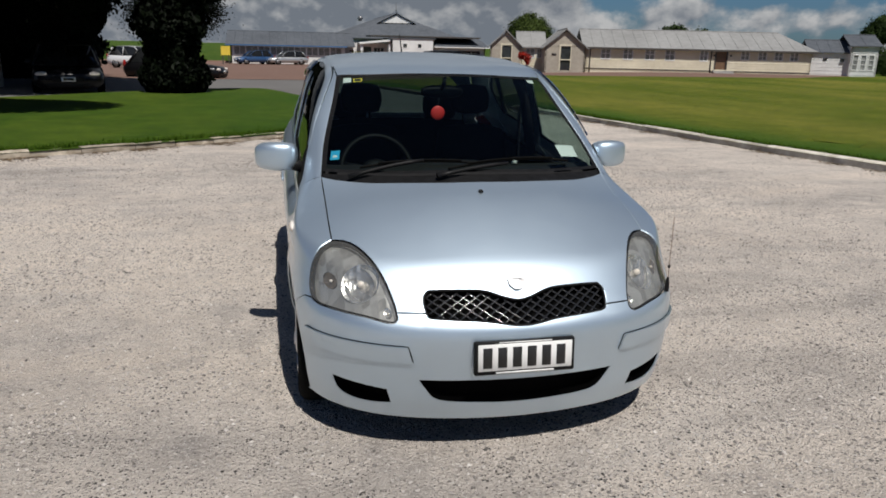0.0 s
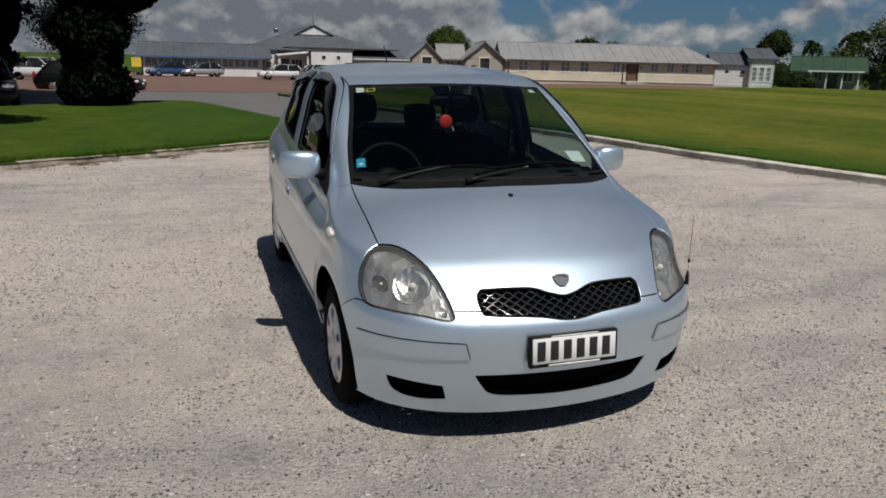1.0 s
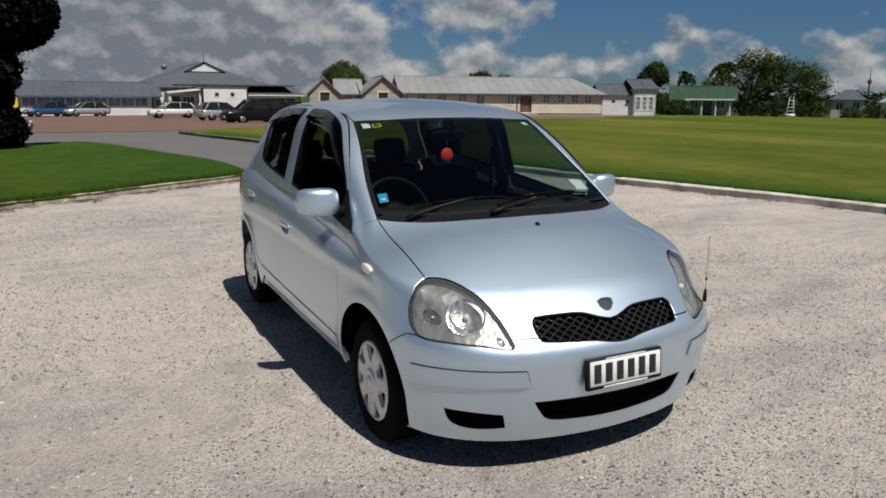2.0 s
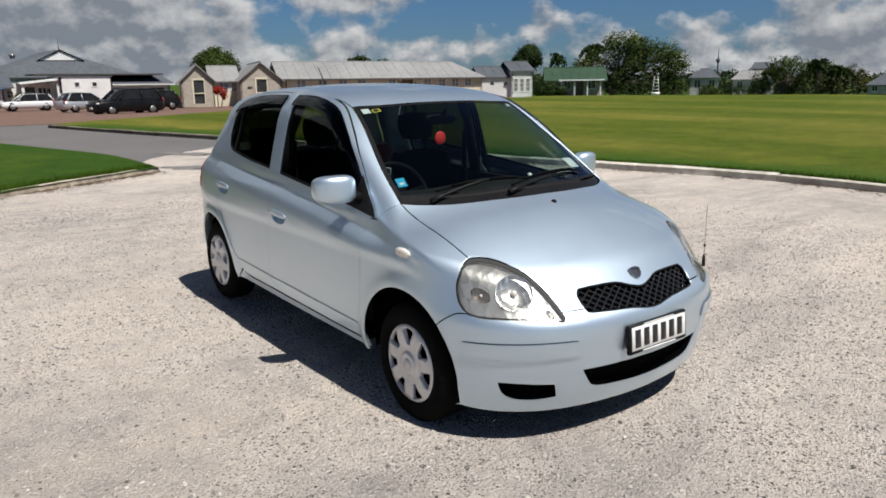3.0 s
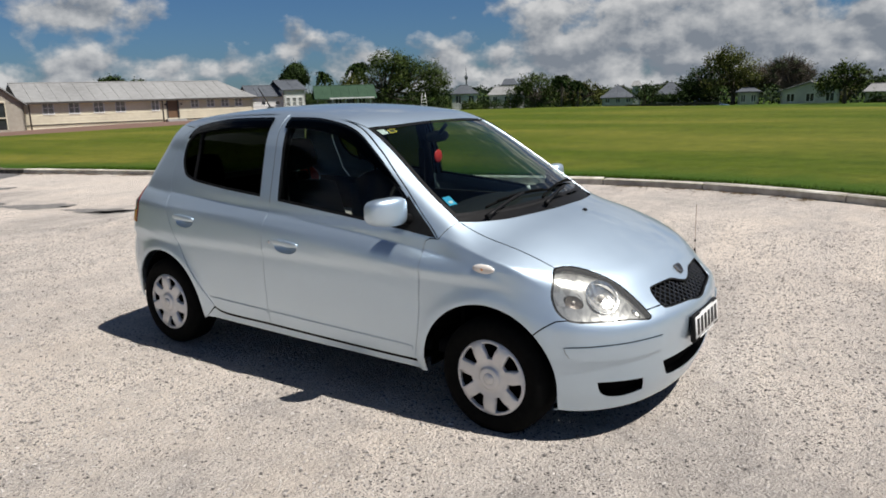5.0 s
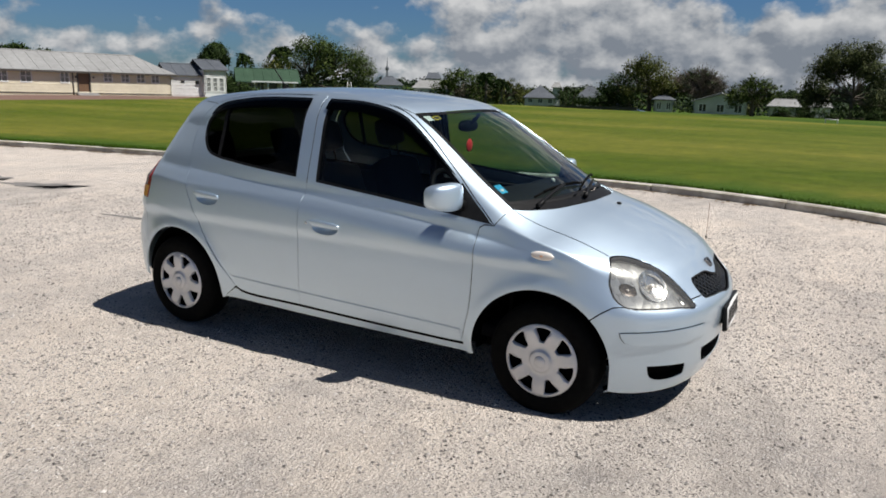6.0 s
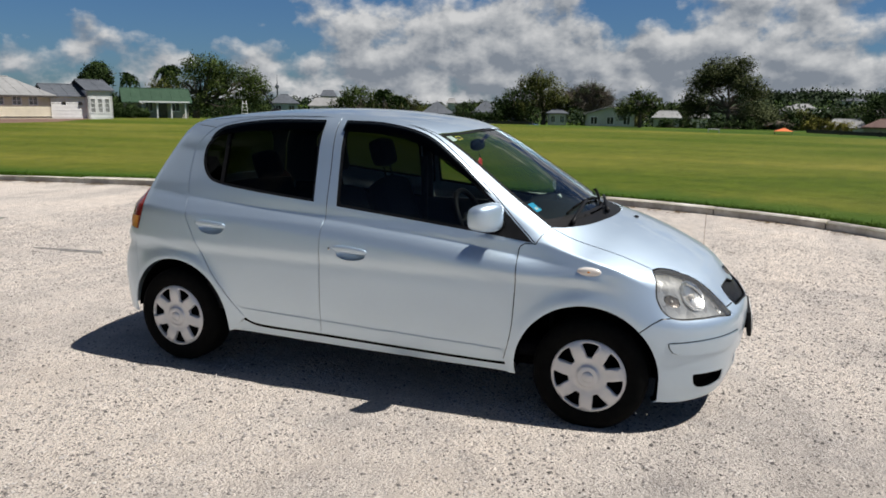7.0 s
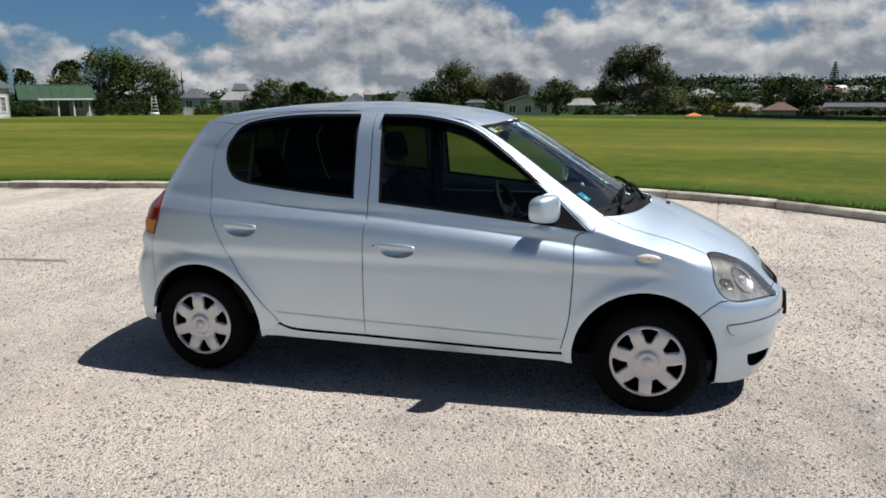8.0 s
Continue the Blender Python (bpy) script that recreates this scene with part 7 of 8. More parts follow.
lining = skin(loop_of(SCREEN_SIDE, ROOF_SIDE, RAIL_BACK, DOOR_TOP_REAR, DOOR_TOP, FENDER_BASE, np.vstack([HOOD_SIDE[:1], SCREEN_SIDE[:1]])), SLANT, step=0.05, off=-0.016, flange=0)
both("pillar_lining", "dash", car, lining, "dark inner pillar lining")
roof = skin(loop_of(SCREEN_TOP, mirrored(ROOF_SIDE)[::-1], ROOF_BACK[::-1], ROOF_SIDE[::-1]), TOPDOWN, step=0.05, flange=0)
panel("roof", "paint", car, roof)
hood = skin(loop_of(COWL_FRONT, mirrored(HOOD_SIDE)[::-1], mirrored(LAMP_INNER)[::-1], mirrored(LIP)[::-1], mirrored(GRILLE_END)[::-1], GRILLE_TOP[::-1], GRILLE_END[::-1], LIP[::-1], LAMP_INNER[::-1], HOOD_SIDE[::-1]), HOODWISE, step=0.03, flange=0.002)
hood_ob = panel("hood", "paint", car, hood)

HATCH_SIDE = on_side([(1.235, 1.345), (1.32, 1.20), (1.40, 1.0)])
LAMP_R_FRONT = on_side([(1.40, 1.0), (1.385, 0.90), (1.43, 0.77)])
LAMP_R_FOOT = on_side([(1.43, 0.77), (1.50, 0.78)])
LAMP_R_REAR = on_side([(1.50, 0.78), (1.52, 0.86), (1.47, 0.96), (1.40, 1.0)])
LAMP_R_BACK = np.vstack([LAMP_R_FOOT, LAMP_R_REAR[1:]])
REAR_SEAM = on_side([(1.43, 0.77), (1.46, 0.66), (1.445, 0.46)])
CORNER = Flat((0.86, -0.40, -0.25))
ROOF_CORNER = meet(*CORNER.rays(CORNER.to2(smooth_line([ROOF_SIDE[-1], HATCH_SIDE[0]]))))
quarter = skin(loop_of(DOOR_REAR, RAIL_BACK[::-1], ROOF_CORNER, HATCH_SIDE, LAMP_R_FRONT, REAR_SEAM, arch_line(1, 33, 188), on_side([(0.82, 0.235), (0.80, 0.235)]), on_side([(0.80, 0.235), (0.70, 0.325)])), Flat((0.86, -0.40, -0.25)))
both("rear_quarter", "paint", car, quarter)
tail = skin(loop_of(LAMP_R_FRONT, LAMP_R_BACK), Flat((0.7, -0.7, 0)), off=0.004)
tails = both("tail_lamp", "red_lens", car, tail, "red and amber tail lamp")
HATCH_LOW = on_wrap([tuple(LAMP_R_FOOT[-1]), (-0.62, 1.58, 0.68), (-0.40, 1.68, 0.64), (0, 1.72, 0.63), (0.40, 1.68, 0.64), (0.62, 1.58, 0.68), tuple(LAMP_R_FOOT[-1] * np.array((-1, 1, 1)))], WRAP_REAR)
hatch = skin(loop_of(ROOF_BACK, mirrored(ROOF_CORNER)[::-1], mirrored(HATCH_SIDE)[::-1], mirrored(LAMP_R_REAR), HATCH_LOW[::-1], LAMP_R_REAR, HATCH_SIDE[::-1], ROOF_CORNER[::-1]), Flat((0, -0.95, -0.3)), step=0.05,
             holes=[on_wrap([(-0.50, 1.36, 1.28), (-0.3, 1.4, 1.31), (0.3, 1.4, 1.31), (0.50, 1.36, 1.28), (0.55, 1.45, 1.04), (0.3, 1.55, 1.0), (-0.3, 1.55, 1.0), (-0.55, 1.45, 1.04), (-0.50, 1.36, 1.28)], WRAP_REAR)])
panel("tailgate", "paint", car, hatch)
back_glass = skin(on_wrap([(-0.50, 1.36, 1.28), (-0.3, 1.4, 1.31), (0.3, 1.4, 1.31), (0.50, 1.36, 1.28), (0.55, 1.45, 1.04), (0.3, 1.55, 1.0), (-0.3, 1.55, 1.0), (-0.55, 1.45, 1.04), (-0.50, 1.36, 1.28)], WRAP_REAR)[:-1], Flat((0, -0.95, -0.3)), gap=0.0, step=0.06, off=-0.004, flange=0)
panel("rear_window", "back_glass", car, back_glass, "tinted rear window").visible_shadow = False
R_ARCH = arch_line(1, 33, -3)
R_EDGE = np.vstack([LAMP_R_FOOT[::-1], REAR_SEAM[1:], R_ARCH[1:]])
R_LOW = on_wrap([tuple(R_ARCH[-1]), (-0.66, 1.60, 0.27), (-0.35, 1.68, 0.265), (0, 1.70, 0.26), (0.35, 1.68, 0.265), (0.66, 1.60, 0.27), tuple(R_ARCH[-1] * np.array((-1, 1, 1)))], WRAP_REAR)
rear_bumper = skin(loop_of(R_EDGE, R_LOW, mirrored(R_EDGE), HATCH_LOW[::-1]), WRAP_REAR, step=0.04)
panel("rear_bumper", "paint", car, rear_bumper)

# front bumper with its three openings
B_LOW = on_wrap([(-0.80, -1.495, 0.165), (-0.74, -1.60, 0.152), (-0.63, -1.70, 0.148), (-0.43, -1.78, 0.143), (0, -1.80, 0.138), (0.43, -1.78, 0.143), (0.63, -1.70, 0.148), (0.74, -1.60, 0.152), (0.80, -1.495, 0.165)], WRAP)
B_ARCH = np.vstack([on_side([(-1.497, 0.165), (-1.499, 0.23), (-1.499, 0.262)]), arch_line(0, 180, 135.5)[1:]])
INTAKE = loop_of(on_front([(-0.378, 0.326), (0.378, 0.326)]), on_front([(0.378, 0.326), (0.348, 0.278), (0.30, 0.236), (0.15, 0.222), (0.0, 0.217), (-0.15, 0.222), (-0.30, 0.236), (-0.348, 0.278), (-0.378, 0.326)]))
FOG = loop_of(on_front([(-0.682, 0.292), (-0.60, 0.286), (-0.49, 0.276)]), on_front([(-0.49, 0.276), (-0.472, 0.213)]), on_front([(-0.472, 0.213), (-0.56, 0.206), (-0.632, 0.216), (-0.668, 0.245), (-0.682, 0.292)]))
bumper_line = loop_of(B_LOW, mirrored(B_ARCH[::-1]), mirrored(BUMPER_SEAM[::-1]), mirrored(LAMP_LOW), mirrored(LIP[::-1]), GRILLE_LOW[::-1], LIP[::-1], LAMP_LOW, BUMPER_SEAM[::-1], B_ARCH[::-1])
bumper = skin(bumper_line, WRAP, holes=[INTAKE, FOG, mirrored(FOG)], step=0.03, flange=0.004)
bumper_ob = panel("front_bumper", "paint", car, bumper)
for hole, nm in ((INTAKE, "lower_intake"), (FOG, "fog_recess"), (mirrored(FOG), "fog_recess")):
    panel(nm, "void", bumper_ob, skin(hole, WRAP, gap=-0.0005, step=0.04, off=-0.044, flange=-0.040), "black recess")
STRIP = loop_of(on_wrap([(-0.772, -1.535, 0.452), (-0.70, -1.62, 0.456), (-0.56, -1.76, 0.460), (-0.42, -1.83, 0.459)], WRAP), on_wrap([(-0.42, -1.83, 0.459), (-0.402, -1.83, 0.40)], WRAP), on_wrap([(-0.402, -1.83, 0.40), (-0.56, -1.75, 0.396), (-0.69, -1.62, 0.398), (-0.752, -1.55, 0.41), (-0.772, -1.535, 0.452)], WRAP))
strip = skin(STRIP, WRAP, step=0.016, off=0.0095, gap=0.0, flange=0.0115)
both("bumper_strip", "paint", bumper_ob, strip, "raised rubbing strip in body colour")

# shadow line round the rubbing strip, drawn as a slightly larger black sheet
both("strip_groove", "void", bumper_ob, skin(STRIP, WRAP, step=0.03, off=0.0012, gap=-0.0035, flange=0), "black outline standing for the rubbing strip's shadow")
# added layer that blocks sunlight leaking through the thin bumper skin
lining_line = skin(bumper_line, WRAP, step=0.06, off=-0.046, gap=0.004, flange=-0.03)
panel("bumper_lining", "void", bumper_ob, lining_line, "black lining added to keep sun out of the bumper")

# black strip close under the skin, hiding sunlit edges as the gap's shade
BEHIND_B = loop_of(on_side([(0.195, 0.96), (0.232, 0.97)]), on_side([(0.232, 0.97), (0.226, 1.2), (0.232, 1.434)]), on_side([(0.232, 1.434), (0.192, 1.434)]), on_side([(0.192, 1.434), (0.186, 1.2), (0.195, 0.96)]))
both("pillar_backing", "void", car, skin(BEHIND_B, SIDEWAYS, gap=0.0, step=0.02, off=-0.0028, flange=0), "black strip standing for shade in the door gap")

# windscreen, cowl, side glass
screen = skin(loop_of(SCREEN_SIDE, SCREEN_TOP, mirrored(SCREEN_SIDE), SCREEN_BASE[::-1]), HOODWISE, gap=0.012, step=0.06, off=-0.004, flange=0)
screen_ob = panel("windscreen", "screen", car, screen, "green-tinted windscreen")
screen_ob.visible_shadow = False
SEAL = skin(loop_of(SCREEN_SIDE, SCREEN_TOP, mirrored(SCREEN_SIDE), SCREEN_BASE[::-1]), HOODWISE, gap=0.002, step=0.06, off=-0.002, flange=0,
            holes=[loop_of(SCREEN_SIDE, SCREEN_TOP, mirrored(SCREEN_SIDE), SCREEN_BASE[::-1])], hole_gap=-0.02)
panel("screen_seal", "black_plastic", screen_ob, SEAL, "black ceramic border")
cowl = skin(loop_of(COWL_FRONT, np.vstack([COWL_FRONT[-1:], SCREEN_BASE[-1:]]), SCREEN_BASE[::-1]), TOPDOWN, gap=0.002, step=0.03, off=-0.012, flange=0.02)
panel("cowl", "black_plastic", car, cowl, "black plastic scuttle panel")
for outline, doors, mat_name, label in ((GLASS_FRONT, doors_f, "door_glass", "lightly tinted door glass"), (GLASS_REAR, doors_r, "privacy", "dark privacy glass")):
    pane = skin(outline, SIDEWAYS, gap=0.012, step=0.07, off=-0.012, flange=0)
    trim = skin(outline, SIDEWAYS, gap=0.0005, holes=[outline], hole_gap=-0.015, step=0.05, off=-0.006, flange=0.008)
    for k, d in enumerate(doors):
        p = panel("window_pane", mat_name, d, pane, label, mirror=bool(k))
        p.visible_shadow = mat_name == "privacy"
        panel("window_seal", "black_plastic", d, trim, "black rubber seal", mirror=bool(k))


def clip_of(points, proj=SIDEWAYS, **more):
    return skin(loop_of(*points), proj, gap=0.0, **more)


SAIL = [on_side([(-0.66, 0.895), (-0.89, 0.866)]), on_side([(-0.89, 0.866), (-0.795, 0.950), (-0.70, 1.042)]), on_side([(-0.70, 1.042), (-0.66, 0.895)])]
DIVIDER = [on_side([(0.868, 1.05), (0.888, 1.052)]), on_side([(0.888, 1.052), (0.885, 1.352)]), on_side([(0.885, 1.352), (0.865, 1.355)]), on_side([(0.865, 1.355), (0.868, 1.05)])]
for k, d in enumerate(doors_f):
    panel("mirror_sail", "black_plastic", d, clip_of(SAIL, step=0.03, off=0.002, flange=0.02), "black mirror mounting triangle", bool(k))
for k, d in enumerate(doors_r):
    panel("glass_divider", "black_plastic", d, clip_of(DIVIDER, step=0.03, off=-0.006, flange=0.02), "black divider bar", bool(k))
VISOR_F = [on_side([(0.165, 1.402), (-0.06, 1.392), (-0.28, 1.342), (-0.475, 1.222), (-0.66, 1.072)]), on_side([(-0.66, 1.072), (-0.465, 1.185), (-0.27, 1.295), (-0.05, 1.342), (0.165, 1.352)]), on_side([(0.165, 1.352), (0.165, 1.402)])]
VISOR_R = [on_side([(0.287, 1.402), (0.55, 1.40), (0.75, 1.385), (0.92, 1.352), (0.985, 1.29)]), on_side([(0.985, 1.29), (0.90, 1.315), (0.73, 1.338), (0.52, 1.35), (0.287, 1.352)]), on_side([(0.287, 1.352), (0.287, 1.402)])]
for k, (d, e) in enumerate(zip(doors_f, doors_r)):
    panel("wind_deflector", "visor", d, clip_of(VISOR_F, step=0.03, off=0.012, flange=0.008), "smoked wind deflector", bool(k))
    panel("wind_deflector", "visor", e, clip_of(VISOR_R, step=0.03, off=0.012, flange=0.008), "smoked wind deflector", bool(k))

# ---------------------------------------------------------------- the hatchback: wheels, lamps, grille, fittings
def make_wheel():
    w = part("wheel", lathe([(0.001, -0.035), (0.05, -0.035), (0.178, -0.03), (0.178, -0.10), (0.05, -0.10)], 32), "void", None, "black steel wheel")
    tyre = [(0.172, -0.012), (0.182, -0.002), (0.20, 0.004), (0.232, 0.006), (0.256, -0.004), (0.270, -0.018), (0.276, -0.035), (0.278, -0.09), (0.276, -0.145), (0.266, -0.165), (0.23, -0.175), (0.18, -0.165)]
    part("tyre", lathe(tyre, 64), "rubber", w)
    # plastic cover with seven windows
    from mathutils.geometry import delaunay_2d_cdt
    height = fair([0.0, 0.03, 0.050, 0.057, 0.075, 0.092, 0.112, 0.142, 0.160, 0.170, 0.179, 0.186], [0.012, 0.012, 0.011, 0.003, 0.001, 0.005, 0.008, 0.008, 0.005, 0.001, -0.002, -0.012], 0.0025)
    rings = [np.array([(0.185 * math.cos(a), 0.185 * math.sin(a)) for a in np.linspace(0, 2 * math.pi, 85)[:-1]])]
    shape = [(0.094, -3), (0.097, -7.5), (0.128, -11.5), (0.155, -14.5), (0.1635, -13), (0.166, 0), (0.1635, 13), (0.155, 14.5), (0.128, 11.5), (0.097, 7.5), (0.094, 3), (0.094, -3)]
    for k in range(7):
        c = 2 * math.pi * k / 7 + 0.2
        rings.append(smooth_line([(r * math.cos(c + radians(a)), r * math.sin(c + radians(a))) for r, a in shape], 0.004)[:-1])
    pts, segs = [], []
    for r in rings:
        n0 = len(pts)
        pts += [Vector(q) for q in r]
        segs += [(n0 + i, n0 + (i + 1) % len(r)) for i in range(len(r))]
    for r in (0.0, 0.012, 0.024, 0.034, 0.044, 0.050, 0.0535, 0.057, 0.062, 0.070, 0.080, 0.088, 0.100, 0.112, 0.125, 0.138, 0.150, 0.158, 0.170, 0.175, 0.180):
        for a in np.linspace(0, 2 * math.pi, 57)[:-1]:
            q = np.array([[r * math.cos(a + r * 20), r * math.sin(a + r * 20)]])
            if not any(inside_of(q, h)[0] or np.min(np.sum((h - q) ** 2, 1)) < 0.0035 ** 2 for h in rings[1:]):
                pts.append(Vector(q[0]))
            if r == 0.0:
                break
    vs, es, fs, *_ = delaunay_2d_cdt(pts, segs, [], 1, 1e-6)
    bm = bmesh.new()
    vv = [bm.verts.new((float(height(v.length)), v.x, v.y)) for v in vs]
    for f in fs:
        mid = np.array([[sum(vs[i].x for i in f) / 3, sum(vs[i].y for i in f) / 3]])
        if not any(inside_of(mid, h)[0] for h in rings[1:]):
            bm.faces.new([vv[i] for i in f])
    bmesh.ops.delete(bm, geom=[v for v in bm.verts if not v.link_faces], context="VERTS")
    bmesh.ops.recalc_face_normals(bm, faces=bm.faces[:])
    if sum(f.normal.x for f in bm.faces) < 0:
        bmesh.ops.reverse_faces(bm, faces=bm.faces[:])
    rim = [e for e in bm.edges if len(e.link_faces) == 1]
    out = bmesh.ops.extrude_edge_only(bm, edges=rim)["geom"]
    for v in (q for q in out if isinstance(q, bmesh.types.BMVert)):
        v.co.x -= 0.02
    cover = part("wheel_cover", bm, "silver", w, "silver seven-spoke wheel cover")
    part("centre_cap", lathe([(0.0005, 0.017), (0.024, 0.016), (0.028, 0.012)], 32), "silver", cover)
    return w


wheel_src = make_wheel()
wheel_src.parent = car
WX, WZ = 0.80, 0.276
spots = [(-WX, -1.185, 180), (-WX, 1.185, 160), (WX, -1.185, 0), (WX, 1.185, 20)]
for i, (x, y, spin) in enumerate(spots):
    side = Matrix.Rotation(math.pi, 4, "Z") if x < 0 else Matrix.Identity(4)
    low = 0.019 if y < 0 else 0.0
    m = Matrix.Translation((x, y, WZ - low)) @ side @ Matrix.Rotation(radians(spin), 4, "X") @ Matrix.Diagonal((1, *(2 * (0.985 if y < 0 else 1.0,)), 1))
    if i == 0:
        wheel_src.matrix_basis = m
    else:
        copy_thing(wheel_src, m)
for (cy, cz, r), span in zip(ARCHES, ((-6, 182), (2, 186))):
    for s in (-1, 1):
        bm = bmesh.new()
        rings = []
        for xx, rr in ((0.752, r + 0.006), (0.735, r + 0.012), (0.50, r + 0.01)):
            rings.append([bm.verts.new((s * xx, cy + rr * math.cos(a), cz + rr * math.sin(a))) for a in np.linspace(radians(span[0]), radians(span[1]), 30)])
        for a, b in zip(rings, rings[1:]):
            for k in range(29):
                bm.faces.new((a[k], a[k + 1], b[k + 1], b[k]))
        bm.faces.new(rings[-1])
        part("wheel_arch_liner", bm, "void", car, "black wheel arch liner")
# black sheets below the glass and hood: added shade, so that the panel gaps show black
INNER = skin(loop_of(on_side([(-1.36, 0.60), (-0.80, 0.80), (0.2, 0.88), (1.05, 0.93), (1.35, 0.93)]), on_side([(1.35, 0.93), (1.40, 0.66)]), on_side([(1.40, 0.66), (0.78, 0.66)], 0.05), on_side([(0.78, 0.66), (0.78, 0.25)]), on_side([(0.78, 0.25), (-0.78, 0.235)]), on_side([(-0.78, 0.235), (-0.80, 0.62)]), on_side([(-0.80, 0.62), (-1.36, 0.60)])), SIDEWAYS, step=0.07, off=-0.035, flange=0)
both("inner_panel", "void", car, INNER, "black inner shell standing for shade behind the panel gaps")
panel("engine_bay", "void", car, skin(loop_of(on_top([(-0.60, -1.10), (0.60, -1.10)]), on_top([(0.60, -1.10), (0.60, -1.45)]), on_top([(0.60, -1.45), (0.42, -1.66), (-0.42, -1.66), (-0.60, -1.45)]), on_top([(-0.60, -1.45), (-0.60, -1.10)])), TOPDOWN, step=0.08, off=-0.04, flange=0.25), "black sheet standing for shade under the hood")


def put(bm, m):
    bmesh.ops.transform(bm, matrix=m, verts=bm.verts[:])
    return bm


def headlamp():
    lens = skin(loop_of(LAMP_INNER, LAMP_LOW, LAMP_OUT), Flat((0.35, 0.94, 0)), gap=0.004, step=0.02, off=-0.0005, flange=0.0)
    lamps = both("headlamp", "lens", car, lens, "clear plastic headlamp lens")
    bowls = ((0.582, 0.655, 0.074, "main_reflector"), (0.695, 0.640, 0.036, "indicator_reflector"), (0.488, 0.576, 0.021, "position_lamp"))
    cut = [on_front([(-x + 0.74 * r * math.cos(a), z + 0.74 * r * math.sin(a)) for a in np.linspace(0, 2 * math.pi, 25)], 0.008)[:-1] for x, z, r, nm in bowls]
    cup = skin(loop_of(LAMP_INNER, LAMP_LOW, LAMP_OUT), Flat((0.35, 0.94, 0)), gap=0.002, step=0.012, off=-0.03, flange=0.0, holes=cut)
    rim = skin(loop_of(LAMP_INNER, LAMP_LOW, LAMP_OUT), Flat((0.35, 0.94, 0)), gap=0.001, holes=[loop_of(LAMP_INNER, LAMP_LOW, LAMP_OUT)], hole_gap=-0.006, step=0.03, off=-0.004, flange=0.0)
    for k, ob in enumerate(lamps):
        s = -1 if k == 0 else 1
        panel("lamp_housing", "reflector", ob, cup, "bright faceted lamp housing", bool(k))
        bm = bmesh.new()
        edge = loop_of(LAMP_INNER, LAMP_LOW, LAMP_OUT)
        en = slope(edge)
        mx = np.array((1, 1, 1) if k == 0 else (-1, 1, 1))
        top_ring = [bm.verts.new(q) for q in (edge - 0.007 * en) * mx]
        low_ring = [bm.verts.new(q) for q in (edge - 0.036 * en) * mx]
        for a in range(len(edge)):
            b = (a + 1) % len(edge)
            bm.faces.new((top_ring[a], top_ring[b], low_ring[b], low_ring[a]))
        part("lamp_wall", bm, "black_plastic", ob, "dark lamp edge")
        panel("lamp_gasket", "black_plastic", ob, rim, "dark lamp gasket", bool(k))
        for x, z, r, nm in bowls:
            seat = meet(np.array([[-x, -2.2, z]]), np.array([[0, 1.0, 0]]), 1.6)
            d = Vector(slope(seat)[0] * np.array((-s, 1, 1))).normalized()
            at = Vector((seat - 0.031 * slope(seat))[0] * np.array((-s, 1, 1)))
            q = d.to_track_quat("Z", "Y").to_matrix().to_4x4()
            bm = lathe([(0.001, -0.26 * r), (r * 0.35, -0.22 * r), (r * 0.7, -0.13 * r), (r * 0.92, -0.04 * r), (r * 1.0, 0.0), (r * 1.06, 0.001)], 28, "z")
            bmesh.ops.transform(bm, matrix=Matrix.Translation(at) @ q, verts=bm.verts[:])
            refl = part(nm, bm, "smoked_bowl" if nm == "indicator_reflector" else "bowl", ob, "smoky indicator bowl" if nm == "indicator_reflector" else "silvered reflector bowl")
            part("bulb", put(ball((0, 0, -0.10 * r), (r * 0.18, r * 0.18, r * 0.18)), Matrix.Translation(at) @ q), "clear_lens", refl)


headlamp()


def grille():
    edge = loop_of(GRILLE_TOP, mirrored(GRILLE_END), GRILLE_LOW[::-1], GRILLE_END)
    g = panel("grille", "void", car, skin(edge, FRONTAL, gap=-0.006, step=0.04, off=-0.05, flange=-0.045), "black honeycomb grille")
    poly = inset(FRONTAL.to2(edge), 0.004)
    # diamond lattice
    bm = bmesh.new()
    lines = []
    pitch, rise = 0.046, 0.55
    for sgn in (1, -1):
        for k in range(-30, 31):
            xs = np.linspace(-0.40, 0.40, 161)
            zs = 0.585 + sgn * rise * (xs - k * pitch)
            Q = FRONTAL.to2(np.stack([xs, np.full(161, -1.8), zs], -1))
            ok = inside_of(Q, poly)
            seg = []
            for j in range(161):
                if ok[j]:
                    seg.append(Q[j])
                if seg and (not ok[j] or j == 160):
                    if len(seg) > 3:
                        lines.append(np.array(seg[::3] + [seg[-1]]))
                    seg = []
    for L in lines:
        P = meet(*FRONTAL.rays(L))
        Nn = slope(P)
        P = P - 0.016 * Nn
        tube([tuple(p) for p in P], 0.0042, 6, bm)
    part("lattice", bm, "gloss_black", g, "glossy black diamond mesh")
    ringp = [tuple(p - 0.006 * n) for p, n in zip(edge, slope(edge))]
    part("surround", tube(ringp + [ringp[0]], 0.0055, 6), "black_plastic", g)


grille()
# badge: a plain rounded shield
badge_p = meet(np.array([[0.0, -2.2, 0.656]]), np.array([[0, 1.0, 0]]), 1.6)
badge_n = Vector(slope(badge_p)[0])
bm = bmesh.new()
outer = [(-0.036, 0.020), (-0.018, 0.028), (0.018, 0.028), (0.036, 0.020), (0.032, -0.006), (0.012, -0.026), (-0.012, -0.026), (-0.032, -0.006)]
inner = [(x * 0.68, z * 0.62 + 0.002) for x, z in outer]
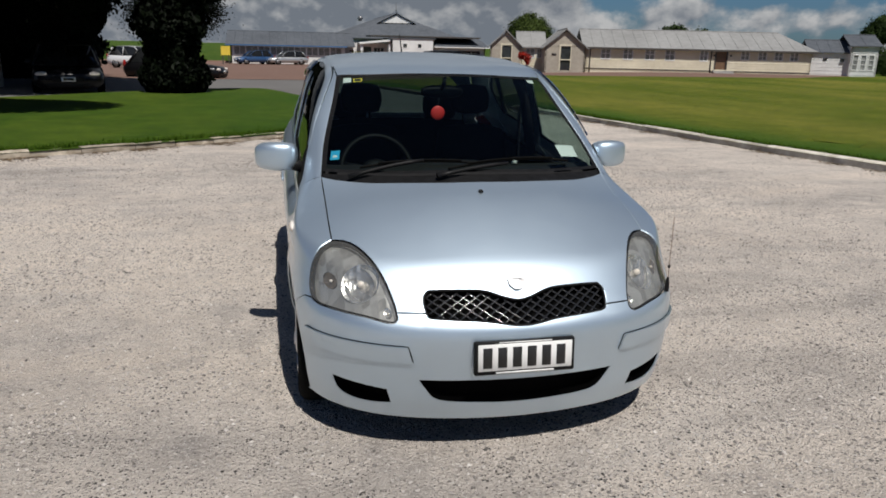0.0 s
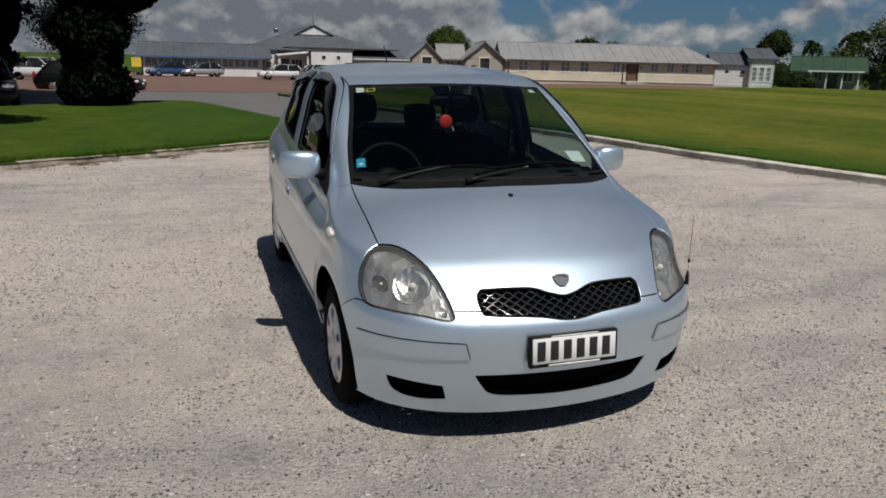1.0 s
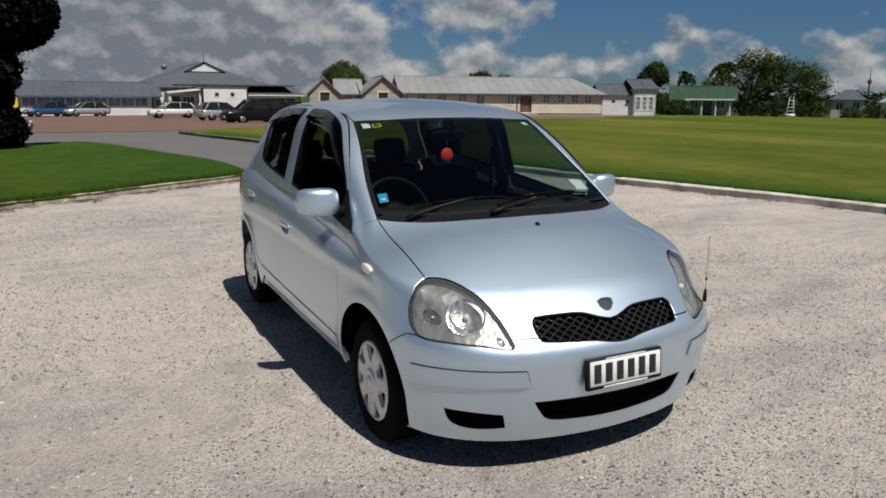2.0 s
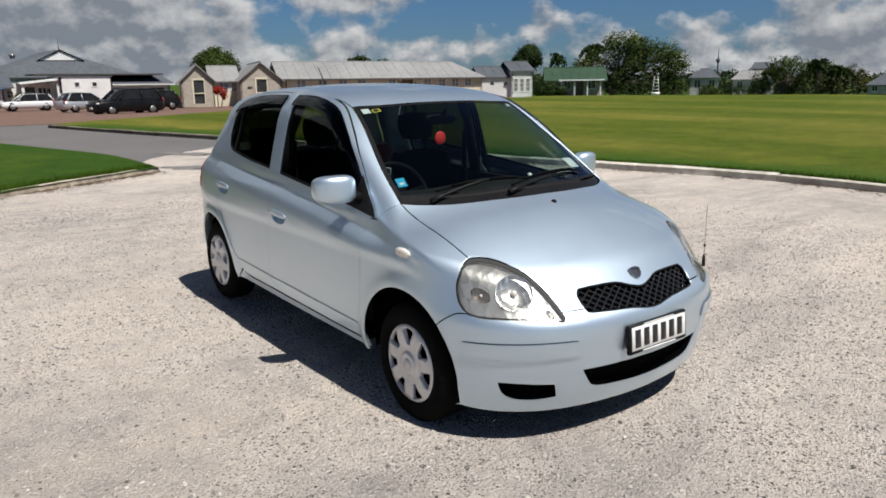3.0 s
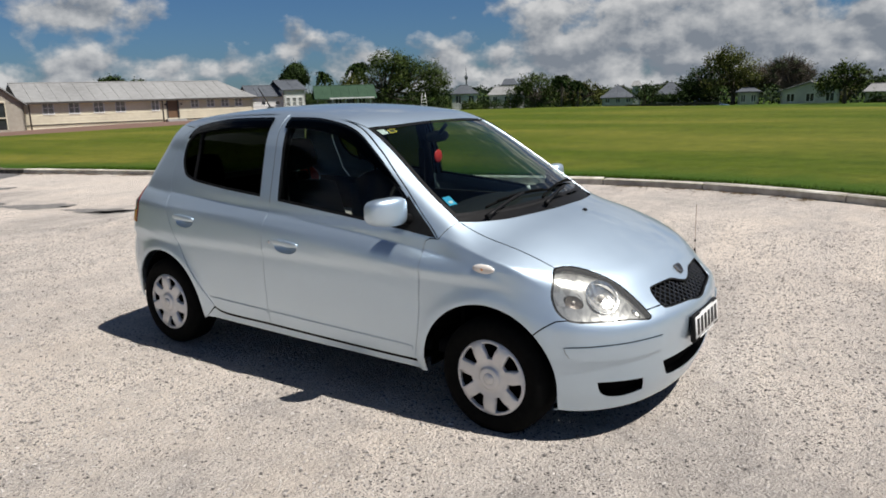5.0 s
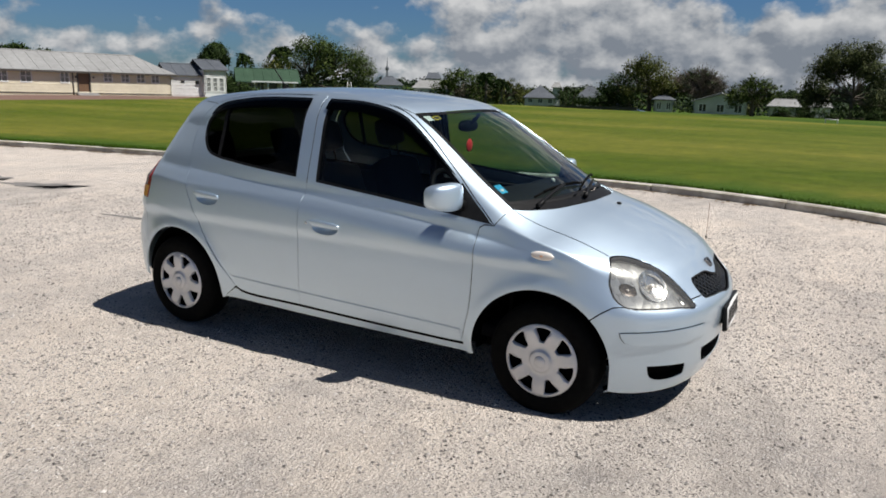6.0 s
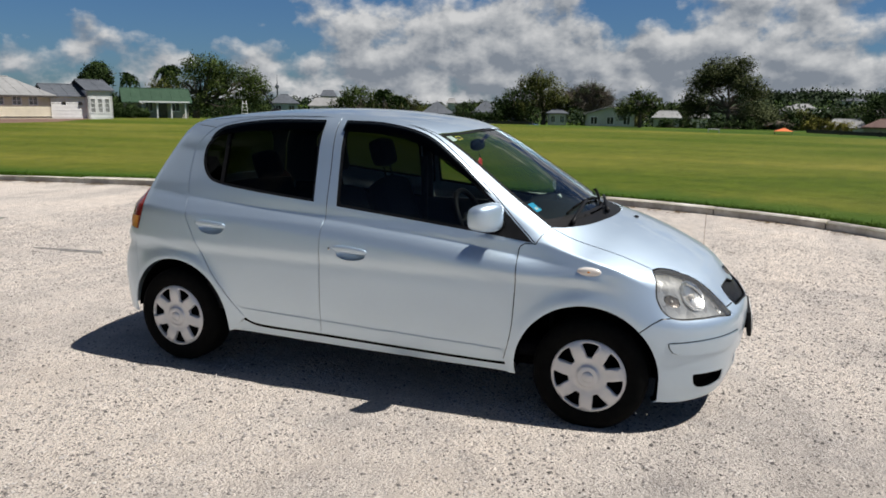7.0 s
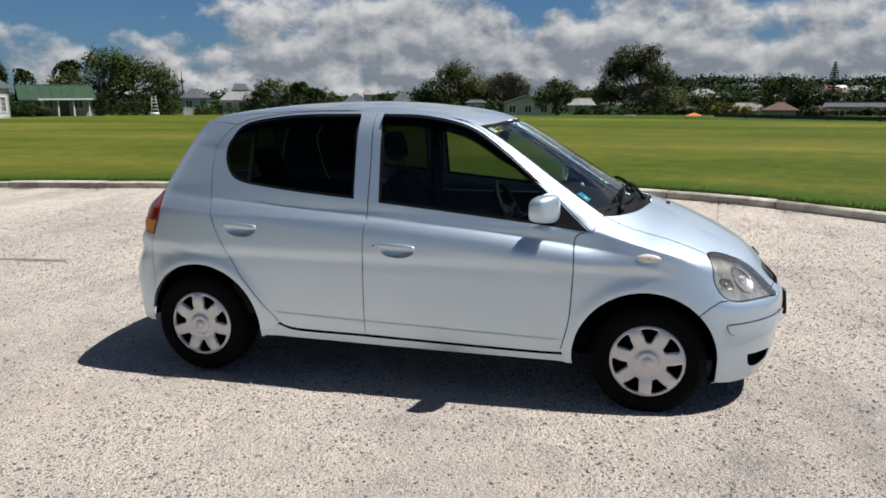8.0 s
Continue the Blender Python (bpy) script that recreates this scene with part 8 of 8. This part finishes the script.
for depth, ring, nxt in ((0.010, outer, inner),):
    a = [bm.verts.new((x, z, 0)) for x, z in outer]
    b = [bm.verts.new((x * 0.94, z * 0.94, depth)) for x, z in outer]
    c = [bm.verts.new((x, z, depth)) for x, z in inner]
    d = [bm.verts.new((x, z, 0.004)) for x, z in inner]
    for r0, r1 in ((a, b), (b, c), (c, d)):
        for k in range(8):
            bm.faces.new((r0[k], r0[(k + 1) % 8], r1[(k + 1) % 8], r1[k]))
    bm.faces.new(d)
seat_m = Matrix.Translation(badge_p[0] + 0.001 * np.array(badge_n)) @ badge_n.to_track_quat("Z", "Y").to_matrix().to_4x4()
bmesh.ops.recalc_face_normals(bm, faces=bm.faces[:])
bmesh.ops.transform(bm, matrix=seat_m, verts=bm.verts[:])
part("badge", bm, "badge_grey", hood_ob, "plain chrome shield badge", False)

# number plate in a black surround, its characters as plain bars
plate_m = Matrix.Translation((0.0, -1.898, 0.427)) @ Matrix.Rotation(radians(-5), 4, "X")


holder = part("number_plate", put(box(-0.19, 0.19, -0.006, 0.016, -0.064, 0.062, 0.005), plate_m), "black_plastic", bumper_ob, "white number plate in a black surround")
part("plate_face", put(box(-0.178, 0.178, -0.010, -0.004, -0.048, 0.052, 0.002), plate_m), "plate_white", holder)
for i in range(6):
    x = -0.160 + i * 0.0555
    part("character_bar", put(box(x, x + 0.034, -0.0125, -0.009, -0.036, 0.040, 0.001), plate_m), "ink", holder)
part("lettering_bar", put(box(-0.11, 0.11, -0.0085, -0.005, -0.060, -0.053), plate_m), "white_sticker", holder)
part("lettering_bar", put(box(-0.10, 0.10, -0.0085, -0.005, 0.0545, 0.0585), plate_m), "white_sticker", holder)
part("plate_bracket", put(box(-0.15, 0.15, 0.014, 0.06, -0.03, 0.03), plate_m), "void", holder)

# mirrors
for s, d in ((-1, doors_f[0]), (1, doors_f[1])):
    bm = ball((0, 0, 0), (0.102, 0.060, 0.066), None, 32, 20, 0.52)
    for v in bm.verts:
        t = (v.co.x / 0.104)
        v.co.z *= 1.0 - 0.10 * max(0, t)
        v.co.y = v.co.y * (0.9 if v.co.y < 0 else 0.55) + 0.02 * t * t + 0.02 * max(0, t)
    put(bm, Matrix.Diagonal((s, 1, 1, 1)))
    bmesh.ops.recalc_face_normals(bm, faces=bm.faces[:])
    set_in = 0.872 if s < 0 else 0.832
    swept = Matrix.Translation((s * set_in, -0.70, 0.988)) @ Matrix.Rotation(radians(12 * s), 4, "Z")
    put(bm, swept)
    mir = part("door_mirror", bm, "paint", d, "body-coloured door mirror")
    bm = ball((0, 0, 0), (0.076, 0.008, 0.052), None, 24, 12, 0.7)
    put(bm, swept @ Matrix.Translation((s * 0.002, 0.038, 0.0)))
    part("mirror_glass", bm, "chrome", mir, "mirror glass")
    part("mirror_arm", tube([(s * 0.74, -0.72, 0.935), (s * 0.79, -0.71, 0.95), (s * 0.83, -0.70, 0.962)], [0.03, 0.026, 0.028], 10), "black_plastic", mir, "black mirror arm")

# door handles and their finger hollows
for y, z, doors in ((0.045, 0.755, doors_f), (0.90, 0.828, doors_r)):
    base = meet(np.array([[-1.3, y, z]]), np.array([[1.0, 0, 0]]), 1.3)[0]
    for k, d in enumerate(doors):
        s = -1 if k == 0 else 1
        bm = bmesh.new()
        rings = []
        for q in (1.02, 0.97, 0.9, 0.75, 0.55, 0.3, 0.05):
            P = meet(np.array([(-1.3, y - 0.008 + 0.084 * q * math.cos(a), z - 0.009 + 0.036 * q * math.sin(a)) for a in np.linspace(0, 2 * math.pi, 29)[:-1]]), np.repeat([[1.0, 0, 0]], 28, 0), 1.3)
            sink = 0.001 if q > 1 else 0.003 + 0.026 * (1 - q ** 3)
            rings.append([bm.verts.new((s * (-v[0] - sink), v[1], v[2])) for v in P])
        for r0, r1 in zip(rings, rings[1:]):
            for a in range(28):
                bm.faces.new((r0[a], r0[(a + 1) % 28], r1[(a + 1) % 28], r1[a]))
        bm.faces.new(rings[-1])
        bmesh.ops.recalc_face_normals(bm, faces=bm.faces[:])
        part("handle_hollow", bm, "paint", d)
        bm = ball((0, 0, 0), (0.009, 0.098, 0.0165), None, 24, 14, 0.7)
        for v in bm.verts:
            v.co.z += 0.006 * (v.co.y / 0.098)
        put(bm, Matrix.Translation((s * (-base[0] + 0.003), y - 0.004, z + 0.013)))
        h = part("door_handle", bm, "paint", d, "body-coloured pull handle")
    lock = lathe([(0.0005, 0.003), (0.007, 0.002), (0.008, 0.0)], 16)
    put(lock, Matrix.Translation((base[0] - 0.001, y + 0.115, z + 0.01)) @ Matrix.Rotation(math.pi, 4, "Z"))
    if y < 0.5:
        part("door_lock", lock, "chrome", doors_f[0])

# side repeaters
for k in (0, 1):
    s = -1 if k == 0 else 1
    b0 = meet(np.array([[-1.3, -1.165, 0.758]]), np.array([[1.0, 0, 0]]), 1.3)[0]
    bm = ball((0, 0, 0), (0.014, 0.056, 0.021), None, 20, 12)
    put(bm, Matrix.Translation((s * (-b0[0]), -1.165, 0.76)))
    rep = part("side_repeater", bm, "clear_lens", car, "oval clear side repeater")
    part("repeater_bulb", put(ball((0, 0, 0), (0.004, 0.009, 0.006)), Matrix.Translation((s * (-b0[0] + 0.011), -1.165, 0.76))), "amber", rep)
for k, ob in enumerate(tails):
    low = skin(loop_of(on_side([(1.43, 0.775), (1.50, 0.785), (1.518, 0.85)]), on_side([(1.518, 0.85), (1.405, 0.85)]), on_side([(1.405, 0.85), (1.43, 0.775)])), Flat((0.7, -0.7, 0)), gap=0.003, off=0.007, step=0.03)
    panel("amber_section", "amber", ob, low, "amber indicator section", bool(k))

# washer nozzle, aerial, corner pole, wipers
noz = meet(np.array([[-0.01, -1.285, 1.6]]), np.array([[0, 0, -1.0]]), 1.6)[0]
part("washer_nozzle", ball((noz[0] - 0.01, noz[1], noz[2] + 0.004), (0.011, 0.014, 0.008)), "black_plastic", hood_ob)
ae = meet(np.array([[0.0, 1.0, 2.0]]), np.array([[0, 0, -1.0]]), 1.6)[0]
aerial = part("aerial_base", ball((0, 1.0, ae[2] + 0.004), (0.022, 0.04, 0.018)), "black_plastic", car)
part("aerial_rod", tube([(0, 1.0, ae[2] + 0.012), (0, 1.055, ae[2] + 0.08), (0, 1.11, ae[2] + 0.145)], [0.005, 0.004, 0.003], 8), "black_plastic", aerial)
cp = Vector((0.69, -1.64, 0.565))
pole = part("corner_pole", lathe([(0.009, 0.0), (0.009, 0.03), (0.006, 0.05), (0.004, 0.06)], 16, "z", None, cp - Vector((0, 0, 0.012))), "black_plastic", bumper_ob, "black base of a corner marker pole")
part("pole_rod", tube([cp + Vector((0, 0, 0.05)), cp + Vector((0, 0, 0.30))], 0.0018, 8), "rod", pole, "thin clear marker rod")
part("pole_collar", ball(cp + Vector((0, 0, 0.095)), (0.006, 0.006, 0.008)), "black_plastic", pole)


def wiper(points, blade):
    out = []
    for group in (points, blade):
        O = np.array([(x, y, 1.8) for x, y in group])
        P = meet(O, np.repeat([[0, 0, -1.0]], len(O), 0), 1.6)
        out.append((P, slope(P)))
    (P, Nn), (Q, Nq) = out
    arm = part("wiper_arm", tube([tuple(p + n * h) for p, n, h in zip(P, Nn, np.linspace(0.010, 0.019, len(P)))], [0.014] + [0.009] * (len(P) - 2) + [0.007], 8), "black_plastic", car, "black wiper arm")
    part("wiper_blade", tube([tuple(p + n * 0.008) for p, n in zip(Q, Nq)], 0.006, 6), "rubber", arm)
    part("wiper_spine", tube([tuple(p + n * 0.016) for p, n in zip(Q[2:-2], Nq[2:-2])], 0.005, 6), "rubber", arm)


def lerp2(a, b, n):
    return [(a[0] + (b[0] - a[0]) * i / (n - 1), a[1] + (b[1] - a[1]) * i / (n - 1)) for i in range(n)]


wiper(lerp2((-0.555, -1.03), (-0.22, -1.035), 6), lerp2((-0.50, -0.99), (0.03, -1.065), 14))
wiper(lerp2((-0.18, -1.145), (0.16, -1.07), 6), lerp2((-0.12, -1.095), (0.49, -0.965), 14))


# pressed crease along the foot of the doors
for pts, doors in (([(-0.765, 0.329), (-0.3, 0.343), (0.215, 0.358)], doors_f), ([(0.235, 0.3585), (0.5, 0.366), (0.72, 0.373)], doors_r)):
    hi = [(a, b + 0.011) for a, b in pts]
    lo = [(a, b - 0.011) for a, b in pts[::-1]]
    crease = skin(loop_of(on_side(hi), on_side([hi[-1], lo[0]], 0.01), on_side(lo), on_side([lo[-1], hi[0]], 0.01)), SIDEWAYS, gap=0.0, step=0.012, off=0.005, flange=0.008)
    for k, d in enumerate(doors):
        panel("door_crease", "paint", d, crease, "", bool(k))


# ---------------------------------------------------------------- the hatchback: cabin
def cushion(x0, x1, y0, y1, z0, z1, r, m=None):
    bm = box(x0, x1, y0, y1, z0, z1)
    bmesh.ops.subdivide_edges(bm, edges=bm.edges[:], cuts=4, use_grid_fill=True)
    c = Vector(((x0 + x1) / 2, (y0 + y1) / 2, (z0 + z1) / 2))
    h = Vector(((x1 - x0) / 2, (y1 - y0) / 2, (z1 - z0) / 2))
    for v in bm.verts:
        d = v.co - c
        k = [max(-1, min(1, d[i] / h[i])) for i in range(3)]
        q = Vector([k[i] * math.sqrt(max(0, 1 - k[(i + 1) % 3] ** 2 / 2 - k[(i + 2) % 3] ** 2 / 2 + (k[(i + 1) % 3] * k[(i + 2) % 3]) ** 2 / 3)) * h[i] for i in range(3)])
        v.co = c + d.lerp(q, r)
    if m is not None:
        put(bm, m)
    return bm


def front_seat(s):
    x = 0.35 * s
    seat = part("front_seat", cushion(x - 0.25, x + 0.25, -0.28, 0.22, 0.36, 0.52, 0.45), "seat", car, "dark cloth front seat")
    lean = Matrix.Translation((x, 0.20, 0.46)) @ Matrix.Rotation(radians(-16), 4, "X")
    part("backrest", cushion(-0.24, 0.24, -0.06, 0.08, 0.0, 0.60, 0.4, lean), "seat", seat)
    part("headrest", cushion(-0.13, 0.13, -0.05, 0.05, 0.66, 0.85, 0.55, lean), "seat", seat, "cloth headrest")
    for k in (-0.05, 0.05):
        part("headrest_post", put(tube([(k, 0, 0.56), (k, 0, 0.70)], 0.006, 6), lean), "dash", seat)
    return seat


front_seat(-1)
front_seat(1)
bench = part("rear_bench", cushion(-0.60, 0.60, 0.72, 1.12, 0.36, 0.54, 0.3), "seat", car, "dark cloth rear bench")
lean = Matrix.Translation((0, 1.10, 0.46)) @ Matrix.Rotation(radians(-18), 4, "X")
part("bench_back", cushion(-0.58, 0.58, -0.05, 0.08, 0.0, 0.56, 0.3, lean), "seat", bench)
for x in (-0.34, 0.34):
    part("rear_headrest", cushion(x - 0.13, x + 0.13, -0.04, 0.05, 0.54, 0.74, 0.45, lean), "seat", bench)
part("parcel_shelf", box(-0.55, 0.55, 1.24, 1.46, 0.90, 0.93, 0.01), "dash", car)
part("cabin_floor", box(-0.68, 0.68, -0.95, 1.3, 0.28, 0.34), "seat", car)
# dashboard with a binnacle in the middle
bm = bmesh.new()
prof = [(-1.02, 0.86), (-0.98, 0.915), (-0.86, 0.945), (-0.72, 0.94), (-0.60, 0.91), (-0.54, 0.84), (-0.55, 0.72), (-0.62, 0.55), (-0.70, 0.40)]
rows = []
for x in np.linspace(-0.70, 0.70, 15):
    hump = 0.028 * math.exp(-(x / 0.2) ** 2)
    back = 0.16 * (x / 0.7) ** 2
    rows.append([bm.verts.new((x, y + (back if y < -0.8 else back * 0.4), z + (hump if -0.9 < y < -0.56 else 0))) for y, z in prof])
for r0, r1 in zip(rows, rows[1:]):
    for k in range(len(prof) - 1):
        bm.faces.new((r0[k], r0[k + 1], r1[k + 1], r1[k]))
bmesh.ops.recalc_face_normals(bm, faces=bm.faces[:])
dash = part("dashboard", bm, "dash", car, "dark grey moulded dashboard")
part("bulkhead", box(-0.70, 0.70, -0.99, -0.97, 0.30, 0.86), "void", car, "", False)
part("centre_console", box(-0.10, 0.10, -0.62, -0.30, 0.34, 0.72, 0.03), "dash", car)
ring = [(0.182 * math.cos(a), 0.182 * math.sin(a), 0.0) for a in np.linspace(0, 2 * math.pi, 41)]
wheel_m = Matrix.Translation((-0.36, -0.46, 0.88)) @ Matrix.Rotation(radians(64), 4, "X")
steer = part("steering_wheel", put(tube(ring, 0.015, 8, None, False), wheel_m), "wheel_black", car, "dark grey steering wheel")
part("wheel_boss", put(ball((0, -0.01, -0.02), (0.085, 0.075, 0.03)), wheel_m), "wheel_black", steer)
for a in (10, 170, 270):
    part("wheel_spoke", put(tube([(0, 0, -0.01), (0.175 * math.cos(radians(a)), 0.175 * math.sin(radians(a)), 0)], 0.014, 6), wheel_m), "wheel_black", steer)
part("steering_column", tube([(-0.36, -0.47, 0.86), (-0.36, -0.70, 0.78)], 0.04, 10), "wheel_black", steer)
mir_s = part("rearview_mirror", put(ball((0, 0, 0), (0.115, 0.02, 0.034), None, 20, 10, 0.75), Matrix.Translation((0.0, -0.36, 1.275))), "black_plastic", car, "black rear-view mirror")
part("mirror_stem", tube([(0.0, -0.38, 1.29), (0.0, -0.43, 1.345)], 0.012, 6), "black_plastic", mir_s)
charm = part("air_freshener", put(lathe([(0.001, -0.004), (0.034, -0.004), (0.038, 0.0), (0.034, 0.004), (0.001, 0.004)], 24, "y"), Matrix.Translation((-0.025, -0.385, 1.165))), "red_plastic", mir_s, "round red hanging charm")
part("cord", tube([(-0.015, -0.37, 1.25), (-0.025, -0.385, 1.20)], 0.002, 5), "ink", charm)
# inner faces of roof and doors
panel("headliner", "headliner", car, skin(loop_of(on_top([(-0.50, -0.28), (0.50, -0.28)]), on_top([(0.50, -0.28), (0.51, 1.15)]), on_top([(0.51, 1.15), (-0.51, 1.15)]), on_top([(-0.51, 1.15), (-0.50, -0.28)])), TOPDOWN, step=0.1, off=-0.03, flange=0), "roof lining coloured dark for the cabin shade")
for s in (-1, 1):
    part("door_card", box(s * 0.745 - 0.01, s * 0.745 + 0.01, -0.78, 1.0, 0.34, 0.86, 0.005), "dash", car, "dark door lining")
    part("pillar_trim", tube([(s * 0.72, 0.22, 0.86), (s * 0.66, 0.215, 1.2), (s * 0.585, 0.21, 1.36)], 0.035, 8), "dash", car, "dark pillar trim")
    part("seat_belt", box(s * 0.63 - 0.003, s * 0.63 + 0.003, 0.20, 0.245, 0.5, 1.15), "seat", car)


def sticker(points, mat_name, label, off=-0.007):
    """A label on the inside of the windscreen, by plan corners."""
    q = [on_top([a, b], 0.03) for a, b in zip(points, points[1:] + points[:1])]
    return panel("sticker", mat_name, screen_ob, skin(loop_of(*q), HOODWISE, gap=0.0, step=0.03, off=off, flange=0), label)


sticker([(-0.628, -0.875), (-0.588, -0.89), (-0.580, -0.84), (-0.620, -0.825)], "blue_sticker", "blue service sticker")
sticker([(-0.616, -0.868), (-0.596, -0.875), (-0.594, -0.862), (-0.614, -0.855)], "white_sticker", "", -0.0062)
sticker([(-0.525, -0.40), (-0.485, -0.41), (-0.48, -0.365), (-0.52, -0.355)], "white_sticker", "white parking label")
sticker([(-0.475, -0.415), (-0.430, -0.422), (-0.427, -0.392), (-0.472, -0.385)], "yellow_sign", "small yellow-edged label")
sticker([(-0.469, -0.411), (-0.436, -0.417), (-0.434, -0.396), (-0.466, -0.390)], "ink", "", -0.0062)
sticker([(0.465, -0.405), (0.505, -0.395), (0.50, -0.345), (0.46, -0.352)], "white_sticker", "white label")
sticker([(0.475, -0.93), (0.575, -0.895), (0.57, -0.825), (0.465, -0.86)], "white_sticker", "white licence label")
part("phone_holder", tube([(0.28, -0.80, 0.955), (0.28, -0.795, 0.98)], [0.016, 0.010], 8), "white_sticker", dash, "small pale dashboard ornament")

# ---------------------------------------------------------------- loose stones on the lot, and ragged grass along the kerbs
def loose_stones():
    """Chips of gravel, thick in patches between sandy stretches."""
    rng = np.random.default_rng(9)
    n = 115000
    # patches of the lot where the chips lie thick, thinning out far from the car
    c = np.stack([rng.uniform(-7.5, 5.0, 520), rng.uniform(-4.8, 6.5, 520)], -1)
    spread = rng.uniform(0.10, 0.55, 520)
    k = rng.integers(520, size=n)
    at = c[k] + rng.normal(size=(n, 2)) * spread[k][:, None] * np.array((1.3, 0.8))
    loose = rng.uniform(size=n) < 0.38
    at[loose] = np.stack([rng.uniform(-7.5, 5.0, loose.sum()), rng.uniform(-4.8, 6.5, loose.sum())], -1)
    s = 0.0035 + 0.0085 * rng.uniform(size=n) ** 2.6
    base = np.array([(1, 0, 0), (0, 1, 0), (-1, 0, 0), (0, -1, 0), (0, 0, 1), (0, 0, -1)], float)
    P = base[None] * rng.uniform(0.6, 1.35, size=(n, 6, 1)) + rng.normal(size=(n, 6, 3)) * 0.16
    a = rng.uniform(0, 2 * math.pi, n)
    ca, sa = np.cos(a)[:, None], np.sin(a)[:, None]
    V = np.stack([P[..., 0] * ca - P[..., 1] * sa, P[..., 0] * sa + P[..., 1] * ca, P[..., 2] * 0.62], -1) * s[:, None, None]
    V += np.concatenate([at, (0.22 * s)[:, None]], -1)[:, None, :]
    T = np.array([(0, 1, 4), (1, 2, 4), (2, 3, 4), (3, 0, 4), (1, 0, 5), (2, 1, 5), (3, 2, 5), (0, 3, 5)])
    F = (T[None] + 6 * np.arange(n)[:, None, None]).reshape(-1, 3)
    me = bpy.data.meshes.new("loose_stones")
    me.from_pydata(V.reshape(-1, 3).tolist(), [], F.tolist())
    me.materials.append(M["stone"])
    tagged(new("loose_stones", me), "loose pale chips of gravel strewn on the lot", "gravel", "", "stuff")


loose_stones()


def grass_fringe(name, line, side, count, label, seed, z):
    rng = np.random.default_rng(seed)
    P = np.array([(p.x, p.y) for p in line])
    seg = np.diff(P, axis=0)
    ln = np.linalg.norm(seg, axis=1)
    k = rng.choice(len(seg), size=count, p=ln / ln.sum())
    t = rng.uniform(size=(count, 1))
    nrm = np.stack([-seg[k][:, 1], seg[k][:, 0]], -1) / ln[k][:, None] * side
    at = P[k] + seg[k] * t + nrm * (0.13 + rng.exponential(0.10, size=(count, 1)))
    h = rng.uniform(0.03, 0.085, count)
    a = rng.uniform(0, 6.28, count)
    w = 0.006
    lean = rng.normal(size=(count, 2)) * 0.35
    base = np.column_stack([at, np.full(count, z)])
    V = np.stack([base + np.column_stack([np.cos(a) * w, np.sin(a) * w, 0 * a]), base - np.column_stack([np.cos(a) * w, np.sin(a) * w, 0 * a]), base + np.column_stack([lean * h[:, None], h])], 1).reshape(-1, 3)
    me = bpy.data.meshes.new(name)
    me.from_pydata(V.tolist(), [], np.arange(3 * count).reshape(-1, 3).tolist())
    me.materials.append(M["blade"])
    tagged(new(name, me), label, "grass", "", "stuff")


M["litter"] = surface("dry_leaf_litter", (0.10, 0.06, 0.03), (0.30, 0.21, 0.12), 30.0, 0.9, bump=0.0, island=0.6)


def litter(name, line, side, count, label, seed):
    """Dry leaves and crumbs of soil blown against a kerb, in drifts."""
    rng = np.random.default_rng(seed)
    P = np.array([(p.x, p.y) for p in line])
    seg = np.diff(P, axis=0)
    ln = np.linalg.norm(seg, axis=1)
    drift = rng.uniform(0.05, 1.0, len(seg)) ** 2
    k = rng.choice(len(seg), size=count, p=ln * drift / np.sum(ln * drift))
    nrm = np.stack([-seg[k][:, 1], seg[k][:, 0]], -1) / ln[k][:, None] * side
    at = P[k] + seg[k] * rng.uniform(size=(count, 1)) - nrm * (0.005 + rng.exponential(0.09, size=(count, 1)))
    a, sz = rng.uniform(0, 6.28, count), rng.uniform(0.008, 0.03, count)
    tip = rng.uniform(0.002, 0.014, size=(count, 4))
    V = np.stack([np.column_stack([at[:, 0] + sz * np.cos(a + q) * w, at[:, 1] + sz * np.sin(a + q) * w, tip[:, i]]) for i, (q, w) in enumerate(((0, 1.2), (1.7, 0.6), (3.1, 1.0), (4.7, 0.55)))], 1).reshape(-1, 3)
    me = bpy.data.meshes.new(name)
    me.from_pydata(V.tolist(), [], np.arange(4 * count).reshape(-1, 4).tolist())
    me.materials.append(M["litter"])
    tagged(new(name, me), label, "leaf litter", "", "stuff")


litter("kerb_litter", [p for p in KERB_RIGHT if p.y < 15], 1, 4200, "dry leaves and soil along the field kerb", 21)
litter("edging_litter", KERB_LEFT, 1, 5200, "dry leaves and soil along the lawn edging", 22)
grass_fringe("kerb_grass", [p for p in KERB_RIGHT if p.y < 15], 1, 26000, "ragged grass along the field kerb", 3, 0.08)
grass_fringe("lawn_grass_edge", KERB_LEFT, 1, 14000, "ragged grass along the lawn edging", 4, 0.07)
